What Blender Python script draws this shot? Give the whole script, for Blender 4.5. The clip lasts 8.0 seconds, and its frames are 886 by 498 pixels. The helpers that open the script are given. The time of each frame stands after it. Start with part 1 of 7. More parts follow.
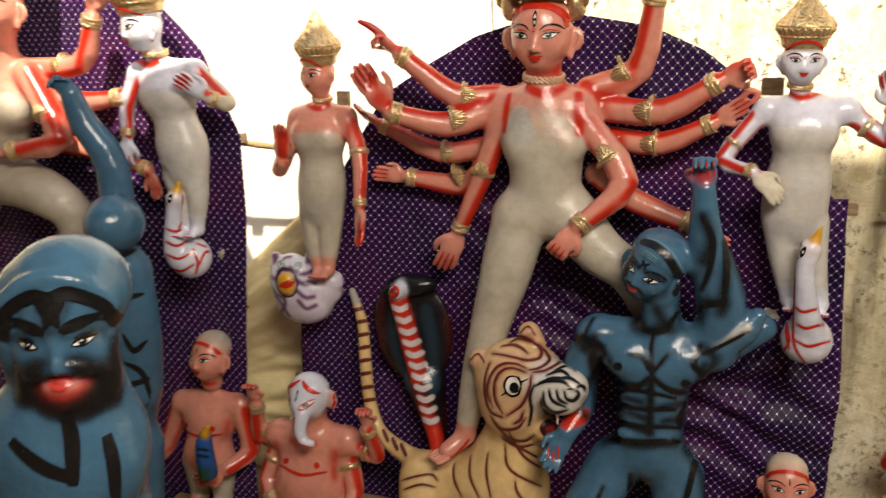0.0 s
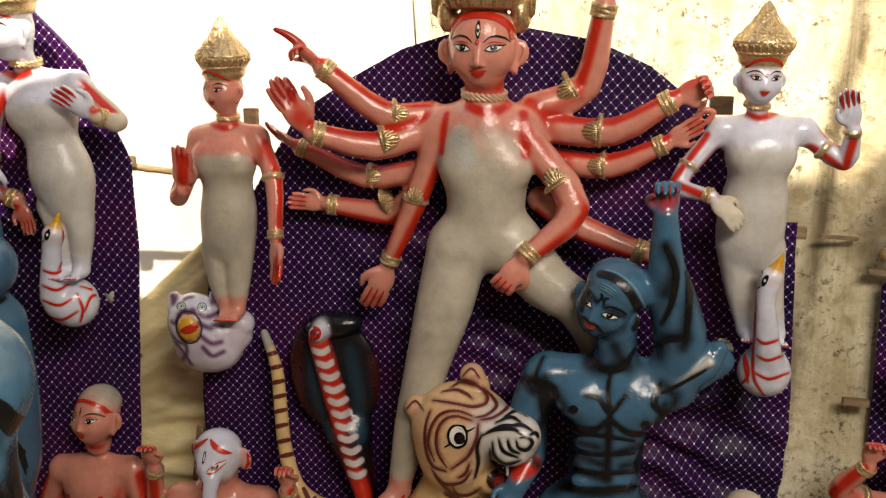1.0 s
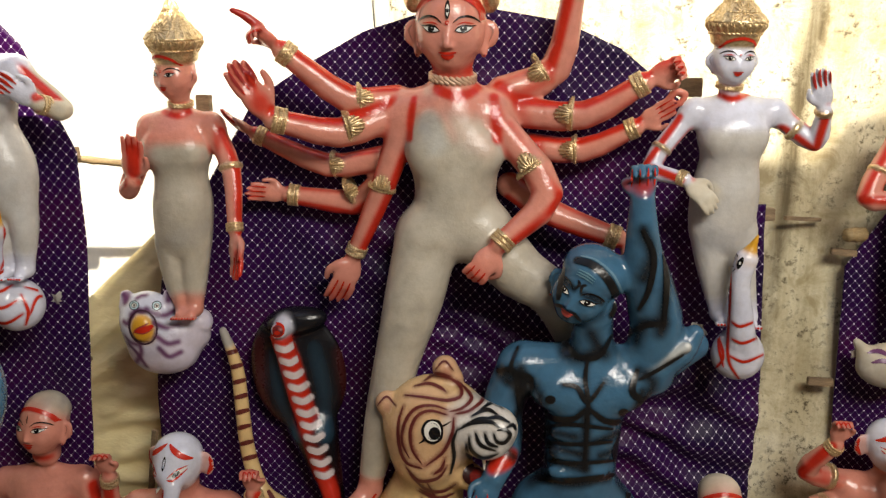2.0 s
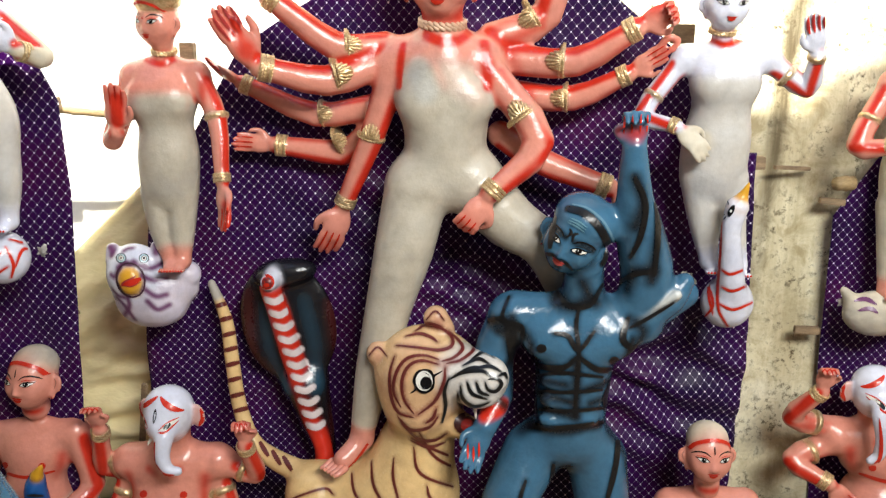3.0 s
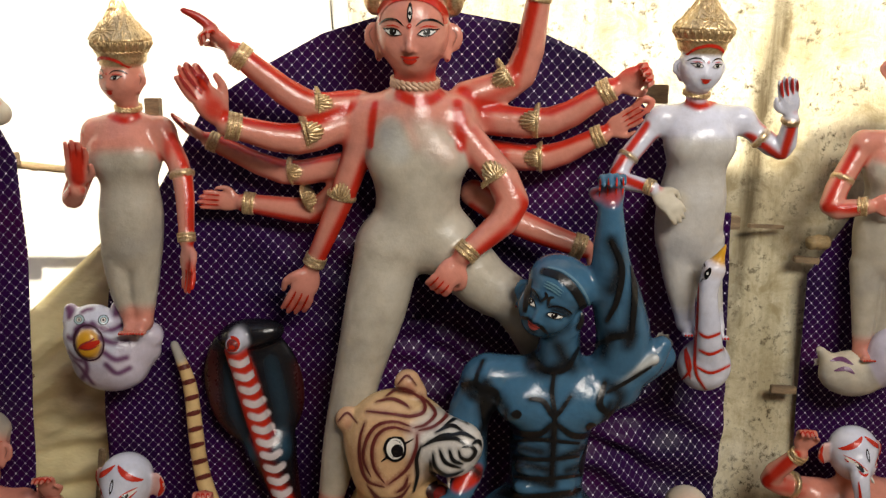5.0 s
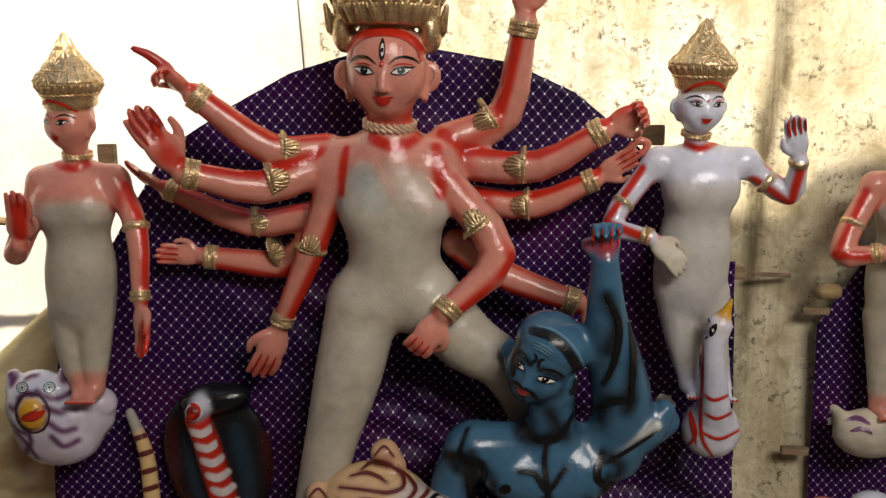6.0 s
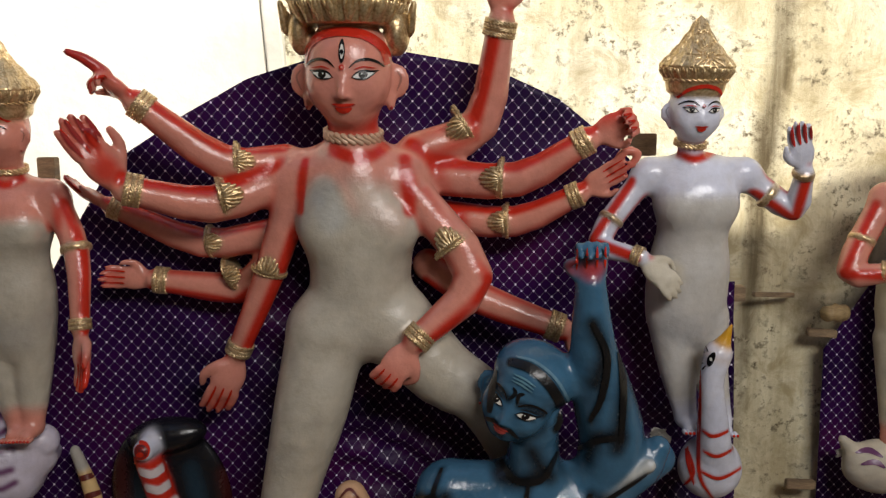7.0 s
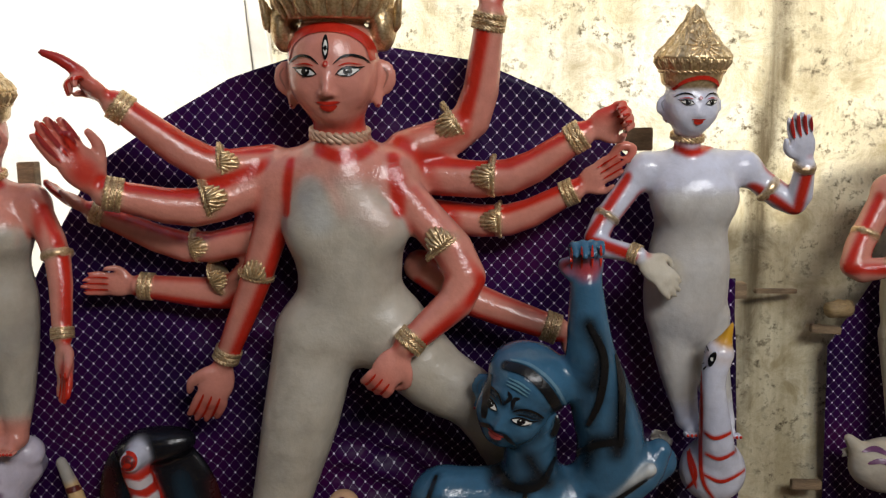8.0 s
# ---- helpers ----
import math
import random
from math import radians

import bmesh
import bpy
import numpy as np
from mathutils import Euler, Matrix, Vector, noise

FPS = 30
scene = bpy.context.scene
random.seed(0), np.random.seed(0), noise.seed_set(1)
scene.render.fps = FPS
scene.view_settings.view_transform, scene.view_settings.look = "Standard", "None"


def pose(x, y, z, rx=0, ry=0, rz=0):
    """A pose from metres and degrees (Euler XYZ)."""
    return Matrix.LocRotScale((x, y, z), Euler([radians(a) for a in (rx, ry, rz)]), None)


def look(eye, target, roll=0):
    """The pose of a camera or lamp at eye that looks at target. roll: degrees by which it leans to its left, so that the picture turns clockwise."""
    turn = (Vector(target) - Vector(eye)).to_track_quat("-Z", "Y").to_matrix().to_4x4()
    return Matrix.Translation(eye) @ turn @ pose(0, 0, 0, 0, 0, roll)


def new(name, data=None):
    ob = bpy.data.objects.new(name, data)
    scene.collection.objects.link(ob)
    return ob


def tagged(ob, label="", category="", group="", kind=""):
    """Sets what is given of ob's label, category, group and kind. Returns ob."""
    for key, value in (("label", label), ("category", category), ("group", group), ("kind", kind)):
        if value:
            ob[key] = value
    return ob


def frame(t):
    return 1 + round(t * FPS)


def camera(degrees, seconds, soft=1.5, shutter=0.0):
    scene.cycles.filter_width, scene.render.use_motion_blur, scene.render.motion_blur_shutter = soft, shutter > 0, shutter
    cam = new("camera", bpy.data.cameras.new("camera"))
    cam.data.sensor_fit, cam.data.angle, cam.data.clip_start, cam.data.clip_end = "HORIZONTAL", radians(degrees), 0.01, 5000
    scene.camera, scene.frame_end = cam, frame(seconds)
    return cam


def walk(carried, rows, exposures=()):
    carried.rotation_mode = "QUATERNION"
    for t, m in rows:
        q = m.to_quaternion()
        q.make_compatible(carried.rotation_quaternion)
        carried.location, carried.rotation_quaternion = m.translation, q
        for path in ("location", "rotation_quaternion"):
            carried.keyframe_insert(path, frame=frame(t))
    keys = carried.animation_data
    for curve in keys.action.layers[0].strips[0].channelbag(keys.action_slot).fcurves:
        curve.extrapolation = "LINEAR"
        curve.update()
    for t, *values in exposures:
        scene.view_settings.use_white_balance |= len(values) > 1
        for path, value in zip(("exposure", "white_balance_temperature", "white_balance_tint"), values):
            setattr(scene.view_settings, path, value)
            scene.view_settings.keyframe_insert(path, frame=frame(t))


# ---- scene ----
cam = camera(56.2, 8.0, soft=1.3, shutter=0.4)
METRES, EYE, TILT, LEAN, TURN = 1.0, 1.7, -12.0, 0.0, 0.0
ROWS = [
    (0.0, 0.0, 0.0, 0.0, -0.0, 0.0, 0.0),
    (0.5, -0.0804, 0.1535, 0.0227, -5.85, 0.54, 0.42),
    (1.0, -0.1649, 0.2723, 0.0602, -8.94, 0.87, 1.45),
    (2.5, -0.2449, 0.3705, 0.0472, -14.32, -1.05, 3.05),
    (3.0, -0.2507, 0.3797, 0.0368, -14.36, -2.8, 3.08),
    (3.5, -0.2526, 0.3927, 0.0359, -14.35, -3.59, 3.12),
    (4.0, -0.2478, 0.3905, 0.052, -14.8, -3.47, 3.11),
    (4.5, -0.2484, 0.3996, 0.0783, -15.6, -1.83, 3.07),
    (5.0, -0.2386, 0.4351, 0.0887, -16.41, -0.09, 2.96),
    (6.5, -0.1006, 0.6893, 0.1456, -17.05, 3.27, 3.77),
    (7.0, -0.0494, 0.7493, 0.153, -17.1, 3.36, 3.86),
    (7.5, -0.0218, 0.7729, 0.1577, -17.0, 3.34, 4.4),
    (8.0, -0.0149, 0.7909, 0.1567, -16.96, 3.34, 4.75),
]
walk(cam, [(t, pose(0, 0, EYE, TILT, LEAN, TURN) @ pose(METRES * x, METRES * y, METRES * z, 90 + pitch, roll, yaw)) for t, x, y, z, yaw, pitch, roll in ROWS],
     exposures=[(0.0, 1.1, 7500, 12), (1.0, 0.95, 7400, 12), (2.5, 1.42, 6500, 7), (3.0, 1.85, 6250, 6), (3.5, 2.1, 6200, 6), (4.0, 2.05, 6200, 6), (4.5, 1.47, 6500, 7), (5.0, 1.0, 6800, 10), (6.5, 0.5, 6600, 12), (7.0, 0.48, 6400, 11), (8.0, 0.5, 6150, 11)])

# ---- light: sky, sun over the back edge of an added roof, an added lamp in front ----
SUN_EL, SUN_AZ = 52, 176
world = bpy.data.worlds.new("sky")
scene.world = world
world.use_nodes = True
sky = world.node_tree.nodes.new("ShaderNodeTexSky")
sky.sky_type, sky.sun_disc = "NISHITA", False
sky.sun_elevation, sky.sun_rotation = radians(SUN_EL), radians(SUN_AZ)
backg = world.node_tree.nodes["Background"]
backg.inputs[1].default_value = 0.09
world.node_tree.links.new(sky.outputs[0], backg.inputs[0])
sun = new("sun", bpy.data.lights.new("sun", "SUN"))
sun.data.energy, sun.data.angle, sun.data.color = 5.0, radians(1.2), (1, 0.93, 0.8)
S_EL, S_AZ = radians(SUN_EL), radians(SUN_AZ)
sun.matrix_world = look((0, 0, 9), Vector((0, 0, 9)) - Vector((math.sin(S_AZ) * math.cos(S_EL), math.cos(S_AZ) * math.cos(S_EL), math.sin(S_EL))))

# area lamp added out of view to light the statues from the front
front_lamp = new("added_front_light", bpy.data.lights.new("added_front_light", "AREA"))
front_lamp.data.shape, front_lamp.data.size, front_lamp.data.size_y = "RECTANGLE", 1.6, 0.6
front_lamp.data.energy, front_lamp.data.color = 50, (1.0, 0.97, 0.92)
front_lamp.matrix_world = look((0.7, -0.55, 3.05), (0.6, 2.5, 1.15))


# ---- materials ----
def material(name, rough=0.6, metal=0.0):
    m = bpy.data.materials.new(name)
    m.use_nodes = True
    b = m.node_tree.nodes["Principled BSDF"]
    b.inputs["Roughness"].default_value, b.inputs["Metallic"].default_value = rough, metal
    return m, m.node_tree.nodes, m.node_tree.links, b


def node(nodes, kind, **values):
    n = nodes.new(kind)
    for k, v in values.items():
        if k.startswith("i_"):
            n.inputs[k[2:].replace("_", " ")].default_value = v
    return n


def coords(nodes, links, scale=(1, 1, 1), turn=(0, 0, 0)):
    c, m = nodes.new("ShaderNodeTexCoord"), nodes.new("ShaderNodeMapping")
    m.inputs["Scale"].default_value, m.inputs["Rotation"].default_value = scale, turn
    links.new(c.outputs["Object"], m.inputs["Vector"])
    return m.outputs[0]


def ramp(nodes, links, src, stops):
    r = nodes.new("ShaderNodeValToRGB")
    while len(r.color_ramp.elements) < len(stops):
        r.color_ramp.elements.new(0.5)
    for e, (p, c) in zip(r.color_ramp.elements, stops):
        e.position, e.color = p, (*c, 1) if len(c) == 3 else c
    links.new(src, r.inputs[0])
    return r.outputs[0]


def mix(nodes, links, fac, a, b, blend="MIX"):
    m = nodes.new("ShaderNodeMix")
    m.data_type, m.blend_type = "RGBA", blend
    for sock, v in ((m.inputs[0], fac), (m.inputs[6], a), (m.inputs[7], b)):
        if isinstance(v, bpy.types.NodeSocket):
            links.new(v, sock)
        else:
            sock.default_value = v if isinstance(v, (int, float)) else (*v, 1)
    return m.outputs[2]


def bump(nodes, links, height, b, strength=0.3, distance=0.002, after=None):
    n = node(nodes, "ShaderNodeBump", i_Strength=strength, i_Distance=distance)
    links.new(height, n.inputs["Height"])
    if after:
        links.new(after, n.inputs["Normal"])
    links.new(n.outputs[0], b.inputs["Normal"])
    return n.outputs[0]


def math_node(nodes, links, op, a, b=None, c=None):
    m = nodes.new("ShaderNodeMath")
    m.operation = op
    for sock, v in zip(m.inputs, (a, b, c)):
        if isinstance(v, bpy.types.NodeSocket):
            links.new(v, sock)
        elif v is not None:
            sock.default_value = v
    return m.outputs[0]


def make_paint():
    """Enamel on clay: colour, gloss and gilding come from the sculpture's own attributes."""
    m, N, L, b = material("painted_clay")
    col, gl, me = N.new("ShaderNodeAttribute"), N.new("ShaderNodeAttribute"), N.new("ShaderNodeAttribute")
    col.attribute_name, gl.attribute_name, me.attribute_name = "paint", "dull", "gilt"
    v = coords(N, L)
    fine = node(N, "ShaderNodeTexNoise", i_Scale=26, i_Detail=5, i_Roughness=0.6)
    grain = node(N, "ShaderNodeTexNoise", i_Scale=170, i_Detail=3)
    broad = node(N, "ShaderNodeTexNoise", i_Scale=6, i_Detail=3)
    for n in (fine, grain, broad):
        L.new(v, n.inputs["Vector"])
    shade = ramp(N, L, fine.outputs[0], [(0.3, (0.86, 0.84, 0.82)), (0.65, (1.04, 1.03, 1.02))])
    c = mix(N, L, 1.0, col.outputs["Color"], shade, "MULTIPLY")
    # dull, unpainted clay carries grey smudges, enamel hardly any
    smudge = ramp(N, L, broad.outputs[0], [(0.36, (0.6, 0.6, 0.63)), (0.5, (0.92, 0.88, 0.8)), (0.64, (1.05, 1.05, 1.03))])
    c = mix(N, L, math_node(N, L, "MULTIPLY", gl.outputs["Fac"], 1.6), c, mix(N, L, 1.0, c, smudge, "MULTIPLY"))
    # chased relief of the gilded ornaments: raised leaves, the gold coloured darker in the hollows between
    ve = node(N, "ShaderNodeTexVoronoi", i_Scale=190)
    warp = node(N, "ShaderNodeTexNoise", i_Scale=30, i_Detail=2)
    L.new(v, warp.inputs["Vector"])
    shift = N.new("ShaderNodeVectorMath")
    shift.operation = "MULTIPLY_ADD"
    L.new(warp.outputs["Color"], shift.inputs[0])
    shift.inputs[1].default_value = (0.03, 0.03, 0.012)
    L.new(v, shift.inputs[2])
    L.new(shift.outputs[0], ve.inputs["Vector"])
    carve = math_node(N, L, "SUBTRACT", 1.0, ve.outputs["Distance"])
    hollow_tone = ramp(N, L, carve, [(0.2, (0.75, 0.67, 0.55)), (0.6, (1.05, 1.04, 1.02))])
    c = mix(N, L, me.outputs["Fac"], c, mix(N, L, 1.0, c, hollow_tone, "MULTIPLY"))
    L.new(c, b.inputs["Base Color"])
    L.new(math_node(N, L, "MULTIPLY", me.outputs["Fac"], 0.78), b.inputs["Metallic"])
    L.new(math_node(N, L, "ADD", gl.outputs["Fac"], math_node(N, L, "MULTIPLY", grain.outputs[0], 0.08)), b.inputs["Roughness"])
    h = math_node(N, L, "ADD", math_node(N, L, "MULTIPLY", carve, math_node(N, L, "MULTIPLY", me.outputs["Fac"], 0.22)),
                  math_node(N, L, "ADD", math_node(N, L, "MULTIPLY", fine.outputs[0], 1.9), math_node(N, L, "MULTIPLY", grain.outputs[0], 0.14)))
    bump(N, L, h, b, 0.55, 0.0032)
    return m


def make_cloth():
    """Purple satin printed with a diagonal lattice of dashes and a bright dot at every crossing."""
    m, N, L, b = material("purple_lattice_cloth", 0.42)
    uv = N.new("ShaderNodeUVMap")
    sep = N.new("ShaderNodeSeparateXYZ")
    L.new(uv.outputs[0], sep.inputs[0])
    x, y = sep.outputs[0], sep.outputs[1]
    PITCH = 0.028
    p = math_node(N, L, "DIVIDE", math_node(N, L, "ADD", x, math_node(N, L, "MULTIPLY", y, 0.9)), PITCH)
    q = math_node(N, L, "DIVIDE", math_node(N, L, "SUBTRACT", x, math_node(N, L, "MULTIPLY", y, 0.9)), PITCH)
    dp = math_node(N, L, "PINGPONG", p, 0.5)
    dq = math_node(N, L, "PINGPONG", q, 0.5)
    line = math_node(N, L, "LESS_THAN", math_node(N, L, "MINIMUM", dp, dq), 0.036)
    dash = math_node(N, L, "GREATER_THAN", math_node(N, L, "PINGPONG", math_node(N, L, "MULTIPLY", math_node(N, L, "MAXIMUM", dp, dq), 5.0), 0.5), 0.16)
    line = math_node(N, L, "MULTIPLY", math_node(N, L, "MULTIPLY", line, dash), 0.24)
    dot = math_node(N, L, "LESS_THAN", math_node(N, L, "ADD", math_node(N, L, "MULTIPLY", dp, dp), math_node(N, L, "MULTIPLY", dq, dq)), 0.014)
    mask = math_node(N, L, "MAXIMUM", line, dot)
    v = coords(N, L)
    no = node(N, "ShaderNodeTexNoise", i_Scale=3.2, i_Detail=4)
    fine = node(N, "ShaderNodeTexNoise", i_Scale=60, i_Detail=3)
    L.new(v, no.inputs["Vector"]), L.new(v, fine.inputs["Vector"])
    base = ramp(N, L, no.outputs[0], [(0.3, (0.008, 0.001, 0.026)), (0.5, (0.024, 0.0012, 0.048)), (0.7, (0.05, 0.002, 0.046))])
    wear = ramp(N, L, fine.outputs[0], [(0.3, (0.55, 0.55, 0.6)), (0.6, (1, 1, 1))])
    print_col = mix(N, L, 1.0, (0.8, 0.72, 0.85), wear, "MULTIPLY")
    L.new(mix(N, L, mask, base, print_col), b.inputs["Base Color"])
    b.inputs["Specular IOR Level"].default_value = 0.13
    weave = node(N, "ShaderNodeTexNoise", i_Scale=500)
    L.new(v, weave.inputs["Vector"])
    crease = node(N, "ShaderNodeTexNoise", i_Scale=14, i_Detail=3, i_Distortion=0.8)
    L.new(v, crease.inputs["Vector"])
    h = math_node(N, L, "ADD", math_node(N, L, "MULTIPLY", crease.outputs[0], 1.0), math_node(N, L, "MULTIPLY", weave.outputs[0], 0.06))
    bump(N, L, h, b, 0.5, 0.012)
    return m


POST_SHADOW_A, POST_SHADOW_B = (1.447, 2.598, 1.902), (1.404, 2.611, 1.394)


def make_wall():
    """Old yellow distemper, mouldy and flaking towards its lower part."""
    m, N, L, b = material("stained_yellow_plaster", 0.9)
    v = coords(N, L)
    big = node(N, "ShaderNodeTexNoise", i_Scale=1.7, i_Detail=6, i_Roughness=0.62)
    mid = node(N, "ShaderNodeTexNoise", i_Scale=9, i_Detail=8, i_Roughness=0.7, i_Distortion=0.6)
    sp = node(N, "ShaderNodeTexNoise", i_Scale=42, i_Detail=6, i_Roughness=0.75)
    drip = node(N, "ShaderNodeTexNoise", i_Scale=4.5, i_Detail=5, i_Roughness=0.65)
    for n in (big, mid, sp):
        L.new(v, n.inputs["Vector"])
    L.new(coords(N, L, (2.2, 2.2, 0.22)), drip.inputs["Vector"])
    base = ramp(N, L, big.outputs[0], [(0.34, (0.5, 0.42, 0.26)), (0.5, (0.7, 0.635, 0.44)), (0.66, (0.8, 0.76, 0.62))])
    stain = ramp(N, L, drip.outputs[0], [(0.36, (0.56, 0.51, 0.4)), (0.52, (1, 1, 1))])
    c = mix(N, L, 0.55, base, stain, "MULTIPLY")
    patch = ramp(N, L, mid.outputs[0], [(0.35, (0.58, 0.52, 0.4)), (0.5, (1, 1, 1))])
    c = mix(N, L, 0.8, c, patch, "MULTIPLY")
    spots = math_node(N, L, "MULTIPLY", ramp(N, L, sp.outputs[0], [(0.5, (0, 0, 0)), (0.6, (1, 1, 1))]), ramp(N, L, mid.outputs[0], [(0.45, (0, 0, 0)), (0.6, (1, 1, 1))]))
    c = mix(N, L, spots, c, (0.11, 0.085, 0.045))
    # a post's cast shadow, painted into the plaster colour as a dark band
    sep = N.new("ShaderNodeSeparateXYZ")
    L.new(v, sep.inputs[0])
    off = math_node(N, L, "ADD", math_node(N, L, "MULTIPLY", math_node(N, L, "SUBTRACT", sep.outputs[0], POST_SHADOW_A[0]), 1.0), math_node(N, L, "MULTIPLY", math_node(N, L, "SUBTRACT", sep.outputs[2], POST_SHADOW_A[2]), -(POST_SHADOW_B[0] - POST_SHADOW_A[0]) / (POST_SHADOW_B[2] - POST_SHADOW_A[2])))
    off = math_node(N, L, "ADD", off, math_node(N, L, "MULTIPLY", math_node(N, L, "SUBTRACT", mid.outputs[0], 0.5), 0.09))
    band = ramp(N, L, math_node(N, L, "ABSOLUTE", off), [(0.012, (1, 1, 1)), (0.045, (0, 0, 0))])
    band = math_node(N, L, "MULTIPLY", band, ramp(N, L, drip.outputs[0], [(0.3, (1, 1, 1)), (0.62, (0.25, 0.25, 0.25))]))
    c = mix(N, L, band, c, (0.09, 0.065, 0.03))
    L.new(c, b.inputs["Base Color"])
    h = math_node(N, L, "ADD", mid.outputs[0], math_node(N, L, "MULTIPLY", sp.outputs[0], 0.4))
    bump(N, L, h, b, 0.6, 0.01)
    return m


def make_plain(name, c1, c2, rough=0.8, scale=8.0, stretch=(1, 1, 1), relief=0.004, grit=0.5):
    m, N, L, b = material(name, rough)
    n1 = node(N, "ShaderNodeTexNoise", i_Scale=scale, i_Detail=6, i_Roughness=0.65)
    n2 = node(N, "ShaderNodeTexNoise", i_Scale=scale * 9, i_Detail=4)
    v = coords(N, L, stretch)
    L.new(v, n1.inputs["Vector"]), L.new(v, n2.inputs["Vector"])
    c = ramp(N, L, n1.outputs[0], [(0.33, c1), (0.66, c2)])
    c = mix(N, L, grit, c, ramp(N, L, n2.outputs[0], [(0.35, (0.6, 0.58, 0.55)), (0.6, (1, 1, 1))]), "MULTIPLY")
    L.new(c, b.inputs["Base Color"])
    bump(N, L, math_node(N, L, "ADD", n1.outputs[0], math_node(N, L, "MULTIPLY", n2.outputs[0], 0.3)), b, 0.5, relief)
    return m


PAINT, CLOTH, WALL = make_paint(), make_cloth(), make_wall()
TARP = make_plain("cream_tarpaulin", (0.8, 0.66, 0.33), (0.86, 0.75, 0.43), 0.55, 2.4, (1, 1, 2.2), relief=0.02, grit=0.08)
WHITE_SHEET = make_plain("white_cotton_sheet", (0.74, 0.72, 0.64), (0.82, 0.8, 0.74), 0.85, 4, relief=0.01, grit=0.1)
BAMBOO = make_plain("weathered_bamboo", (0.2, 0.13, 0.06), (0.42, 0.3, 0.15), 0.6, 10, (1, 1, 6))
TIMBER = make_plain("raw_timber", (0.15, 0.1, 0.06), (0.33, 0.23, 0.13), 0.8, 12, (1, 1, 5))
EARTH = make_plain("packed_earth", (0.1, 0.075, 0.05), (0.18, 0.14, 0.1), 0.95, 3, relief=0.02)
TIN = make_plain("rusty_tin", (0.08, 0.055, 0.04), (0.17, 0.15, 0.13), 0.6, 2.5)
RAG = make_plain("frayed_grey_rag", (0.3, 0.28, 0.25), (0.5, 0.47, 0.42), 0.95, 30)


# ---- helpers for meshes ----
def part(name, bm, mat, parent=None, label="", smooth=False):
    me = bpy.data.meshes.new(name)
    bmesh.ops.recalc_face_normals(bm, faces=bm.faces[:])
    bm.to_mesh(me)
    bm.free()
    me.materials.append(mat)
    if smooth:
        me.shade_smooth()
    ob = new(name, me)
    ob.parent = parent
    return tagged(ob, label)


def add_box(bm, lo, hi, m=None, bevel=0.004):
    lo, hi = Vector(lo), Vector(hi)
    r = bmesh.ops.create_cube(bm, size=1)
    vs = r["verts"]
    bmesh.ops.transform(bm, matrix=Matrix.Translation((lo + hi) / 2) @ Matrix.Diagonal((*(hi - lo), 1)), verts=vs)
    if bevel:
        g = bmesh.ops.bevel(bm, geom=list({e for v in vs for e in v.link_edges}), offset=bevel, segments=2, affect="EDGES")
        vs = list({v for f in g["faces"] for v in f.verts} | {v for v in vs if v.is_valid})
    if m:
        bmesh.ops.transform(bm, matrix=m, verts=vs)


def add_pole(bm, a, b, ra, rb, sides=14, knots=0, wob=0.0, seed=1):
    """A pole with swollen joints from a to b."""
    a, b, rnd = Vector(a), Vector(b), random.Random(seed)
    q = (b - a).to_track_quat("Z", "Y").to_matrix()
    n = max(2, knots * 6 + 1)
    rings = []
    for i in range(n + 1):
        t = i / n
        r = ra + (rb - ra) * t
        if knots and i % 6 == 3:
            r *= 1.16
        off = Vector((rnd.uniform(-wob, wob), rnd.uniform(-wob, wob), 0))
        c = a.lerp(b, t) + q @ off
        rings.append([bm.verts.new(c + q @ Vector((r * math.cos(k * math.tau / sides), r * math.sin(k * math.tau / sides), 0))) for k in range(sides)])
    for r0, r1 in zip(rings, rings[1:]):
        for k in range(sides):
            bm.faces.new((r0[k], r0[(k + 1) % sides], r1[(k + 1) % sides], r1[k]))
    bm.faces.new(rings[0][::-1]), bm.faces.new(rings[-1])


# the line along which the backdrops stand: right, out of it, up
RIGHT, FWD, UP = np.array((0.9555, -0.295, 0.0)), np.array((-0.295, -0.9555, 0.0)), np.array((0.0, 0.0, 1.0))
EYEPT = np.array((-0.25, 0.39, 1.65))


def unit(v):
    v = np.asarray(v, float)
    return v / np.linalg.norm(v)


def spline(pts, per=8):
    """Points along a smooth line through pts."""
    p = np.asarray(pts, float)
    if len(p) < 2:
        return p
    e = np.vstack([2 * p[0] - p[1], p, 2 * p[-1] - p[-2]])
    out = []
    for i in range(1, len(e) - 2):
        t = np.linspace(0, 1, per, endpoint=False)[:, None]
        a, b, c, d = e[i - 1], e[i], e[i + 1], e[i + 2]
        out.append(0.5 * (2 * b + (c - a) * t + (2 * a - 5 * b + 4 * c - d) * t ** 2 + (3 * b - a - 3 * c + d) * t ** 3))
    out.append(p[-1:])
    return np.vstack(out)


# paints: red, green, blue, dullness, gilding
SKIN, RED, DEEP = (0.62, 0.25, 0.19, 0.18, 0), (0.52, 0.026, 0.012, 0.2, 0), (0.3, 0.02, 0.02, 0.3, 0)
CLAY, GOLD, IVORY = (0.46, 0.425, 0.36, 0.3, 0), (0.72, 0.57, 0.35, 0.34, 1), (0.56, 0.52, 0.44, 0.6, 0)
WHITE, BLUE, BLACK = (0.62, 0.64, 0.76, 0.17, 0), (0.045, 0.125, 0.215, 0.13, 0), (0.006, 0.006, 0.007, 0.25, 0)
TAWNY, BROWN, PUPIL = (0.66, 0.46, 0.22, 0.22, 0), (0.12, 0.02, 0.015, 0.3, 0), (0.006, 0.005, 0.006, 0.2, 0)
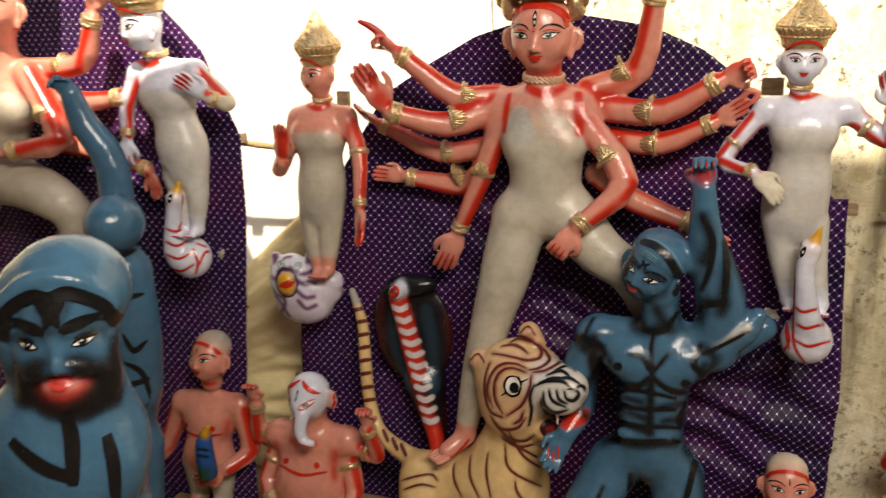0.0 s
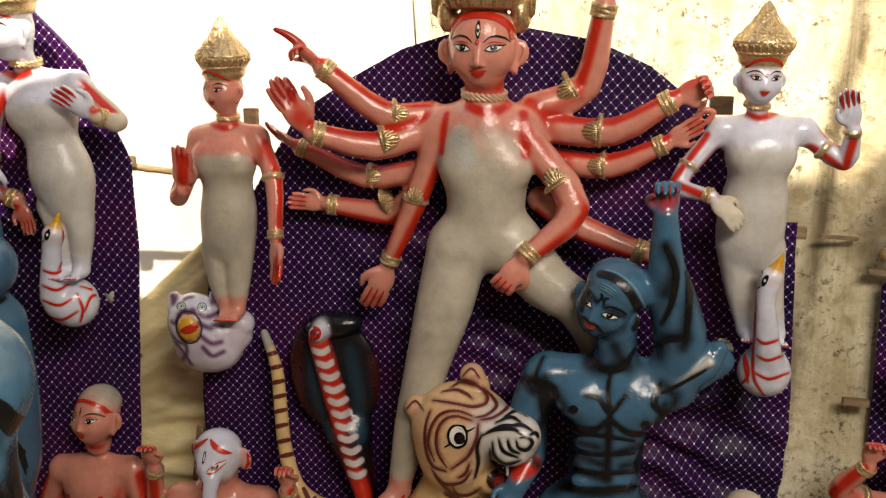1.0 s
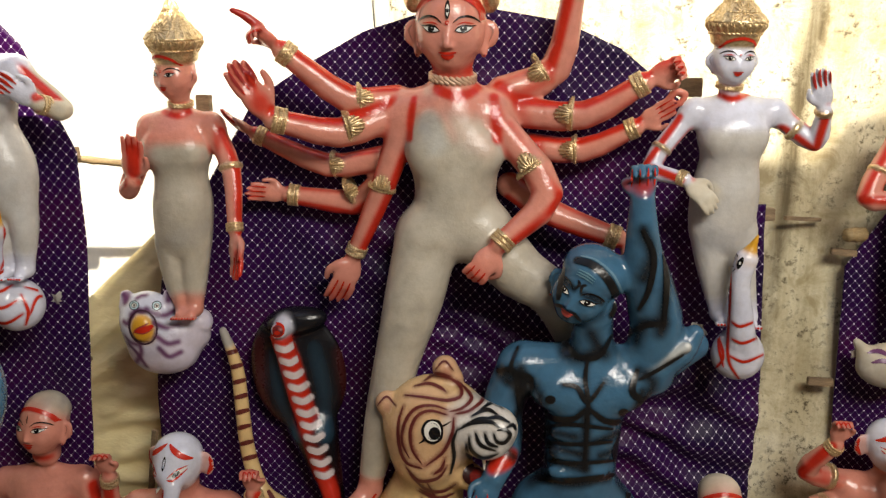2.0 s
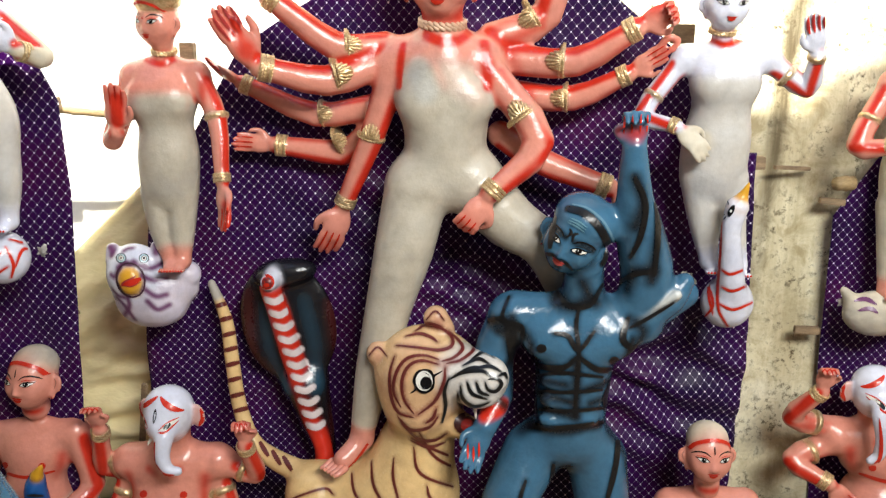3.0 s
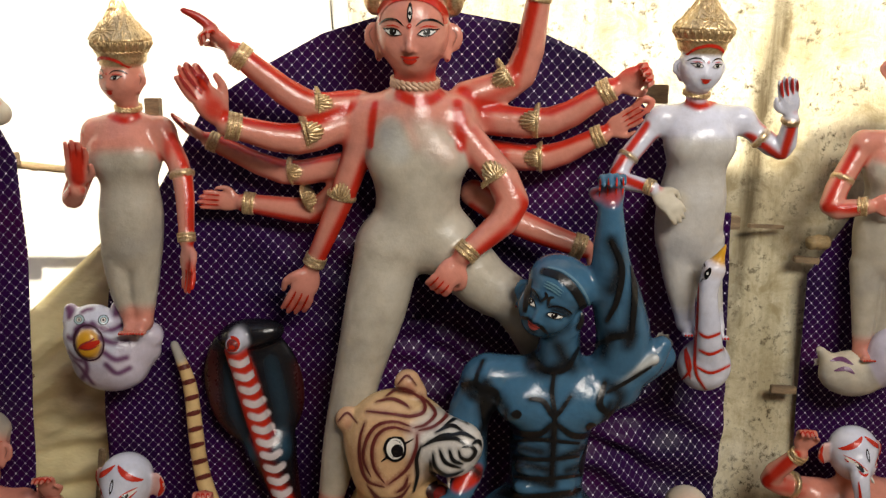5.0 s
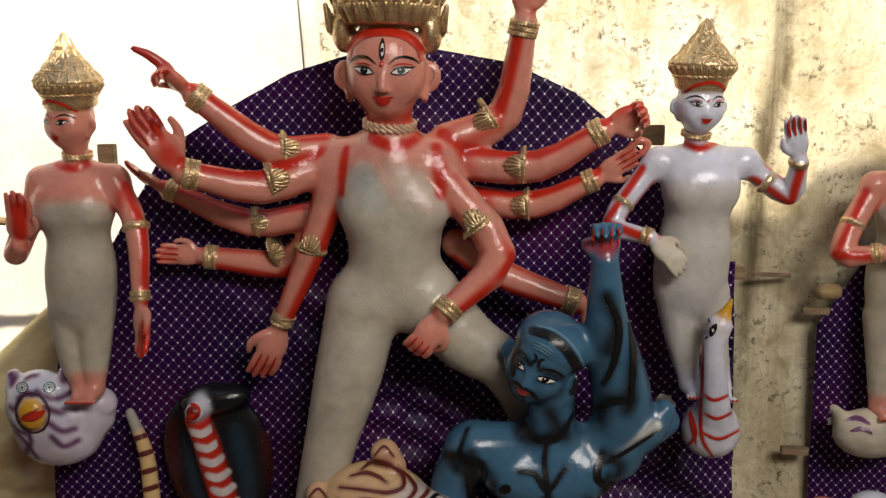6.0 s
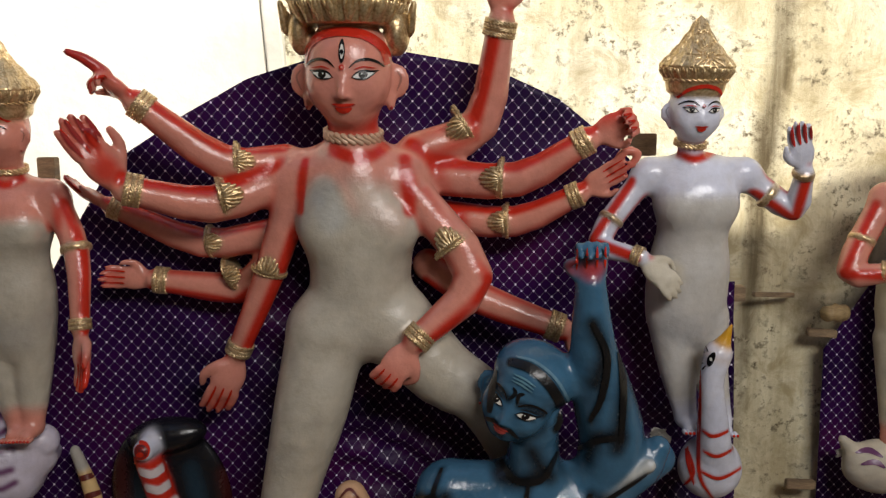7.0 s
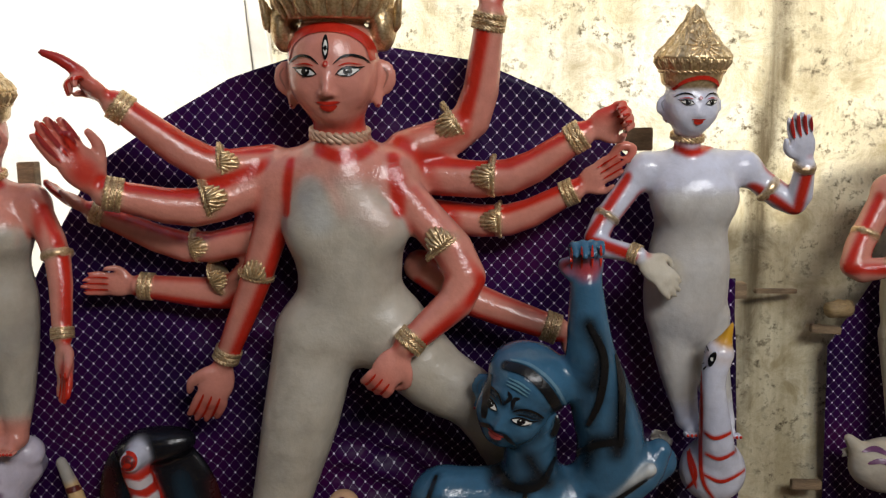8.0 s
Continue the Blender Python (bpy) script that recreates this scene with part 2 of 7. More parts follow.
EYEWHITE, VIOLET, YELLOW = (0.75, 0.74, 0.7, 0.2, 0), (0.13, 0.035, 0.12, 0.3, 0), (0.7, 0.36, 0.02, 0.25, 0)
PINK, LILAC, PEACOCK = (0.66, 0.3, 0.24, 0.24, 0), (0.6, 0.56, 0.68, 0.25, 0), (0.01, 0.08, 0.3, 0.2, 0)


class Sculpture:
    """A figure modelled as one body of clay: rounded limbs and lumps melt into each other, are skinned, sprayed and lined with paint."""

    def __init__(self, cell, blend=0.018):
        self.cell, self.blend, self.solids, self.sprays, self.marks = cell, blend, [], [], []
        self.layer, self.bits = 0, []

    def bit(self, a, b, ra, rb, paint):
        """A small raised grain of relief from a to b: a bead, a leaf, a strand."""
        self.bits.append((np.asarray(a, float), np.asarray(b, float), ra, rb, paint))

    def grain(self, a, b, ra, rb):
        """Points and faces of one grain: a capsule of eight sides."""
        w = unit(b - a) if np.linalg.norm(b - a) > 1e-6 else UP
        u = unit(np.cross(w, (0.31, 0.87, 0.4)))
        v = np.cross(w, u)
        t = np.arange(8) * math.tau / 8
        rim = np.cos(t)[:, None] * u + np.sin(t)[:, None] * v
        rows = [a + w * (-ra * 0.72) + rim * ra * 0.7, a + rim * ra, b + rim * rb, b + w * rb * 0.72 + rim * rb * 0.7]
        P = np.vstack([[a - w * ra]] + rows + [[b + w * rb]])
        k = np.arange(8)
        k2 = (k + 1) % 8
        q = [np.stack([0 * k, 1 + k2, 1 + k, 1 + k], 1)]
        for o in (1, 9, 17):
            q.append(np.stack([o + k, o + k2, o + 8 + k2, o + 8 + k], 1))
        q.append(np.stack([25 + k, 25 + k2, 33 + 0 * k, 33 + 0 * k], 1))
        return P, np.vstack(q)

    def limb(self, a, b, ra, rb, paint, k=None):
        self.solids.append(("limb", np.asarray(a, float), np.asarray(b, float), ra, rb, paint, self.blend if k is None else k))

    def chain(self, pts, radii, paint, k=None):
        """A limb that bends smoothly through pts."""
        c = spline([(*p, q) for p, q in zip(np.asarray(pts, float).tolist(), radii)], 3)
        self.solids.append(("tube", c[:, :3], c[:, 3], None, None, paint, self.blend if k is None else k))

    def hoop(self, a, b, ra, rb, paint, k=0.0):
        """A flat-ended cylinder or cone."""
        self.solids.append(("hoop", np.asarray(a, float), np.asarray(b, float), ra, rb, paint, k))

    def lump(self, c, radii, paint, k=None, axes=None):
        """An ellipsoid; its radii go along axes (right, out, up unless given)."""
        ax = np.array((RIGHT, FWD, UP) if axes is None else axes, float)
        self.solids.append(("lump", np.asarray(c, float), np.asarray(radii, float), ax, None, paint, self.blend if k is None else k))

    def spray(self, pts, radius, paint, soft=0.02, strength=1.0):
        self.sprays.append((np.asarray(pts, float), radius, paint, soft, strength))

    def line(self, pts, width, paint, taper=1.0, way=None, reach=0.12, halo=0.0):
        """A brush stroke on the front of the figure, laid on towards it from the side `way` points to."""
        self.layer += 1
        self.marks.append(("line", spline(pts), (width, halo), paint, taper, way, self.layer, reach))

    def mist(self, pts, radius, paint, soft=0.012, strength=0.95, reach=0.16):
        """Airbrushed paint along a stroke, soft at its edges."""
        self.marks.append(("mist", spline(pts), (radius, soft), paint, strength, None, self.layer, reach))

    def disc(self, c, ru, rv, paint, way=None, u=None, reach=0.12):
        self.layer += 1
        self.marks.append(("disc", np.asarray(c, float), (ru, rv), paint, u, way, self.layer, reach))

    def dist_one(self, s, p):
        if s[0] == "limb":
            _, a, b, ra, rb, _, _ = s
            ab = b - a
            a, ab = a.astype(p.dtype), ab.astype(p.dtype)
            q = p - a
            t = np.clip((q @ ab) / max(ab @ ab, 1e-9), 0, 1)
            q -= t[..., None] * ab
            return np.sqrt(np.einsum("...i,...i", q, q)) - (ra + (rb - ra) * t)
        if s[0] == "tube":
            d = None
            c, rr = s[1].astype(p.dtype), s[2].astype(p.dtype)
            for a, b, ra, rb in zip(c, c[1:], rr, rr[1:]):
                ab = b - a
                q = p - a
                t = np.clip((q @ ab) / max(ab @ ab, 1e-9), 0, 1)
                q -= t[..., None] * ab
                e = np.sqrt(np.einsum("...i,...i", q, q)) - (ra + (rb - ra) * t)
                d = e if d is None else np.minimum(d, e)
            return d
        if s[0] == "hoop":
            _, a, b, ra, rb, _, _ = s
            a, ab = a.astype(p.dtype), (b - a).astype(p.dtype)
            ln = float(np.sqrt(ab @ ab))
            q = p - a
            h = q @ ab / ln
            rad = np.sqrt(np.maximum(np.einsum("...i,...i", q, q) - h * h, 0))
            soft = min(0.0025, ln * 0.3)
            x = rad - (ra + (rb - ra) * np.clip(h / ln, 0, 1)) + soft
            y = np.abs(h - ln / 2) - ln / 2 + soft
            return np.minimum(np.maximum(x, y), 0) + np.sqrt(np.maximum(x, 0) ** 2 + np.maximum(y, 0) ** 2) - soft
        _, c, r, ax, _, _, _ = s
        c, r, ax = c.astype(p.dtype), r.astype(p.dtype), ax.astype(p.dtype)
        q = (p - c) @ ax.T / r
        k0 = np.sqrt(np.einsum("...i,...i", q, q))
        q = q / r
        k1 = np.sqrt(np.einsum("...i,...i", q, q))
        return np.where(k1 > 1e-6, k0 * (k0 - 1) / np.maximum(k1, 1e-6), -r.min())

    def bounds(self, s):
        if s[0] == "tube":
            return (s[1] - s[2][:, None]).min(0), (s[1] + s[2][:, None]).max(0)
        if s[0] in ("limb", "hoop"):
            r = max(s[3], s[4])
            return np.minimum(s[1], s[2]) - r, np.maximum(s[1], s[2]) + r
        ext = np.sqrt(((s[3] * s[2][:, None]) ** 2).sum(0))
        return s[1] - ext, s[1] + ext

    @staticmethod
    def melt(d, e, k):
        if k <= 0:
            return np.minimum(d, e)
        h = np.maximum(k - np.abs(d - e), 0) / k
        return np.minimum(d, e) - h * h * k * 0.25

    def dist(self, p, solids):
        d = np.full(len(p), 1.0)
        for s in solids:
            d = self.melt(d, self.dist_one(s, p), s[6])
        return d

    def skin(self):
        cell = self.cell
        bb = self.boxes = [self.bounds(s) for s in self.solids]
        lo = np.min([b[0] for b in bb], 0) - 4 * cell
        n = np.ceil((np.max([b[1] for b in bb], 0) + 4 * cell - lo) / cell).astype(int) + 1
        D = np.full(n, 1.0, np.float32)
        for s, (l, h) in zip(self.solids, bb):
            m = s[6] + 3 * cell
            i0 = np.maximum(np.floor((l - m - lo) / cell).astype(int), 0)
            i1 = np.minimum(np.ceil((h + m - lo) / cell).astype(int) + 1, n)
            ax = [(lo[k] + cell * np.arange(i0[k], i1[k])).astype(np.float32) for k in range(3)]
            p = np.stack(np.meshgrid(*ax, indexing="ij"), -1)
            sl = tuple(slice(i0[k], i1[k]) for k in range(3))
            D[sl] = self.melt(D[sl], self.dist_one(s, p), s[6])
        # surface nets
        inside = D < 0
        cnt = np.zeros(n - 1, np.int8)
        corner = [(i, j, k) for i in (0, 1) for j in (0, 1) for k in (0, 1)]
        for i, j, k in corner:
            cnt += inside[i:n[0] - 1 + i, j:n[1] - 1 + j, k:n[2] - 1 + k]
        cells = np.argwhere((cnt > 0) & (cnt < 8))
        index = np.full(n - 1, -1, np.int32)
        index[tuple(cells.T)] = np.arange(len(cells))
        acc, num = np.zeros((len(cells), 3)), np.zeros(len(cells))
        val = {c: D[tuple((cells + c).T)] for c in corner}
        for a in corner:
            for ax in range(3):
                if a[ax] == 0:
                    b = tuple(1 if q == ax else a[q] for q in range(3))
                    va, vb = val[a], val[b]
                    hit = (va < 0) != (vb < 0)
                    t = np.where(hit, va / np.where(hit, va - vb, 1), 0)
                    pt = np.array(a, float)[None] + t[:, None] * (np.array(b) - np.array(a))[None]
                    acc[hit] += pt[hit]
                    num[hit] += 1
        verts = lo + cell * (cells + acc / num[:, None])
        quads = []
        for ax in range(3):
            u, v = (ax + 1) % 3, (ax + 2) % 3
            up = [slice(None)] * 3
            dn = [slice(None)] * 3
            up[ax], dn[ax] = slice(1, None), slice(None, -1)
            A, B = inside[tuple(dn)], inside[tuple(up)]
            e = np.argwhere(A != B)
            e = e[(e[:, u] > 0) & (e[:, v] > 0) & (e[:, u] < n[u] - 1) & (e[:, v] < n[v] - 1)]
            du, dv = np.eye(3, dtype=int)[u], np.eye(3, dtype=int)[v]
            q = np.stack([index[tuple((e - o).T)] for o in (0 * du, du, du + dv, dv)], 1)
            flip = A[tuple(e.T)]
            q[~flip] = q[~flip][:, ::-1]
            quads.append(q)
        quads = np.vstack(quads)
        # even out the steps of the grid without shrinking the body
        e = np.vstack([quads[:, [i, (i + 1) % 4]] for i in range(4)])
        deg = np.bincount(e[:, 0], minlength=len(verts)).astype(float)
        for step in (0.5, -0.52) * 5:
            mean = np.stack([np.bincount(e[:, 0], verts[e[:, 1], k], len(verts)) for k in range(3)], 1) / np.maximum(deg, 1)[:, None]
            verts = verts + step * (mean - verts) * (deg > 0)[:, None]
        return verts, quads

    def colours(self, V):
        acc, wsum = np.zeros((len(V), 5)), np.full(len(V), 1e-12)
        for s, (l, h) in zip(self.solids, [self.bounds(s) for s in self.solids]):
            near = np.all((V > l - 0.03) & (V < h + 0.03), 1)
            if near.any():
                w = np.exp(-np.clip(self.dist_one(s, V[near]), -0.02, 0.1) / 0.0028)
                acc[near] += w[:, None] * np.array(s[5])
                wsum[near] += w
        col = acc / wsum[:, None]
        for pts, radius, paint, soft, strength in self.sprays:
            d = np.full(len(V), 9.0)
            for a, b in zip(pts, pts[1:]) if len(pts) > 1 else [(pts[0], pts[0] + 1e-5)]:
                ab = b - a
                t = np.clip(((V - a) @ ab) / (ab @ ab), 0, 1)
                d = np.minimum(d, np.linalg.norm(V - a - t[:, None] * ab, axis=1))
            w = np.clip((radius + soft - d) / (2 * soft), 0, 1)
            w = (w * w * (3 - 2 * w) * strength * (col[:, 4] < 0.5))[:, None]
            col = col * (1 - w) + w * np.array(paint)
        return col

    def press(self, p, way, reach, lift):
        """Lays points onto the clay along -way; false where they miss it."""
        q = p + way * reach
        ends = np.vstack([q, p - way * reach])
        lo, hi = ends.min(0) - 0.06, ends.max(0) + 0.06
        near = [s for s, (l, h) in zip(self.solids, self.boxes) if np.all(l < hi) and np.all(h > lo)]
        go = np.zeros(len(p))
        ok = np.zeros(len(p), bool)
        live = np.arange(len(p))
        for _ in range(40):
            d = self.dist(q[live] - go[live, None] * way, near)
            hit = d < 0.0012
            ok[live[hit]] = True
            go[live] += np.where(hit, 0, np.clip(d * 0.9, 0.0008, 0.04))
            live = live[~hit & (go[live] < 2 * reach)]
            if len(live) == 0:
                break
        for _ in range(3):
            go[ok] += 0.8 * self.dist(q[ok] - go[ok, None] * way, near)
        return q - go[:, None] * way + way * lift, ok & (go < 2 * reach)

    def build(self, name, label, category, group=""):
        V, F = self.skin()
        verts, cols, faces = [V], [None], [F]
        base = len(V)
        for kind, c, size, paint, extra, way, layer, reach in self.marks:
            lift = 0.0022 + 0.00005 * layer + (0.0007 if kind == "disc" else 0.0)
            mid = c if kind == "disc" else c.mean(0)
            w = unit(EYEPT - mid) if way is None else unit(way)
            if kind == "mist":
                P, ok = self.press(c, w, reach, 0.0)
                if ok.sum() > 1:
                    self.sprays.append((P[ok][::max(1, int(ok.sum()) // 8)], size[0], paint, size[1], extra))
                continue
            if kind == "line":
                tan = np.gradient(c, axis=0)
                side = np.cross(tan, w)
                side /= np.linalg.norm(side, axis=1)[:, None] + 1e-9
                t = np.linspace(0, 1, len(c))
                half = (0.36 if size[1] else 0.5) * size[0] * (1 - extra + extra * np.clip(np.sin(np.pi * np.clip(t * 0.96 + 0.02, 0, 1)), 0.05, 1) ** 0.6)
                rows = [c + side * (half * o)[:, None] for o in (-1, -0.5, 0, 0.5, 1)]
                grid = np.stack(rows, 1).reshape(-1, 3)
                idx = np.arange(len(grid)).reshape(len(c), 5)
                quads = np.stack([idx[:-1, :-1], idx[1:, :-1], idx[1:, 1:], idx[:-1, 1:]], -1).reshape(-1, 4)
            else:
                u = unit(np.cross(UP, w) if extra is None else extra)
                v = np.cross(w, u)
                rings, seg = 3, 18
                a = np.arange(seg) * math.tau / seg
                pts = [c[None]] + [c + (r / rings) * (size[0] * np.cos(a)[:, None] * u + size[1] * np.sin(a)[:, None] * v) for r in range(1, rings + 1)]
                grid = np.vstack(pts)
                quads = []
                for k in range(seg):
                    k2 = (k + 1) % seg
                    quads.append((0, 1 + k, 1 + k2, 1 + k2))
                    for r in range(rings - 1):
                        o = 1 + r * seg
                        quads.append((o + k, o + seg + k, o + seg + k2, o + k2))
                quads = np.array(quads)
            P, ok = self.press(grid, w, reach, lift)
            if kind == "line" and size[1] > 0:
                run = P[2::5][ok[2::5]]
                if len(run) > 1:
                    self.sprays.append((run[:: max(1, len(run) // 6)], size[0] * 0.42, paint, size[1], 0.9))
            quads = quads[ok[quads].all(1)]
            if len(quads) == 0:
                continue
            # leave out faces that would bridge a step in depth
            edge = np.linalg.norm(P[quads] - P[np.roll(quads, 1, 1)], axis=2).max(1)
            flat = np.linalg.norm(grid[quads] - grid[np.roll(quads, 1, 1)], axis=2).max(1)
            quads = quads[edge < 4 * flat + 0.004]
            verts.append(P)
            cols.append(np.tile(np.array(paint, float), (len(P), 1)))
            faces.append(quads + base)
            base += len(P)
        for a, b, ra, rb, paint in self.bits:
            P, q = self.grain(a, b, ra, rb)
            verts.append(P)
            cols.append(np.tile(np.array(paint, float), (len(P), 1)))
            faces.append(q + base)
            base += len(P)
        cols[0] = self.colours(V)
        V, C = np.vstack(verts), np.vstack(cols)
        polys = [tuple(dict.fromkeys(q)) for q in np.vstack(faces).tolist()]
        me = bpy.data.meshes.new(name)
        origin = np.array((V[:, 0].mean(), V[:, 1].mean(), V[:, 2].min()))
        me.from_pydata((V - origin).tolist(), [], polys)
        at = me.attributes.new("paint", "FLOAT_COLOR", "POINT")
        at.data.foreach_set("color", np.column_stack([np.clip(C[:, :3], 0, 1), np.ones(len(C))]).astype(np.float32).ravel())
        for key, i in (("dull", 3), ("gilt", 4)):
            at = me.attributes.new(key, "FLOAT", "POINT")
            at.data.foreach_set("value", C[:, i].astype(np.float32))
        me.materials.append(PAINT)
        me.shade_smooth()
        ob = new(name, me)
        ob.location = origin
        return tagged(ob, label, category, group)


# ---- anatomy of the figures ----
def hand(S, wrist, tip, palm, size, paint, spread=0.8, curl=0.0, thumb=1, inner=None, k=0.005):
    """A hand from the wrist towards tip; palm: the way the palm faces; curl 1 is a fist. The gaps between fingers are drawn red."""
    size = size * 1.22
    d = unit(np.subtract(tip, wrist))
    n = unit(np.asarray(palm) - d * (np.asarray(palm) @ d))
    s = np.cross(d, n)
    w = np.asarray(wrist, float)
    c = w + d * size * 0.45
    S.lump(c, (size * 0.36, size * 0.19, size * 0.52), paint, 0.01, (s, n, d))
    rows = []
    for i in range(4):
        o = (i - 1.5) * 0.2 * size * spread
        ln = size * (0.52, 0.62, 0.58, 0.44)[i]
        a = c + s * o * 1.1 + d * size * 0.34
        fd = unit(d + s * o / size * 0.16)
        b = a + unit(fd * (1 - 0.5 * curl) + n * curl) * ln * 0.5
        e = b + unit(fd * (1 - 1.75 * curl) + n * (0.12 + 0.55 * curl)) * ln * 0.5
        S.chain((a, b, e), (size * 0.096, size * 0.088, size * 0.066), paint, k)
        rows.append((a, b, e))
        if inner:
            S.line([a + n * size * 0.1, b + n * size * 0.09, e + n * size * 0.07], size * 0.09, inner, way=n, reach=0.03)
    if paint is SKIN or paint[:3] == WHITE[:3]:
        for p, q in zip(rows, rows[1:]):
            gap = [(x + y) / 2 for x, y in zip(p, q)]
            S.line([gap[0] - d * size * 0.1] + gap, size * 0.05, RED, 0.7, reach=0.03)
    a = w + d * size * 0.3 + s * size * 0.34 * thumb
    b = a + unit(d * 0.85 + s * 0.55 * thumb + n * 0.3) * size * 0.28
    e = b + unit(d * (1 - 0.6 * curl) - s * 0.5 * curl * thumb + n * (0.2 + 0.6 * curl)) * size * 0.28
    S.chain((w + d * size * 0.2 + s * size * 0.15 * thumb, a, b, e), (size * 0.16, size * 0.125, size * 0.1, size * 0.072), paint, k)


def ring(S, c, way, r, width, paint=GOLD, thick=1.0):
    """A bangle round a limb."""
    w = unit(way) * width / 2
    S.hoop(np.subtract(c, w), np.add(c, w), r * thick, r * thick, paint)


def rope(S, c, way, r, thick, paint=GOLD, strands=26, slant=1.4):
    """A twisted cord of gilded strands round a limb."""
    w = unit(way)
    u = unit(np.cross(w, (0.31, 0.87, 0.4)))
    v = np.cross(w, u)
    c = np.asarray(c, float)
    for i in range(strands):
        a, a2 = math.tau * i / strands, math.tau * (i + slant) / strands
        S.bit(c + r * (u * math.cos(a) + v * math.sin(a)) + w * thick * 0.7, c + r * (u * math.cos(a2) + v * math.sin(a2)) - w * thick * 0.7, thick * 0.62, thick * 0.62, paint)


def armlet(S, a, b, t, r, size, out):
    """A gilded armlet: a corded ring with a fan of chased leaves rising from it."""
    a, b = np.asarray(a, float), np.asarray(b, float)
    d, c = unit(b - a), a + (b - a) * t
    ring(S, c, d, r * 1.09, size * 0.34)
    rope(S, c + d * size * 0.12, d, r * 1.1, size * 0.11)
    n = unit(np.asarray(out) - d * (np.asarray(out) @ d))
    s = np.cross(d, n)

    def on(u, v, h):
        q = u / r
        return c - d * v + (n * math.cos(q) + s * math.sin(q)) * r * h

    for x, y, g in ((0, 0.45, 0.42), (0, 0.85, 0.3), (-0.42, 0.4, 0.34), (0.42, 0.4, 0.34)):
        S.lump(on(x * size, y * size, 0.92), (g * size, r * 0.22, g * size), GOLD, 0.006, (s, n, d))
    for k in range(-3, 4):
        q = k * 0.42
        S.bit(on(size * 0.2 * k, size * 0.15, 1.1), on(size * 0.72 * math.sin(q), size * (0.3 + 0.85 * math.cos(q)), 1.02), size * 0.15, size * 0.1, GOLD)
    for k in range(-2, 3):
        q = k * 0.5
        S.bit(on(size * 0.12 * k, size * 0.12, 1.2), on(size * 0.5 * math.sin(q), size * (0.15 + 0.6 * math.cos(q)), 1.2), size * 0.13, size * 0.09, GOLD)
    for k in range(-3, 4):
        S.bit(on(size * 0.22 * k, size * 0.1, 1.18), on(size * 0.22 * k, size * 0.12, 1.18), size * 0.085, size * 0.085, GOLD)


def arm(S, pts, radii, paint, tip, palm, size, curl=0.0, thumb=1, band=None, cuff=True, edge=None, edge_paint=RED, inner=None, hand_paint=None, out=None):
    """Shoulder, elbow and wrist, the hand beyond, gold at upper arm and wrist, a sprayed red edge along one side."""
    p = [np.asarray(q, float) for q in pts]
    S.chain(p, radii, paint, 0.02)
    hand(S, p[-1] + unit(np.subtract(tip, p[-1])) * radii[-1] * 0.6, tip, palm, size, hand_paint or paint, curl=curl, thumb=thumb, inner=inner)
    if paint is SKIN and hand_paint is None:
        S.spray([tip], size * 0.55, RED, size * 0.5, 0.55)
    out = FWD if out is None else out
    if band is not None:
        armlet(S, p[0], p[1], band, radii[0] + (radii[1] - radii[0]) * band, radii[0] * 0.8, out)
    if cuff:
        d = unit(p[-1] - p[-2])
        ring(S, p[-1] - d * radii[-1] * 0.5, d, radii[-1] * 1.12, radii[-1] * 1.15)
        for o, sl in ((-0.42, 1.6), (0.0, -1.6), (0.42, 1.6)):
            rope(S, p[-1] - d * radii[-1] * (0.5 + o), d, radii[-1] * 1.15, radii[-1] * 0.16, GOLD, 22, sl)
    if edge is not None:
        e = unit(edge) + FWD * 0.75
        off = []
        for q, r in zip(p, radii):
            off.append(q + unit(e) * r * 1.0)
        S.spray(off, max(radii) * 0.42, edge_paint, max(radii) * 0.17, 1.0)
        e = FWD * 0.45 - unit(edge)
        S.spray([q + unit(e) * s for q, s in zip(p, radii)], max(radii) * 0.26, edge_paint, max(radii) * 0.26, 0.8)


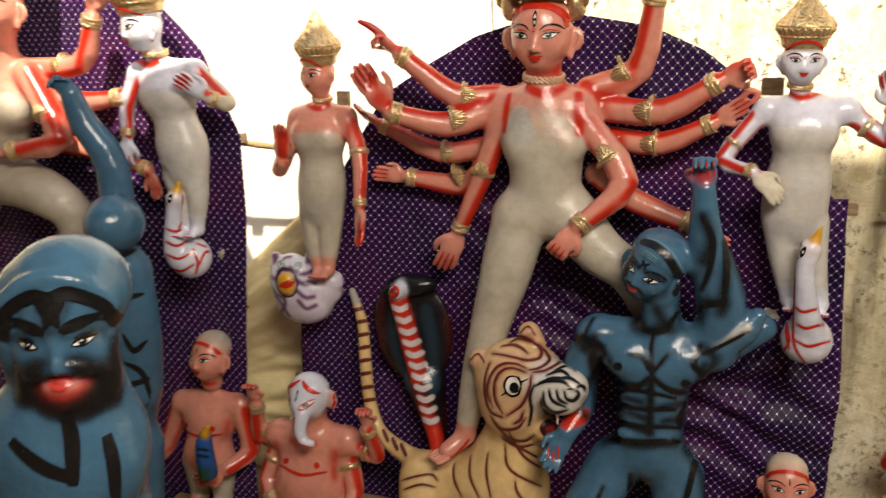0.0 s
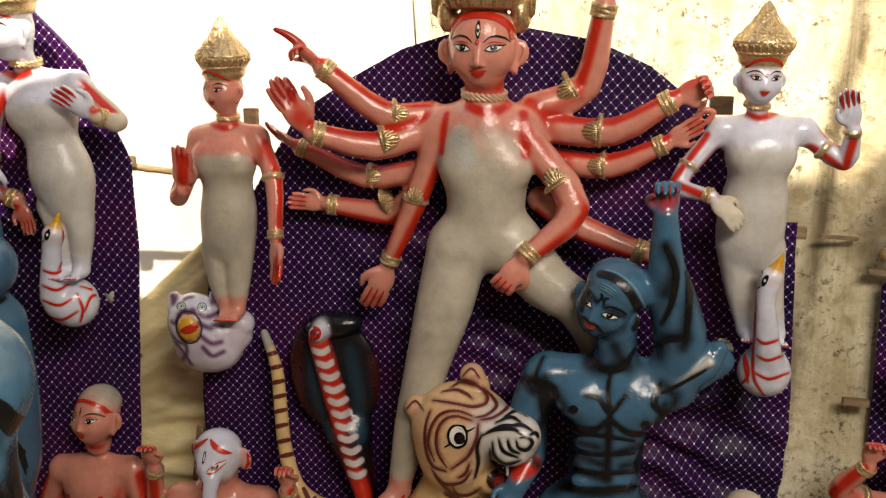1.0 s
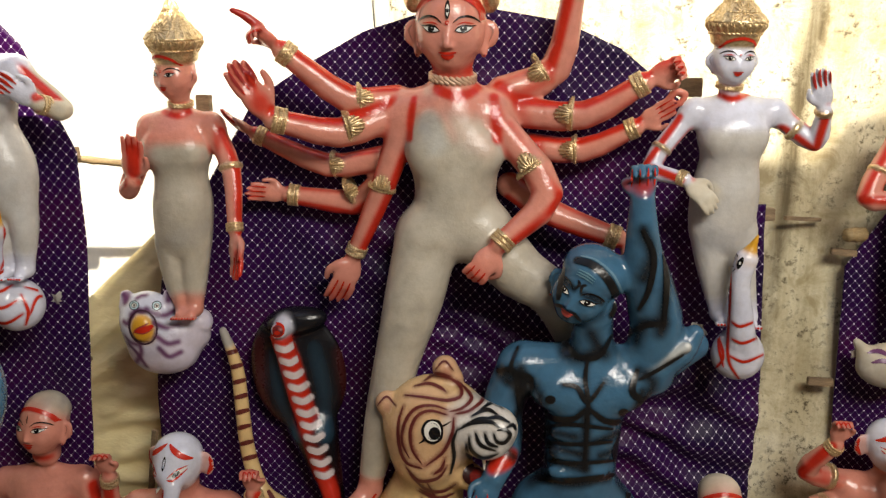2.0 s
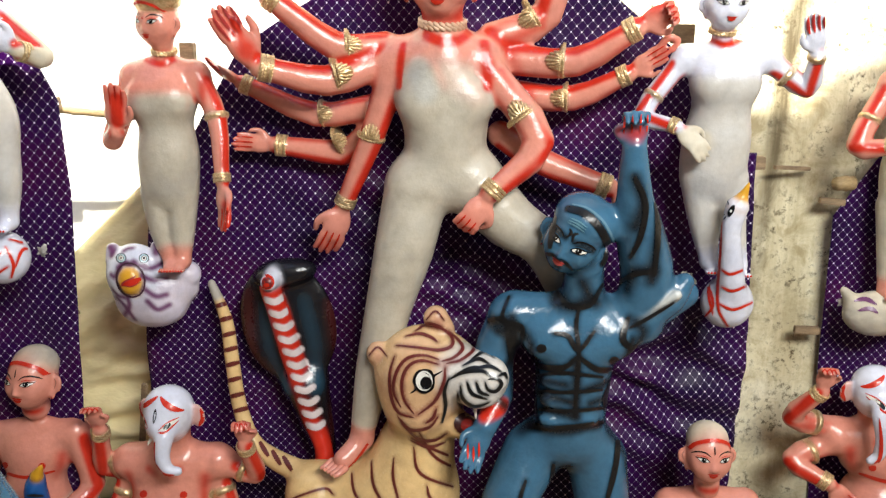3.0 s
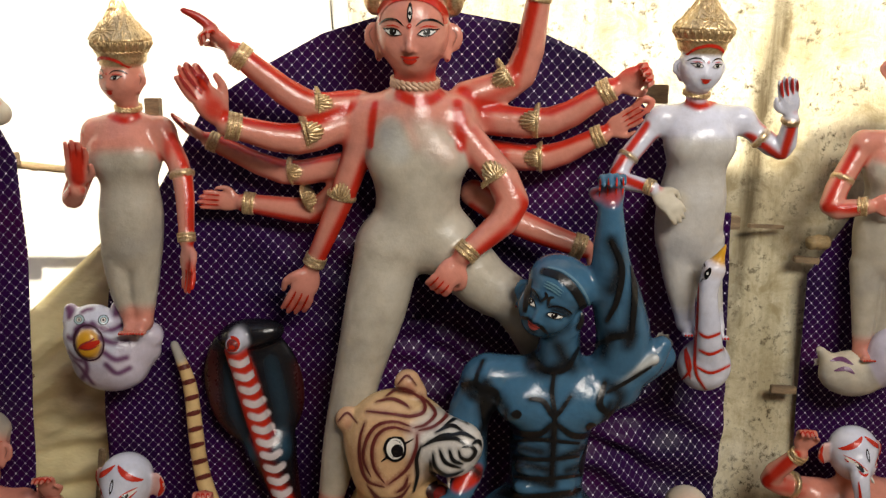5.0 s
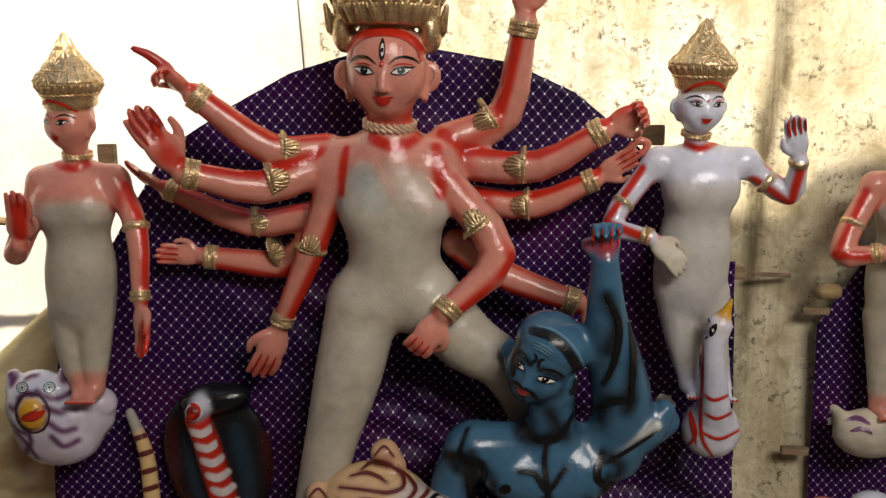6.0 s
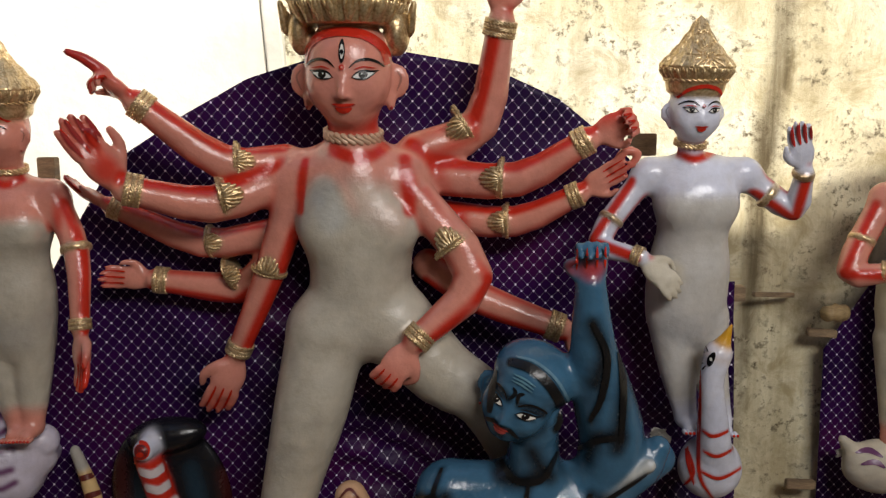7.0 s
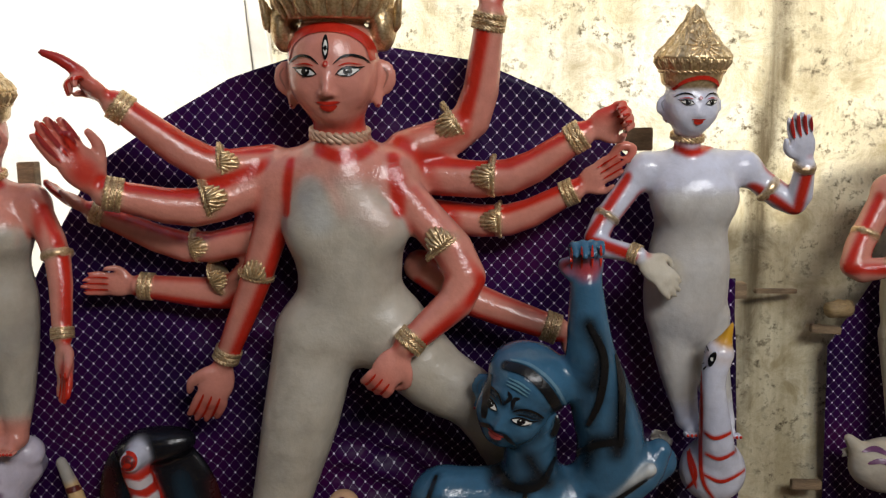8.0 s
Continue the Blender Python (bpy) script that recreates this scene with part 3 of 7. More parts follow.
def face(S, c, size, paint, look_to=FWD, up=UP, lips=RED, brow=PUPIL, third=False, bindi=True, ears=True, moustache=False, wide=1.0, rim=RED, scale_eye=1.0):
    """A head about a centre between the eyes; size is half its height from chin to hairline. Almond eyes, arched brows, small smiling mouth."""
    f = unit(look_to)
    u = unit(np.asarray(up) - f * (np.asarray(up) @ f))
    r = np.cross(f, u)
    c = np.asarray(c, float)
    at = lambda x, y, z=0.0: c + size * (r * -x + u * y + f * z)
    ax = (r, f, u)
    S.lump(at(0, 0.2, -0.02), (size * 0.84 * wide, size * 0.9, size * 0.94), paint, 0.02, ax)
    S.lump(at(0, -0.3, 0.12), (size * 0.75 * wide, size * 0.7, size * 0.69), paint, 0.035, ax)
    S.lump(at(0, -0.78, 0.42), (size * 0.26, size * 0.22, size * 0.18), paint, 0.04, ax)
    S.chain((at(0, 0.1, 0.83), at(0, -0.2, 0.94), at(0, -0.38, 1.0)), (size * 0.05, size * 0.08, size * 0.095), paint, 0.01)
    for s in (-1, 1):
        S.lump(at(0.1 * s, -0.42, 0.88), (size * 0.075, size * 0.1, size * 0.06), paint, 0.006, ax)
        S.lump(at(0.4 * s, -0.3, 0.55), (size * 0.24, size * 0.2, size * 0.24), paint, 0.03, ax)
        if ears:
            S.lump(at(0.92 * s * wide, -0.16, -0.08), (size * 0.28, size * 0.1, size * 0.36), paint, 0.008, ax)
            S.lump(at(0.82 * s * wide, -0.58, 0.0), (size * 0.1, size * 0.09, size * 0.2), paint, 0.01, ax)
            S.bit(at(0.84 * s * wide, -0.7, 0.08), at(0.84 * s * wide, -0.71, 0.08), size * 0.035, size * 0.035, DEEP)
            S.line([at(0.95 * s * wide, 0.06, 0.1), at(1.03 * s * wide, -0.1, 0.1), at(0.94 * s * wide, -0.36, 0.1)], size * 0.045, tuple(q * 0.55 for q in paint[:3]) + (0.3, 0), way=f)
    S.lump(at(0, -0.6, 0.72), (size * 0.18, size * 0.1, size * 0.045), paint, 0.008, ax)
    S.lump(at(0, -0.69, 0.7), (size * 0.13, size * 0.1, size * 0.05), paint, 0.008, ax)
    # painted features
    S.line([at(x, y, 0.8) for x, y in ((-0.23, -0.57), (-0.09, -0.595), (0, -0.61), (0.09, -0.595), (0.23, -0.57))], size * 0.1, lips, way=f)
    S.line([at(x, y, 0.8) for x, y in ((-0.17, -0.645), (0, -0.7), (0.17, -0.645))], size * 0.125, lips, way=f)
    S.line([at(x, y, 0.8) for x, y in ((-0.25, -0.565), (-0.1, -0.625), (0, -0.635), (0.1, -0.625), (0.25, -0.565))], size * 0.026, DEEP, way=f)
    for s in (-1, 1):
        E = scale_eye * 0.88
        eye = lambda x, y: at((0.41 + x * E) * s, y * E, 0.7)
        S.line([eye(-0.22, -0.02), eye(0, 0.005), eye(0.24, 0.035)], size * 0.15 * E, EYEWHITE, way=f)
        S.disc(eye(0.0, 0.015), size * 0.1 * E, size * 0.082 * E, PUPIL, way=f)
        # tiny white dot painted on the pupil as its highlight
        S.disc(eye(-0.025, 0.04), size * 0.016, size * 0.016, EYEWHITE, way=f)
        S.line([eye(-0.26, -0.05), eye(-0.13, 0.065), eye(0.03, 0.1), eye(0.18, 0.085), eye(0.34, 0.1)], size * 0.05, PUPIL, way=f)
        S.line([eye(-0.25, -0.05), eye(-0.08, -0.078), eye(0.1, -0.06), eye(0.3, 0.09)], size * 0.026, PUPIL, way=f)
        S.line([eye(-0.2, 0.13), eye(0, 0.185), eye(0.28, 0.15)], size * 0.032, rim, way=f)
        S.line([at(0.14 * s, 0.15, 0.75), at(0.3 * s, 0.28, 0.72), at(0.5 * s, 0.31, 0.65), at(0.68 * s, 0.25, 0.5), at(0.8 * s, 0.15, 0.5)], size * 0.05, brow, way=f)
    if bindi:
        S.disc(at(0, 0.16, 0.85), size * 0.055, size * 0.055, RED, way=f), S.disc(at(0, 0.16, 0.85), size * 0.025, size * 0.025, paint, way=f)
    if third:
        S.line([at(0, 0.24, 0.85), at(0, 0.46, 0.8), at(0, 0.7, 0.7)], size * 0.13, PUPIL, way=f)
        S.line([at(0, 0.32, 0.85), at(0, 0.46, 0.8), at(0, 0.6, 0.72)], size * 0.075, EYEWHITE, way=f)
        S.disc(at(0, 0.45, 0.8), size * 0.035, size * 0.05, PUPIL, way=f)
    if moustache:
        for s in (-1, 1):
            S.line([at(0.03 * s, -0.47, 0.9), at(0.22 * s, -0.5, 0.8), at(0.42 * s, -0.62, 0.7), at(0.5 * s, -0.72, 0.6)], size * 0.13, BLACK, way=f)
    return at, (r, f, u)


def crown(S, c, r, h, axes, tall=True, back=0.07):
    """A gilded crown of chased leaves: a plain band, a flaring wall, then a pointed crest with a rosette or a full round top."""
    R_, F_, U_ = axes
    U_ = unit(U_ - F_ * (0.0 if tall else back))
    F_ = unit(F_ - U_ * (F_ @ U_))
    c = np.asarray(c, float)
    if tall:
        prof = ((-0.1, 0.98), (0.1, 1.08), (0.2, 1.22), (0.3, 1.3), (0.41, 1.06), (0.54, 0.78), (0.69, 0.48), (0.85, 0.27), (1.0, 0.06))
    else:
        prof = ((-0.02, 0.93), (0.06, 1.0), (0.2, 1.16), (0.5, 1.34), (0.72, 1.38), (0.95, 1.22), (1.12, 0.8), (1.22, 0.2))
    zs, rs = [p[0] for p in prof], [p[1] for p in prof]
    for (z0, r0), (z1, r1) in zip(prof, prof[1:]):
        S.hoop(c + U_ * h * z0, c + U_ * h * (z1 + 0.01), r * r0, r * r1, GOLD, 0.008)

    def surf(ang, z, lift=1.0):
        return c + U_ * h * z + (R_ * math.cos(ang) + F_ * math.sin(ang)) * r * float(np.interp(z, zs, rs)) * lift

    rnd = random.Random(17)

    def leaf(ang, z0, z1, w, g):
        """Three curling strands that lean away from the front."""
        lean = w * rnd.uniform(0.3, 0.9) * (1 if math.cos(ang) < 0 else -1)
        g *= rnd.uniform(0.8, 1.2)
        zm = (z0 + z1) / 2
        S.bit(surf(ang, z0, 0.99), surf(ang + lean * 0.3, zm, 1.01), g * 0.7, g, GOLD), S.bit(surf(ang + lean * 0.3, zm, 1.01), surf(ang + lean, z1, 0.98), g, g * 0.5, GOLD)
        for s in (-1, 1):
            S.bit(surf(ang + s * w * 0.2, z0, 0.99), surf(ang + s * w + lean * 0.6, zm * 0.6 + z1 * 0.4, 1.0), g * 0.7, g * 0.6, GOLD)

    for z in (0.1,) if tall else ():
        for i in range(34):
            S.bit(surf(math.tau * i / 34, z + 0.012, 1.01), surf(math.tau * (i + 0.8) / 34, z - 0.012, 1.01), r * 0.045, r * 0.045, GOLD)
    front = math.pi / 2
    rows = ((0.13, 0.32, 26), (0.3, 0.46, 20), (0.46, 0.62, 14), (0.62, 0.78, 9), (0.78, 0.95, 6)) if tall else ((0.02, 0.24, 22), (0.22, 0.46, 19), (0.42, 0.68, 17), (0.64, 0.88, 15), (0.84, 1.02, 13), (0.98, 1.14, 9))
    for k, (z0, z1, n) in enumerate(rows):
        for i in range(n):
            a = math.tau * (i + 0.5 * k) / n
            gap = abs((a - front + math.pi) % math.tau - math.pi)
            if gap < (0.42 if tall else 0.36) and 0.28 < z0 < (0.6 if tall else 0.75):
                continue
            leaf(a, z0, z1, 2.1 / n, r * (0.068 if tall else 0.09))
    # rosette in front, petals round two rings of beads
    zc = 0.46 if tall else 0.56
    rr = float(np.interp(zc, zs, rs)) * r
    reach = r * (0.5 if tall else 0.56)
    for n, a0, a1, g in ((16, 0.55, 1.0, 0.06), (14, 0.46, 0.47, 0.05), (9, 0.22, 0.23, 0.055), (1, 0.0, 0.01, 0.11)):
        for i in range(n):
            t = math.tau * i / n
            e = [surf(front + math.cos(t) * reach * q / rr, zc + math.sin(t) * reach * q / h, 1.02) for q in (a0, a1)]
            S.bit(e[0], e[1], r * g, r * g * 0.8, GOLD)
    if tall:
        for i in range(7):
            t = math.pi * i / 6
            S.bit(surf(front + math.cos(t) * 0.25, 0.76 + 0.03 * math.sin(t), 1.05), surf(front + math.cos(t) * 0.5, 0.76 + 0.1 * math.sin(t), 1.1), r * 0.05, r * 0.035, GOLD)


def collar(S, c, r, way=UP, paint=GOLD, beads=22, thick=0.16):
    """A twisted necklace close round the neck."""
    S.hoop(np.asarray(c) - unit(way) * r * thick * 0.5, np.asarray(c) + unit(way) * r * thick * 0.5, r, r, paint)
    rope(S, c, way, r * 1.0, r * thick * 1.1, paint, beads, 1.5)


def foot(S, ankle, toe, size, paint, toes=RED):
    """A bare foot with five toes, their edges painted."""
    d = unit(np.subtract(toe, ankle))
    d = unit(d * np.array((1, 1, 0.4)))
    s = unit(np.cross(d, UP))
    a = np.asarray(ankle, float)
    S.limb(a - UP * size * 0.1, a + d * size * 0.6 - UP * size * 0.25, size * 0.26, size * 0.24, paint, 0.02)
    for i in range(5):
        p = a + d * size * 0.75 + s * (i - 2) * size * 0.13 - UP * size * 0.3
        S.bit(p, p + d * size * 0.24, size * 0.085, size * 0.07, paint)
        S.bit(p + d * size * 0.3 + UP * size * 0.02, p + d * size * 0.31 + UP * size * 0.02, size * 0.055, size * 0.05, toes)


# ---- the setting ----
def sheet(name, mat, grid, label="", category="", thick=0.004, kind="", parent=None, uvs=None):
    """A hanging or standing sheet of cloth from rows of points, with thickness."""
    bm = bmesh.new()
    rows = [[bm.verts.new(p) for p in row] for row in grid]
    lay = bm.loops.layers.uv.new("UVMap") if uvs else None
    look_up = {}
    if uvs:
        for rv, ru in zip(rows, uvs):
            for v, u in zip(rv, ru):
                look_up[v] = u
    for r0, r1 in zip(rows, rows[1:]):
        for a, b, c, d in zip(r0, r0[1:], r1[1:], r1):
            f = bm.faces.new((a, b, c, d))
            if lay:
                for lp in f.loops:
                    lp[lay].uv = look_up[lp.vert]
    me = bpy.data.meshes.new(name)
    bm.to_mesh(me)
    bm.free()
    me.materials.append(mat)
    me.shade_smooth()
    ob = new(name, me)
    mod = ob.modifiers.new("thickness", "SOLIDIFY")
    mod.thickness = thick
    ob.parent = parent
    return tagged(ob, label, category, kind=kind)


GROUND_Z = -0.02
WALL_O = np.array((0.074, 3.022, 0.0))  # a point at the foot of the wall, in its face


def wall_pt(s, z, out=0.0):
    return Vector(WALL_O + RIGHT * s + FWD * out + UP * z)


bm = bmesh.new()
bmesh.ops.create_grid(bm, x_segments=60, y_segments=60, size=40)
for v in bm.verts:
    v.co.z = GROUND_Z + 0.02 * noise.noise(v.co * 0.4)
tagged(part("ground", bm, EARTH), "packed brown earth of the yard and shed", "ground", kind="structure")

bm = bmesh.new()
add_box(bm, (-4.5, 0, -0.1), (5.0, 0.22, 4.6), Matrix.Translation(WALL_O) @ Matrix(((RIGHT[0], -FWD[0], 0, 0), (RIGHT[1], -FWD[1], 0, 0), (0, 0, 1, 0), (0, 0, 0, 1))), 0.0)
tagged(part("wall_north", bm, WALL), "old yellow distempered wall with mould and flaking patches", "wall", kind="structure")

# unseen roof added to shade the statues, open to the sky along the wall; its back edge decides how far down the sun
# reaches on the wall
ROOF_Z = 3.1
bm = bmesh.new()
SUNWARD = Vector((math.sin(S_AZ) * math.cos(S_EL), math.cos(S_AZ) * math.cos(S_EL), math.sin(S_EL)))
# points of the wall where sun and shade meet
LIT = ((-4.740, 4.508, 0.353), (-1.258, 3.433, 0.520), (-0.804, 3.293, 0.814), (-0.512, 3.203, 1.098), (0.094, 3.016, 1.611), (1.064, 2.716, 1.426), (1.484, 2.586, 1.401), (1.577, 2.558, 1.536), (1.775, 2.496, 1.572), (3.212, 2.053, 1.580))
edge = [Vector(p) + SUNWARD * ((ROOF_Z - p[2]) / SUNWARD.z) for p in LIT]
tops, lows = [], []
for back in edge:
    front = wall_pt(0, 0, 0) + Vector(RIGHT) * (back - wall_pt(0, 0, 0)).dot(Vector(RIGHT)) + Vector(FWD) * 3.3 + Vector((0, 0, back.z + 0.25))
    tops.append((bm.verts.new(back + Vector((0, 0, 0.03))), bm.verts.new(front + Vector((0, 0, 0.03)))))
    lows.append((bm.verts.new(back), bm.verts.new(front)))
for i in range(len(edge) - 1):
    bm.faces.new((tops[i][0], tops[i + 1][0], tops[i + 1][1], tops[i][1]))
    bm.faces.new((lows[i][0], lows[i][1], lows[i + 1][1], lows[i + 1][0]))
    bm.faces.new((tops[i][0], lows[i][0], lows[i + 1][0], tops[i + 1][0]))
    bm.faces.new((tops[i][1], tops[i + 1][1], lows[i + 1][1], lows[i][1]))
bm.faces.new((tops[0][0], tops[0][1], lows[0][1], lows[0][0])), bm.faces.new((tops[-1][0], lows[-1][0], lows[-1][1], tops[-1][1]))
tagged(part("shading_roof", bm, TIN), "unseen rusty tin roof added to shade the statues", "roof", kind="structure")

# unseen tall wall added in front of the shed to keep out sun and sky
bm = bmesh.new()
add_box(bm, (-9, -4.7, -0.1), (9, -4.5, 5.6), Matrix.Translation(WALL_O) @ Matrix(((RIGHT[0], -FWD[0], 0, 0), (RIGHT[1], -FWD[1], 0, 0), (0, 0, 1, 0), (0, 0, 0, 1))), 0.0)
tagged(part("wall_south", bm, TIMBER), "plain dark unseen wall added to block light from the front", "wall", kind="structure")

# plain side walls close the shed
for side, s in (("wall_west", -4.5), ("wall_east", 5.0)):
    bm = bmesh.new()
    add_box(bm, (s - 0.1, -3.4, -0.1), (s + 0.1, 0, 4.2), Matrix.Translation(WALL_O) @ Matrix(((RIGHT[0], -FWD[0], 0, 0), (RIGHT[1], -FWD[1], 0, 0), (0, 0, 1, 0), (0, 0, 0, 1))), 0.0)
    tagged(part(side, bm, WALL), "plain plastered end wall of the shed", "wall", kind="structure")


# ---- cloth backdrops on bamboo frames ----
PLANE_P, PLANE_N = np.array((0.0, 2.783, 0.751)), np.array((0.2945, 0.9537, 0.0607))
IN_UP = unit(UP - PLANE_N * (UP @ PLANE_N))
IN_RIGHT = unit(np.cross(IN_UP, -PLANE_N)) * (1 if np.cross(IN_UP, -PLANE_N) @ RIGHT > 0 else -1)


def on_plane(p):
    q = np.asarray(p) - PLANE_P
    return q @ IN_RIGHT, q @ IN_UP


def backdrop(name, label, left, right, top, low, off, folds, seed=0, wrinkle=()):
    """An arched sheet: left and right give its half-edges by height, top its arch; off: how far before the backdrops' plane."""
    nx, nz = 90, 110
    grid, uvs = [], []
    for j in range(nz + 1):
        row, urow = [], []
        for i in range(nx + 1):
            a = i / nx
            h0 = low
            zt = top(a)
            z = h0 + (zt - h0) * j / nz
            x = left(z) + (right(z) - left(z)) * a
            d = folds * (0.5 * noise.noise(Vector((x * 3.1 + seed, z * 1.1, seed))) + 0.3 * noise.noise(Vector((x * 7 + z * 4, z * 3.3 - x * 2, seed + 3))) + 0.12 * noise.noise(Vector((x * 16 - z * 9, z * 11 + x * 3, seed + 7))))
            for (wx, wz, wr, wa, wang, freq) in wrinkle:
                e = math.exp(-((x - wx) ** 2 + (z - wz) ** 2) / (wr * wr))
                d += wa * e * math.sin(freq * (math.cos(wang) * (z - wz) + math.sin(wang) * (x - wx)) + 2 * noise.noise(Vector((x * 6, z * 6, seed))))
            p = PLANE_P + IN_RIGHT * x + IN_UP * z - PLANE_N * (off + d)
            row.append(Vector(p))
            urow.append((x + 0.004 * noise.noise(Vector((x * 5, z * 5, 1))), z + 0.006 * noise.noise(Vector((x * 4, z * 4, 9)))))
        grid.append(row)
        uvs.append(urow)
    return sheet(name, CLOTH, grid, label, "backdrop cloth", 0.003, uvs=uvs)


def lerp_table(table):
    xs, ys = [a for a, _ in table], [b for _, b in table]
    return lambda v: float(np.interp(v, xs, ys))


CA = on_plane((-0.528, 2.949, 0.713))
CB = on_plane((1.223, 2.406, 0.742))
LOW = -0.7
cl = on_plane((-0.489, 2.911, 1.113))
cr = on_plane((1.179, 2.387, 1.259))
arch = [on_plane(p) for p in ((-0.385, 2.862, 1.376), (-0.237, 2.801, 1.624), (-0.067, 2.742, 1.731), (0.080, 2.691, 1.810), (0.249, 2.636, 1.861), (0.416, 2.584, 1.870), (0.619, 2.523, 1.835), (0.778, 2.479, 1.764), (0.917, 2.443, 1.656), (1.075, 2.404, 1.500), (1.163, 2.387, 1.340))]
xl0, xr0 = CA[0], CB[0]
backdrop("purple_backdrop", "arched purple cloth printed with a white dotted lattice",
         lerp_table(((LOW, xl0 - 0.01), (CA[1], xl0), (cl[1], cl[0]), (1.6, cl[0] + 0.01))), lerp_table(((LOW, xr0 - 0.02), (CB[1], xr0), (cr[1], cr[0]), (1.6, cr[0]))),
         lerp_table([((x - xl0) / (xr0 - xl0), z) for x, z in arch]), LOW, 0.0, 0.03, 1,
         ((0.5, 0.16, 0.22, 0.018, 0.5, 70), (0.98, -0.12, 0.3, 0.024, 0.35, 48), (1.0, 0.12, 0.2, 0.016, -0.5, 62), (0.15, 0.45, 0.22, 0.013, 0.6, 55), (-0.12, 0.0, 0.25, 0.011, -0.3, 45), (0.3, 0.3, 0.2, 0.012, -0.4, 80)))

# backdrop of the group beyond, on the other side
c0 = [on_plane(p) for p in ((-0.704, 2.803, 0.567), (-0.657, 2.745, 1.250), (-0.715, 2.748, 1.479), (-0.832, 2.766, 1.770), (-0.979, 2.801, 1.931))]
backdrop("purple_backdrop", "arched purple cloth with white lattice behind neighbouring statues",
         lambda z: c0[0][0] - 1.25, lerp_table(((LOW, c0[0][0] + 0.02), (c0[0][1], c0[0][0]), (c0[1][1], c0[1][0]), (2, c0[1][0]))),
         lerp_table(((0.0, c0[1][1]), (0.35, c0[4][1] + 0.12), (0.55, c0[4][1] + 0.12), (1 + (c0[4][0] - c0[0][0]) / 1.25, c0[4][1]), (1 + (c0[3][0] - c0[0][0]) / 1.25, c0[3][1]), (1 + (c0[2][0] - c0[0][0]) / 1.25, c0[2][1]), (1.0, c0[1][1]))), LOW, 0.2, 0.03, 5)
c3 = [on_plane(p) for p in ((1.615, 2.538, 0.067), (1.570, 2.514, 0.666), (1.542, 2.494, 1.120), (1.634, 2.451, 1.338), (1.639, 2.433, 1.593))]
backdrop("purple_backdrop", "arched purple lattice cloth hung close to the wall",
         lerp_table(((LOW, c3[0][0] - 0.05), (c3[0][1], c3[0][0]), (c3[1][1], c3[1][0]), (c3[2][1], c3[2][0]), (2, c3[2][0] + 0.02))), lambda z: c3[0][0] + 1.35,
         lerp_table(((0.0, c3[2][1]), (0.1, c3[3][1] + 0.02), (0.2, c3[3][1] + 0.2), (0.5, c3[3][1] + 0.42), (0.8, c3[3][1] + 0.2), (1, c3[2][1]))), LOW, -0.2, 0.02, 9)

# cream tarpaulin hung behind the gap between two groups, in sagging horizontal creases
DIAG_A, DIAG_B = np.array((-0.776, 3.211, 0.952)), np.array((-0.495, 3.124, 1.222))
SLOPE = (DIAG_B[2] - DIAG_A[2]) / ((DIAG_B - DIAG_A) @ RIGHT)
grid = []
for j in range(90):
    row = []
    for i in range(60):
        a, b = i / 59, j / 89
        q = DIAG_A + RIGHT * (-0.35 + 0.95 * a)
        q[2] = 0.03 + b * (DIAG_A[2] + SLOPE * (-0.35 + 0.95 * a) - 0.03)
        low = max(0.0, 1 - b * 1.35)
        sag = 0.034 * math.sin(q[2] * 62 + 4 * noise.noise(Vector((a * 3, b * 6, 2))) - 2.5 * a) * low * (0.3 + 1.4 * abs(noise.noise(Vector((a * 2.5, b * 9, 5))))) + 0.025 * noise.noise(Vector((a * 2, b * 5, 8)))
        sag += 0.008 * math.sin(38 * (q[2] - SLOPE * a * 0.9) + 3 * noise.noise(Vector((a * 2, b * 3, 4)))) * (1 - low)
        sag += 0.03 * (0.35 + 0.65 * low) * abs(noise.noise(Vector((a * 4 + 3, b * 15 + 2 * a, 21)))) + 0.012 * abs(noise.noise(Vector((a * 9, b * 26, 31))))
        row.append(Vector(q + FWD * sag))
    grid.append(row)
sheet("tarpaulin", TARP, grid, "creased cream tarpaulin hanging before the wall", "tarpaulin", 0.003)


# white sheet over the wall behind it, and the pale post at its edge
SH_A, SH_B = np.array((-2.898, 3.918, 1.253)), np.array((0.172, 2.970, 1.885))
grid = []
for j in range(50):
    row = []
    for i in range(60):
        a, b = i / 59, j / 49
        q = SH_A + (SH_B - SH_A) * a
        q[2] = 0.3 + b * 2.6
        row.append(Vector(q + FWD * (0.02 * noise.noise(Vector((a * 5, b * 3, 11))) + 0.006 * noise.noise(Vector((a * 14, b * 5, 12))))))
    grid.append(row)
sheet("white_sheet", WHITE_SHEET, grid, "white cotton sheet hung over the wall", "sheet", 0.003)
bm = bmesh.new()
pa = Vector((0.194, 2.964, 1.941))
add_box(bm, (-0.022, -0.02, GROUND_Z - pa.z - 0.02), (0.022, 0.03, 1.2), Matrix.Translation(pa) @ Matrix(((RIGHT[0], -FWD[0], 0, 0), (RIGHT[1], -FWD[1], 0, 0), (0, 0, 1, 0), (0, 0, 0, 1))) @ pose(0, 0, 0, 0, -4, 0), 0.004)
tagged(part("post", bm, WHITE_SHEET), "whitewashed post against the wall", "post", kind="structure")


def bamboo(name, a, b, r, label, seed, knots=3):
    bm = bmesh.new()
    add_pole(bm, a, b, r, r * 0.92, 14, knots, r * 0.08, seed)
    tagged(part(name, bm, BAMBOO, smooth=True), label, "pole")


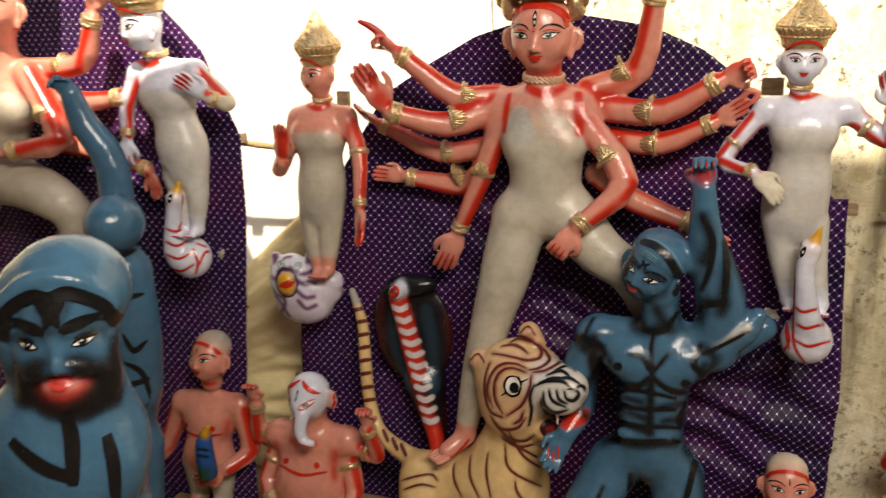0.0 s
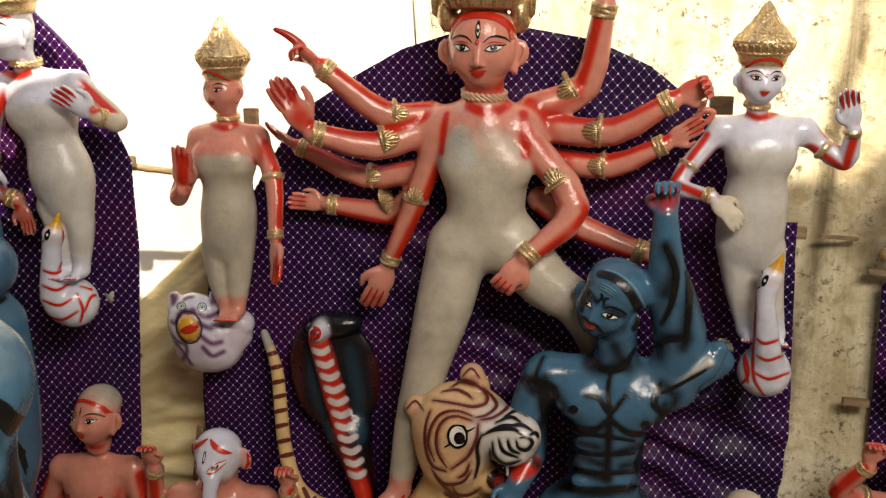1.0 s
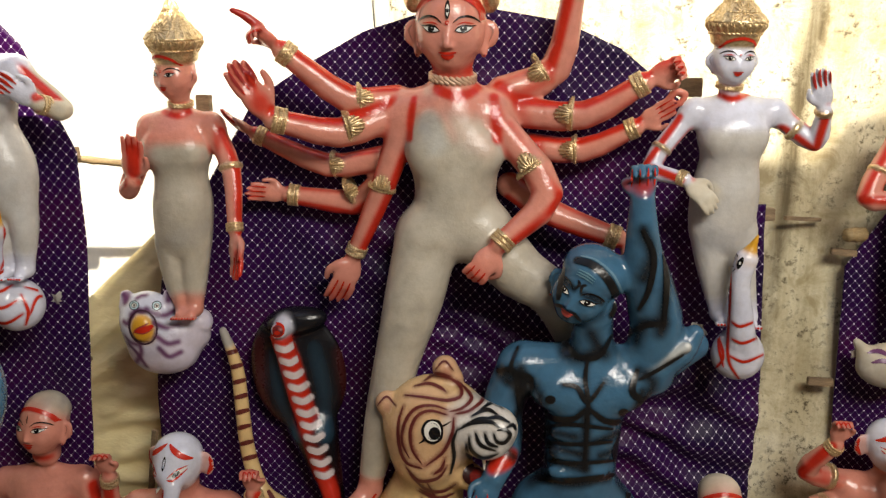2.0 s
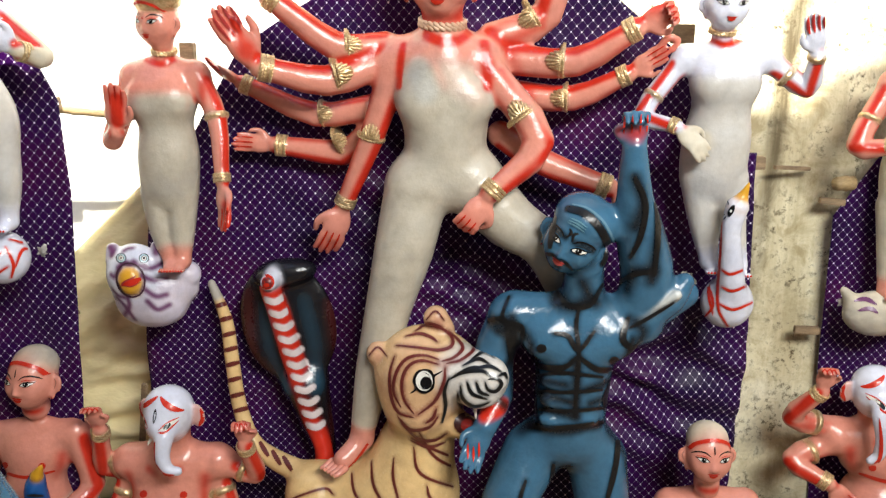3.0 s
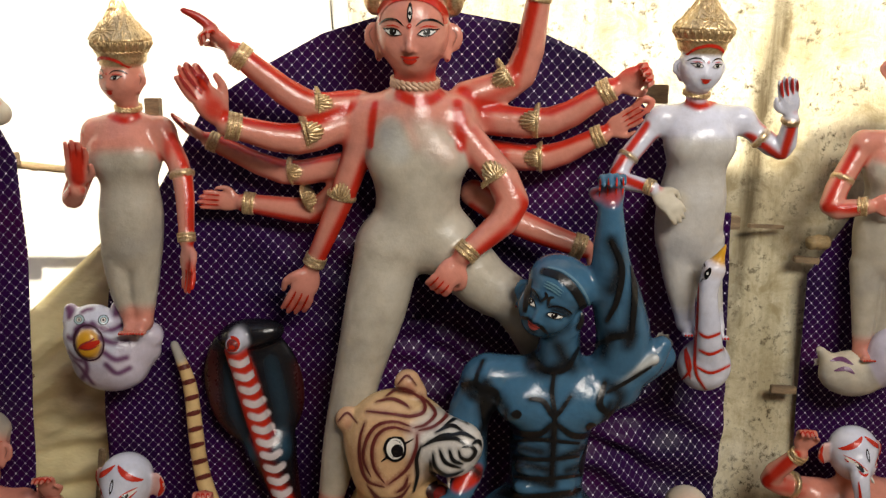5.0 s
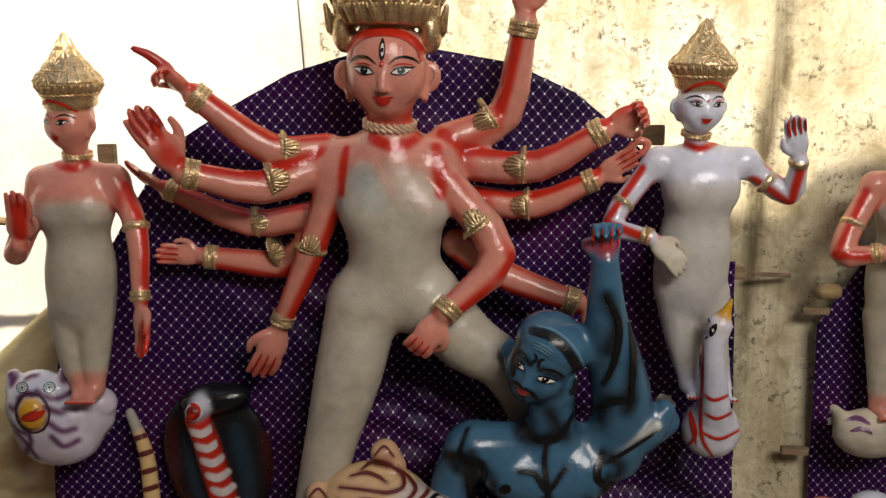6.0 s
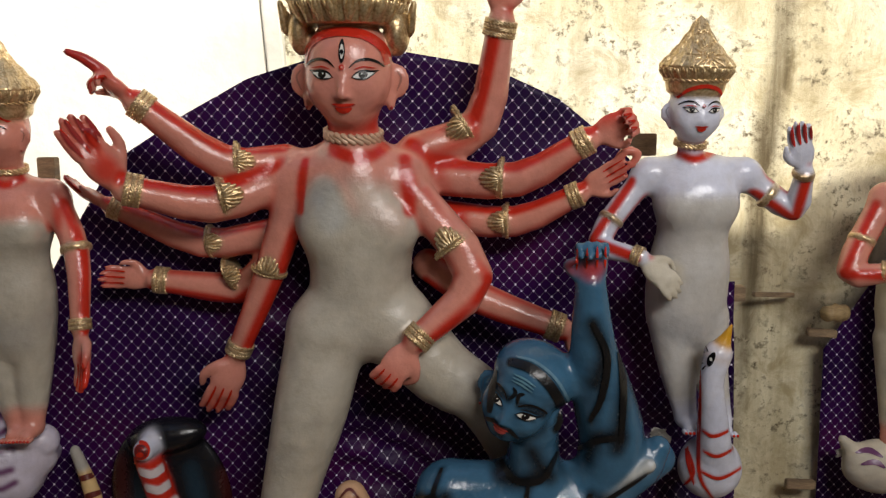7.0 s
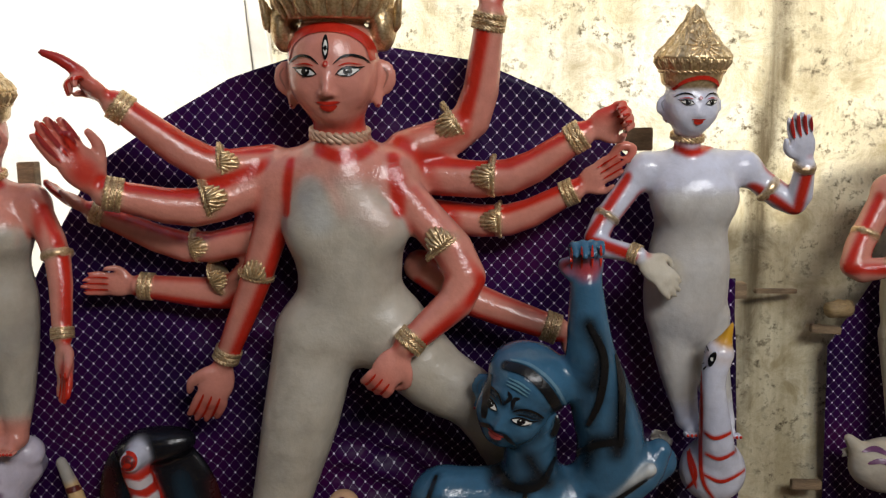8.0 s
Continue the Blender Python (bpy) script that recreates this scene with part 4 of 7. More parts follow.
def plank(a, b, w, h, label, seed):
    """A short sawn batten from a to b."""
    a, b = Vector(a), Vector(b)
    q = (b - a).to_track_quat("X", "Z").to_matrix().to_4x4()
    bm = bmesh.new()
    add_box(bm, (0, -w / 2, -h / 2), ((b - a).length, w / 2, h / 2), Matrix.Translation(a) @ q, 0.002)
    tagged(part("wooden_batten", bm, TIMBER), label, "batten")


bamboo("bamboo_pole", (-0.805, 3.018, 1.462), (-0.420, 2.933, 1.422), 0.011, "thin bamboo pole tying two backdrop frames together", 1, 4)
plank((-0.741, 2.967, 1.470), (-0.697, 2.953, 1.474), 0.02, 0.034, "short sawn batten end behind the cloth", 2)
plank((-0.354, 2.849, 1.609), (-0.317, 2.837, 1.609), 0.03, 0.06, "batten of the backdrop frame", 3)
plank((1.167, 2.409, 1.309), (1.211, 2.395, 1.310), 0.03, 0.036, "batten end sticking out beside the cloth", 4)
plank((1.355, 2.542, 1.270), (1.483, 2.545, 1.259), 0.015, 0.012, "thin wooden peg in the wall", 5)
bamboo("bamboo_pole", (1.553, 2.441, 1.228), (1.495, 2.438, 1.229), 0.022, "dark cut end of a bamboo frame pole", 6, 1)
plank((1.499, 2.504, 1.168), (1.571, 2.482, 1.161), 0.02, 0.02, "thin frame batten beside the cloth", 7)
plank((1.470, 2.519, 0.746), (1.545, 2.496, 0.743), 0.02, 0.024, "frame batten sticking out beside the cloth", 8)
plank((-0.725, 2.841, 0.886), (-0.687, 2.829, 0.890), 0.01, 0.012, "dark batten end at the cloth's edge", 9)
plank((0.920, 2.441, 1.661), (0.977, 2.424, 1.661), 0.03, 0.05, "batten of the backdrop frame", 10)
plank((-0.547, 2.973, 0.592), (-0.612, 3.025, 0.086), 0.012, 0.02, "upright batten at the cloth's edge", 11)

# plinths that carry the groups
for nm, s0, s1, off in (("plinth", -1.02, 1.42, 0.0), ("plinth", -2.6, -1.1, 0.15), ("plinth", 1.5, 2.9, -0.2)):
    bm = bmesh.new()
    m = Matrix.Translation(WALL_O) @ Matrix(((RIGHT[0], -FWD[0], 0, 0), (RIGHT[1], -FWD[1], 0, 0), (0, 0, 1, 0), (0, 0, 0, 1)))
    add_box(bm, (s0, -1.0 - off, GROUND_Z - 0.02), (s1, -0.12 - max(off, 0), 0.12), m, 0.01)
    tagged(part(nm, bm, TIMBER), "low timber platform under a statue group", "platform", kind="structure")
FLOOR_OF_GROUP = 0.12


# ---- the ten-armed figure ----
def ten_armed():
    S = Sculpture(0.0052, 0.03)
    hc = np.array((0.280, 2.430, 1.809))
    up = unit(np.array((-0.02, -0.1, 1.0)))
    lookv = unit(FWD + np.array((-0.05, 0, -0.12)))
    at, ax = face(S, hc, 0.096, SKIN, lookv, up, third=True, wide=1.06)
    crown(S, at(0, 0.98, -0.14), 0.1, 0.2, (ax[0], ax[1], ax[2]), tall=False)
    for side in (-1, 1):
        S.lump(at(1.0 * side, 0.86, -0.2), (0.026, 0.05, 0.05), GOLD, 0.01, ax)
        for q in range(5):
            S.bit(at((1.1 + 0.05 * q) * side, 0.62 + 0.06 * q, -0.3 + 0.08 * q), at((1.2 + 0.04 * q) * side, 0.98 + 0.1 * q, -0.3 + 0.1 * q), 0.008, 0.006, GOLD)
    S.line([at(-0.86, 0.2, 0.3), at(-0.76, 0.52, 0.45), at(-0.45, 0.76, 0.5), at(0, 0.84, 0.55), at(0.45, 0.76, 0.5), at(0.76, 0.52, 0.45), at(0.86, 0.2, 0.3)], 0.017, RED, 0.4, way=lookv)
    neck0, neck1 = np.array((0.291, 2.454, 1.718)), np.array((0.296, 2.466, 1.660))
    S.limb(neck0, neck1, 0.05, 0.055, SKIN)
    S.spray([at(-0.45, -1.05, 0.1), at(0, -1.02, 0.35), at(0.45, -1.05, 0.1)], 0.024, RED, 0.018, 0.95)
    collar(S, np.array((0.293, 2.460, 1.688)), 0.057, (0, -0.2, 1), (0.62, 0.42, 0.3, 0.4, 0.25), 24, 0.15)
    # torso
    S.lump((0.297, 2.484, 1.552), (0.118, 0.075, 0.12), CLAY)
    S.lump((0.237, 2.464, 1.491), (0.06, 0.058, 0.06), CLAY, 0.05)
    S.lump((0.359, 2.426, 1.494), (0.06, 0.058, 0.06), CLAY, 0.05)
    S.limb((0.296, 2.481, 1.587), (0.309, 2.489, 1.408), 0.085, 0.088, CLAY, 0.05)
    S.lump((0.310, 2.489, 1.408), (0.098, 0.075, 0.1), CLAY, 0.05)
    S.lump((0.302, 2.499, 1.292), (0.135, 0.085, 0.085), CLAY, 0.06)
    S.limb((0.202, 2.520, 1.608), (0.398, 2.449, 1.608), 0.052, 0.052, SKIN, 0.03)
    # legs
    S.chain(((0.235, 2.516, 1.253), (0.197, 2.506, 1.099), (0.155, 2.514, 0.941), (0.111, 2.530, 0.740), (0.076, 2.542, 0.556)), (0.086, 0.08, 0.064, 0.052, 0.034), CLAY, 0.04)
    foot(S, (0.076, 2.543, 0.543), (-0.041, 2.479, 0.455), 0.12, SKIN, SKIN)
    S.spray([(0.076, 2.542, 0.551), (-0.038, 2.499, 0.461)], 0.05, SKIN, 0.012)
    S.line([(-0.007, 2.490, 0.453), (0.039, 2.473, 0.499), (0.081, 2.477, 0.552)], 0.008, RED, 0.3)
    S.chain(((0.387, 2.474, 1.273), (0.469, 2.433, 1.177), (0.559, 2.410, 1.107), (0.655, 2.445, 0.920), (0.683, 2.449, 0.710)), (0.084, 0.074, 0.06, 0.045, 0.034), CLAY, 0.04)
    # sprayed skin colour fading over the bare clay of the chest
    S.spray([(0.196, 2.458, 1.616), (0.278, 2.411, 1.627), (0.377, 2.381, 1.616)], 0.034, SKIN, 0.03)
    S.spray([(0.288, 2.370, 1.564), (0.357, 2.362, 1.523)], 0.03, (0.55, 0.36, 0.3, 0.3, 0), 0.035, 0.7)
    S.spray([(0.219, 2.422, 1.576), (0.233, 2.400, 1.523)], 0.03, (0.42, 0.42, 0.4, 0.32, 0), 0.016, 0.85)
    S.spray([(0.310, 2.373, 1.583), (0.321, 2.361, 1.544)], 0.012, (0.44, 0.42, 0.4, 0.3, 0), 0.014, 0.6)
    S.spray([(0.253, 2.399, 1.603), (0.275, 2.376, 1.537)], 0.008, PINK, 0.016, 0.7)
    S.spray([(0.234, 2.423, 1.656), (0.282, 2.398, 1.645), (0.343, 2.389, 1.658)], 0.011, RED, 0.008)
    S.mist([(0.238, 2.41, 1.664), (0.262, 2.40, 1.646), (0.29, 2.40, 1.64), (0.318, 2.395, 1.646), (0.342, 2.389, 1.664)], 0.012, RED, 0.007, 1.0)
    S.mist([(0.192, 2.46, 1.635), (0.186, 2.462, 1.585), (0.184, 2.469, 1.533)], 0.009, RED, 0.006, 1.0)
    S.mist([(0.378, 2.378, 1.64), (0.388, 2.39, 1.585), (0.394, 2.40, 1.533)], 0.013, RED, 0.008, 1.0)
    S.spray([(0.186, 2.460, 1.629), (0.177, 2.469, 1.533)], 0.01, RED, 0.008)
    S.spray([(0.384, 2.378, 1.636), (0.401, 2.400, 1.533)], 0.015, RED, 0.014)
    S.spray([(0.395, 2.434, 1.683), (0.484, 2.434, 1.586), (0.538, 2.467, 1.469)], 0.02, RED, 0.014)
    # arms to one side
    arm(S, ((0.164, 2.551, 1.633), (0.036, 2.548, 1.632), (-0.128, 2.550, 1.753)), (0.036, 0.037, 0.026), SKIN, (-0.202, 2.537, 1.813), FWD * 0.3 - UP, 0.062, curl=0.85, thumb=-1, edge=UP, out=FWD, hand_paint=SKIN)
    armlet(S, (0.122, 2.543, 1.634), (0.008, 2.557, 1.635), 0.5, 0.036, 0.03, FWD)
    S.chain(((-0.181, 2.531, 1.808), (-0.215, 2.529, 1.834), (-0.246, 2.527, 1.847)), (0.013, 0.011, 0.007), DEEP, 0.006)
    S.spray([(-0.156, 2.525, 1.786), (-0.234, 2.524, 1.844)], 0.012, RED, 0.02, 0.7)
    arm(S, ((0.161, 2.544, 1.594), (0.009, 2.541, 1.546), (-0.156, 2.538, 1.582)), (0.04, 0.039, 0.028), SKIN, (-0.243, 2.512, 1.697), RIGHT + FWD * 0.55, 0.092, curl=0.1, thumb=1, edge=UP, inner=DEEP)
    armlet(S, (0.096, 2.534, 1.576), (-0.030, 2.543, 1.547), 0.5, 0.039, 0.034, FWD)
    S.spray([(-0.023, 2.528, 1.579), (-0.027, 2.534, 1.497)], 0.012, RED, 0.01, 0.8)
    S.chain(((-0.183, 2.534, 1.599), (-0.203, 2.517, 1.639), (-0.211, 2.505, 1.694)), (0.017, 0.014, 0.009), RED, 0.008)
    S.spray([(-0.185, 2.502, 1.623)], 0.03, RED, 0.02, 0.9)
    arm(S, ((0.141, 2.599, 1.475), (-0.010, 2.668, 1.451), (-0.196, 2.710, 1.534)), (0.034, 0.033, 0.022), SKIN, (-0.287, 2.724, 1.588), UP, 0.06, curl=0.2, thumb=-1, band=0.85, edge=UP)
    arm(S, ((0.127, 2.619, 1.399), (0.064, 2.673, 1.344), (-0.113, 2.716, 1.365)), (0.036, 0.037, 0.025), SKIN, (-0.221, 2.738, 1.377), FWD, 0.062, curl=0.25, thumb=1, edge=-UP)
    armlet(S, (0.120, 2.620, 1.414), (-0.011, 2.696, 1.348), 0.5, 0.037, 0.028, FWD)
    arm(S, ((0.179, 2.518, 1.576), (0.124, 2.557, 1.395), (0.053, 2.607, 1.211)), (0.04, 0.033, 0.024), SKIN, (0.000, 2.616, 1.077), -FWD - RIGHT * 0.4, 0.085, curl=0.3, thumb=-1, edge=RIGHT)
    armlet(S, (0.145, 2.540, 1.480), (0.107, 2.572, 1.337), 0.55, 0.034, 0.032, FWD)
    # arms to the other
    arm(S, ((0.427, 2.469, 1.651), (0.564, 2.443, 1.710), (0.590, 2.391, 1.915)), (0.04, 0.04, 0.028), SKIN, (0.587, 2.375, 2.010), FWD, 0.075, curl=0.7, edge=-RIGHT * 0.7 - UP)
    armlet(S, (0.481, 2.461, 1.678), (0.569, 2.440, 1.731), 0.5, 0.042, 0.032, FWD)
    arm(S, ((0.450, 2.465, 1.599), (0.627, 2.390, 1.592), (0.753, 2.314, 1.676)), (0.04, 0.037, 0.026), SKIN, (0.838, 2.264, 1.722), FWD + RIGHT * 0.4, 0.07, curl=0.8, thumb=1, edge=UP)
    armlet(S, (0.522, 2.432, 1.599), (0.662, 2.368, 1.592), 0.5, 0.039, 0.032, FWD)
    S.spray([(0.777, 2.293, 1.723), (0.804, 2.262, 1.739)], 0.022, RED, 0.02, 0.9)
    arm(S, ((0.474, 2.505, 1.512), (0.639, 2.434, 1.498), (0.759, 2.361, 1.561)), (0.036, 0.034, 0.023), SKIN, (0.842, 2.311, 1.624), FWD, 0.06, curl=0.2, edge=UP)
    armlet(S, (0.560, 2.468, 1.500), (0.682, 2.410, 1.501), 0.5, 0.035, 0.03, FWD)
    S.chain(((0.814, 2.320, 1.612), (0.830, 2.302, 1.650), (0.856, 2.294, 1.645), (0.846, 2.299, 1.622)), (0.01, 0.009, 0.009, 0.008), SKIN, 0.003)
    arm(S, ((0.400, 2.429, 1.576), (0.516, 2.352, 1.398), (0.393, 2.362, 1.267)), (0.04, 0.04, 0.026), SKIN, (0.317, 2.376, 1.166), -FWD, 0.078, curl=0.55, thumb=1, edge=RIGHT - UP * 0.4)
    armlet(S, (0.443, 2.399, 1.519), (0.522, 2.351, 1.388), 0.45, 0.04, 0.034, FWD)
    arm(S, ((0.465, 2.504, 1.401), (0.566, 2.446, 1.330), (0.724, 2.370, 1.267)), (0.036, 0.036, 0.027), SKIN, (0.810, 2.347, 1.214), FWD, 0.06, edge=-UP)
    return S.build("ten_armed_statue", "ten-armed clay statue, pink arms, grey body, gilded crown and bangles", "statue")


def standing(name, label, cell, skin, j, size, radii, look_to, up, arms, hat=None, feet=None, necklace=True, bare=True):
    """A slender standing figure: j maps neck, chest, waist, hip and ankle to places."""
    S = Sculpture(cell, 0.022)
    at, ax = face(S, j["head"], size, skin, look_to, up)
    if hat:
        crown(S, at(0, 0.78, -0.06), size * 1.02, hat, ax, tall=True)
        S.line([at(-0.8, 0.4, 0.3), at(-0.55, 0.7, 0.45), at(0, 0.84, 0.6), at(0.55, 0.7, 0.45), at(0.8, 0.4, 0.3)], size * 0.14, RED, 0.6, way=look_to)
    S.limb(j["head"], j["neck"], size * 0.46, size * 0.46, skin)
    S.spray([np.array(j["neck"]) + FWD * size * 0.45 - RIGHT * size * 0.5, np.array(j["neck"]) + FWD * size * 0.5 + RIGHT * size * 0.5], size * 0.2, RED, 0.012)
    n = np.array(j["neck"]) - UP * size * 0.3 + FWD * size * 0.6
    S.mist([n - RIGHT * size * 0.62 + UP * size * 0.12, n - UP * size * 0.1, n + RIGHT * size * 0.62 + UP * size * 0.12], size * 0.17, RED, 0.006, 1.0)
    if necklace:
        collar(S, np.array(j["neck"]) + UP * size * 0.18, size * 0.56, (0, -0.25, 1), GOLD, 20, 0.17)
    body = (CLAY if skin is SKIN else (0.52, 0.51, 0.5, 0.28, 0)) if bare else skin
    S.lump(j["chest"], (radii[0], radii[0] * 0.62, radii[0] * 1.05), body)
    for s in (-1, 1):
        S.lump(np.array(j["chest"]) + RIGHT * s * radii[0] * 0.46 + FWD * radii[0] * 0.4 - UP * radii[0] * 0.25, (radii[0] * 0.4, radii[0] * 0.36, radii[0] * 0.4), body, 0.045)
    S.limb(j["sh"][0], j["sh"][1], radii[0] * 0.42, radii[0] * 0.42, skin)
    S.limb(j["chest"], j["waist"], radii[0] * 0.66, radii[1] * 0.7, body, 0.05)
    S.lump(j["waist"], (radii[1] * 0.95, radii[1] * 0.72, radii[1] * 1.0), body, 0.05)
    S.lump(j["hip"], (radii[2] * 0.94, radii[2] * 0.72, radii[2] * 1.25), body, 0.06)
    for hip_p, knee, ank in j["legs"]:
        S.chain((hip_p, knee, ank), (radii[2] * 0.54, radii[2] * 0.43, radii[2] * 0.26), body, 0.008)
        foot(S, ank, np.array(ank) + FWD * 0.1, radii[2] * 0.68, skin)
        S.spray([ank], radii[2] * 0.55, skin, 0.02)
    c = np.array(j["chest"])
    S.spray([np.array(j["sh"][0]) + FWD * radii[0] * 0.4, c + FWD * radii[0] * 0.8 + UP * radii[0] * 0.55, np.array(j["sh"][1]) + FWD * radii[0] * 0.4], radii[0] * 0.55, skin, 0.018)
    for a in arms:
        arm(S, *a[0], **a[1])
    return S


def gilt_pair():
    """The two slender crowned figures of the near group."""
    S = standing("", "", 0.005, SKIN, {
        "head": (-0.397, 2.710, 1.699), "neck": (-0.391, 2.724, 1.609), "chest": (-0.404, 2.744, 1.513), "waist": (-0.401, 2.752, 1.375), "hip": (-0.405, 2.749, 1.283),
        "sh": ((-0.473, 2.774, 1.554), (-0.318, 2.725, 1.559)),
        "legs": (((-0.440, 2.762, 1.239), (-0.432, 2.756, 1.128), (-0.417, 2.736, 1.051)), ((-0.377, 2.743, 1.239), (-0.386, 2.742, 1.128), (-0.387, 2.726, 1.052)))},
        0.056, (0.092, 0.07, 0.086), unit(FWD - RIGHT * 0.4 - UP * 0.12), unit((0.02, -0.06, 1)),
        [((((-0.308, 2.713, 1.545), (-0.268, 2.665, 1.443), (-0.266, 2.622, 1.285)), (0.03, 0.026, 0.019), SKIN, (-0.264, 2.587, 1.156), -RIGHT + FWD, 0.07), dict(curl=0.1, edge=RIGHT, thumb=-1)),
         ((((-0.477, 2.765, 1.545), (-0.541, 2.763, 1.393), (-0.526, 2.715, 1.413)), (0.03, 0.028, 0.022), SKIN, (-0.516, 2.684, 1.519), FWD, 0.07), dict(curl=0.12, edge=-RIGHT, cuff=False))], hat=0.15)
    S.mist([(-0.521, 2.70, 1.44), (-0.517, 2.69, 1.50)], 0.018, RED, 0.007, 1.0)
    ring(S, (-0.269, 2.670, 1.450), np.subtract((-0.266, 2.622, 1.285), (-0.308, 2.713, 1.545)), 0.033, 0.014)
    S.spray([(-0.294, 2.675, 1.573), (-0.312, 2.655, 1.481)], 0.012, RED, 0.012)
    S.spray([(-0.262, 2.572, 1.227), (-0.261, 2.565, 1.169)], 0.018, RED, 0.012)
    S.spray([(-0.317, 2.652, 1.545), (-0.330, 2.661, 1.474), (-0.335, 2.665, 1.437)], 0.012, PINK, 0.012, 0.7)
    S.build("crowned_statue", "slender pink and grey clay statue, gilded crown, on an owl", "statue", "crowned statues")
    S = standing("", "", 0.0045, WHITE, {
        "head": (0.938, 2.222, 1.736), "neck": (0.948, 2.244, 1.657), "chest": (0.976, 2.263, 1.559), "waist": (0.982, 2.280, 1.430), "hip": (0.979, 2.287, 1.331),
        "sh": ((0.888, 2.298, 1.603), (1.076, 2.240, 1.602)),
        "legs": (((0.949, 2.299, 1.293), (0.966, 2.290, 1.180), (0.985, 2.280, 1.072)), ((1.023, 2.276, 1.292), (1.040, 2.278, 1.176), (1.066, 2.267, 1.061)))},
        0.055, (0.085, 0.074, 0.092), unit(FWD + RIGHT * 0.05 - UP * 0.1), unit((0.0, -0.08, 1)),
        [((((1.088, 2.237, 1.593), (1.167, 2.195, 1.531), (1.156, 2.152, 1.608)), (0.026, 0.027, 0.018), WHITE, (1.119, 2.136, 1.704), FWD, 0.058), dict(curl=0.1, edge=-UP, inner=DEEP, thumb=-1, cuff=False)),
         ((((0.872, 2.303, 1.588), (0.781, 2.308, 1.466), (0.839, 2.239, 1.437)), (0.026, 0.024, 0.017), WHITE, (0.892, 2.206, 1.381), -FWD - UP * 0.4, 0.06), dict(curl=0.3, edge=-RIGHT, thumb=1, hand_paint=IVORY))], hat=0.137)
    ring(S, (1.154, 2.153, 1.604), np.subtract((1.155, 2.152, 1.613), (1.167, 2.195, 1.531)), 0.023, 0.014, (0.45, 0.32, 0.16, 0.3, 1))
    ring(S, (1.122, 2.218, 1.558), np.subtract((1.167, 2.195, 1.531), (1.088, 2.237, 1.593)), 0.03, 0.014)
    ring(S, (0.806, 2.308, 1.509), np.subtract((0.781, 2.308, 1.466), (0.872, 2.303, 1.588)), 0.028, 0.01)
    S.build("crowned_statue", "slender white-painted clay statue with gilded crown, on a swan", "statue", "crowned statues")


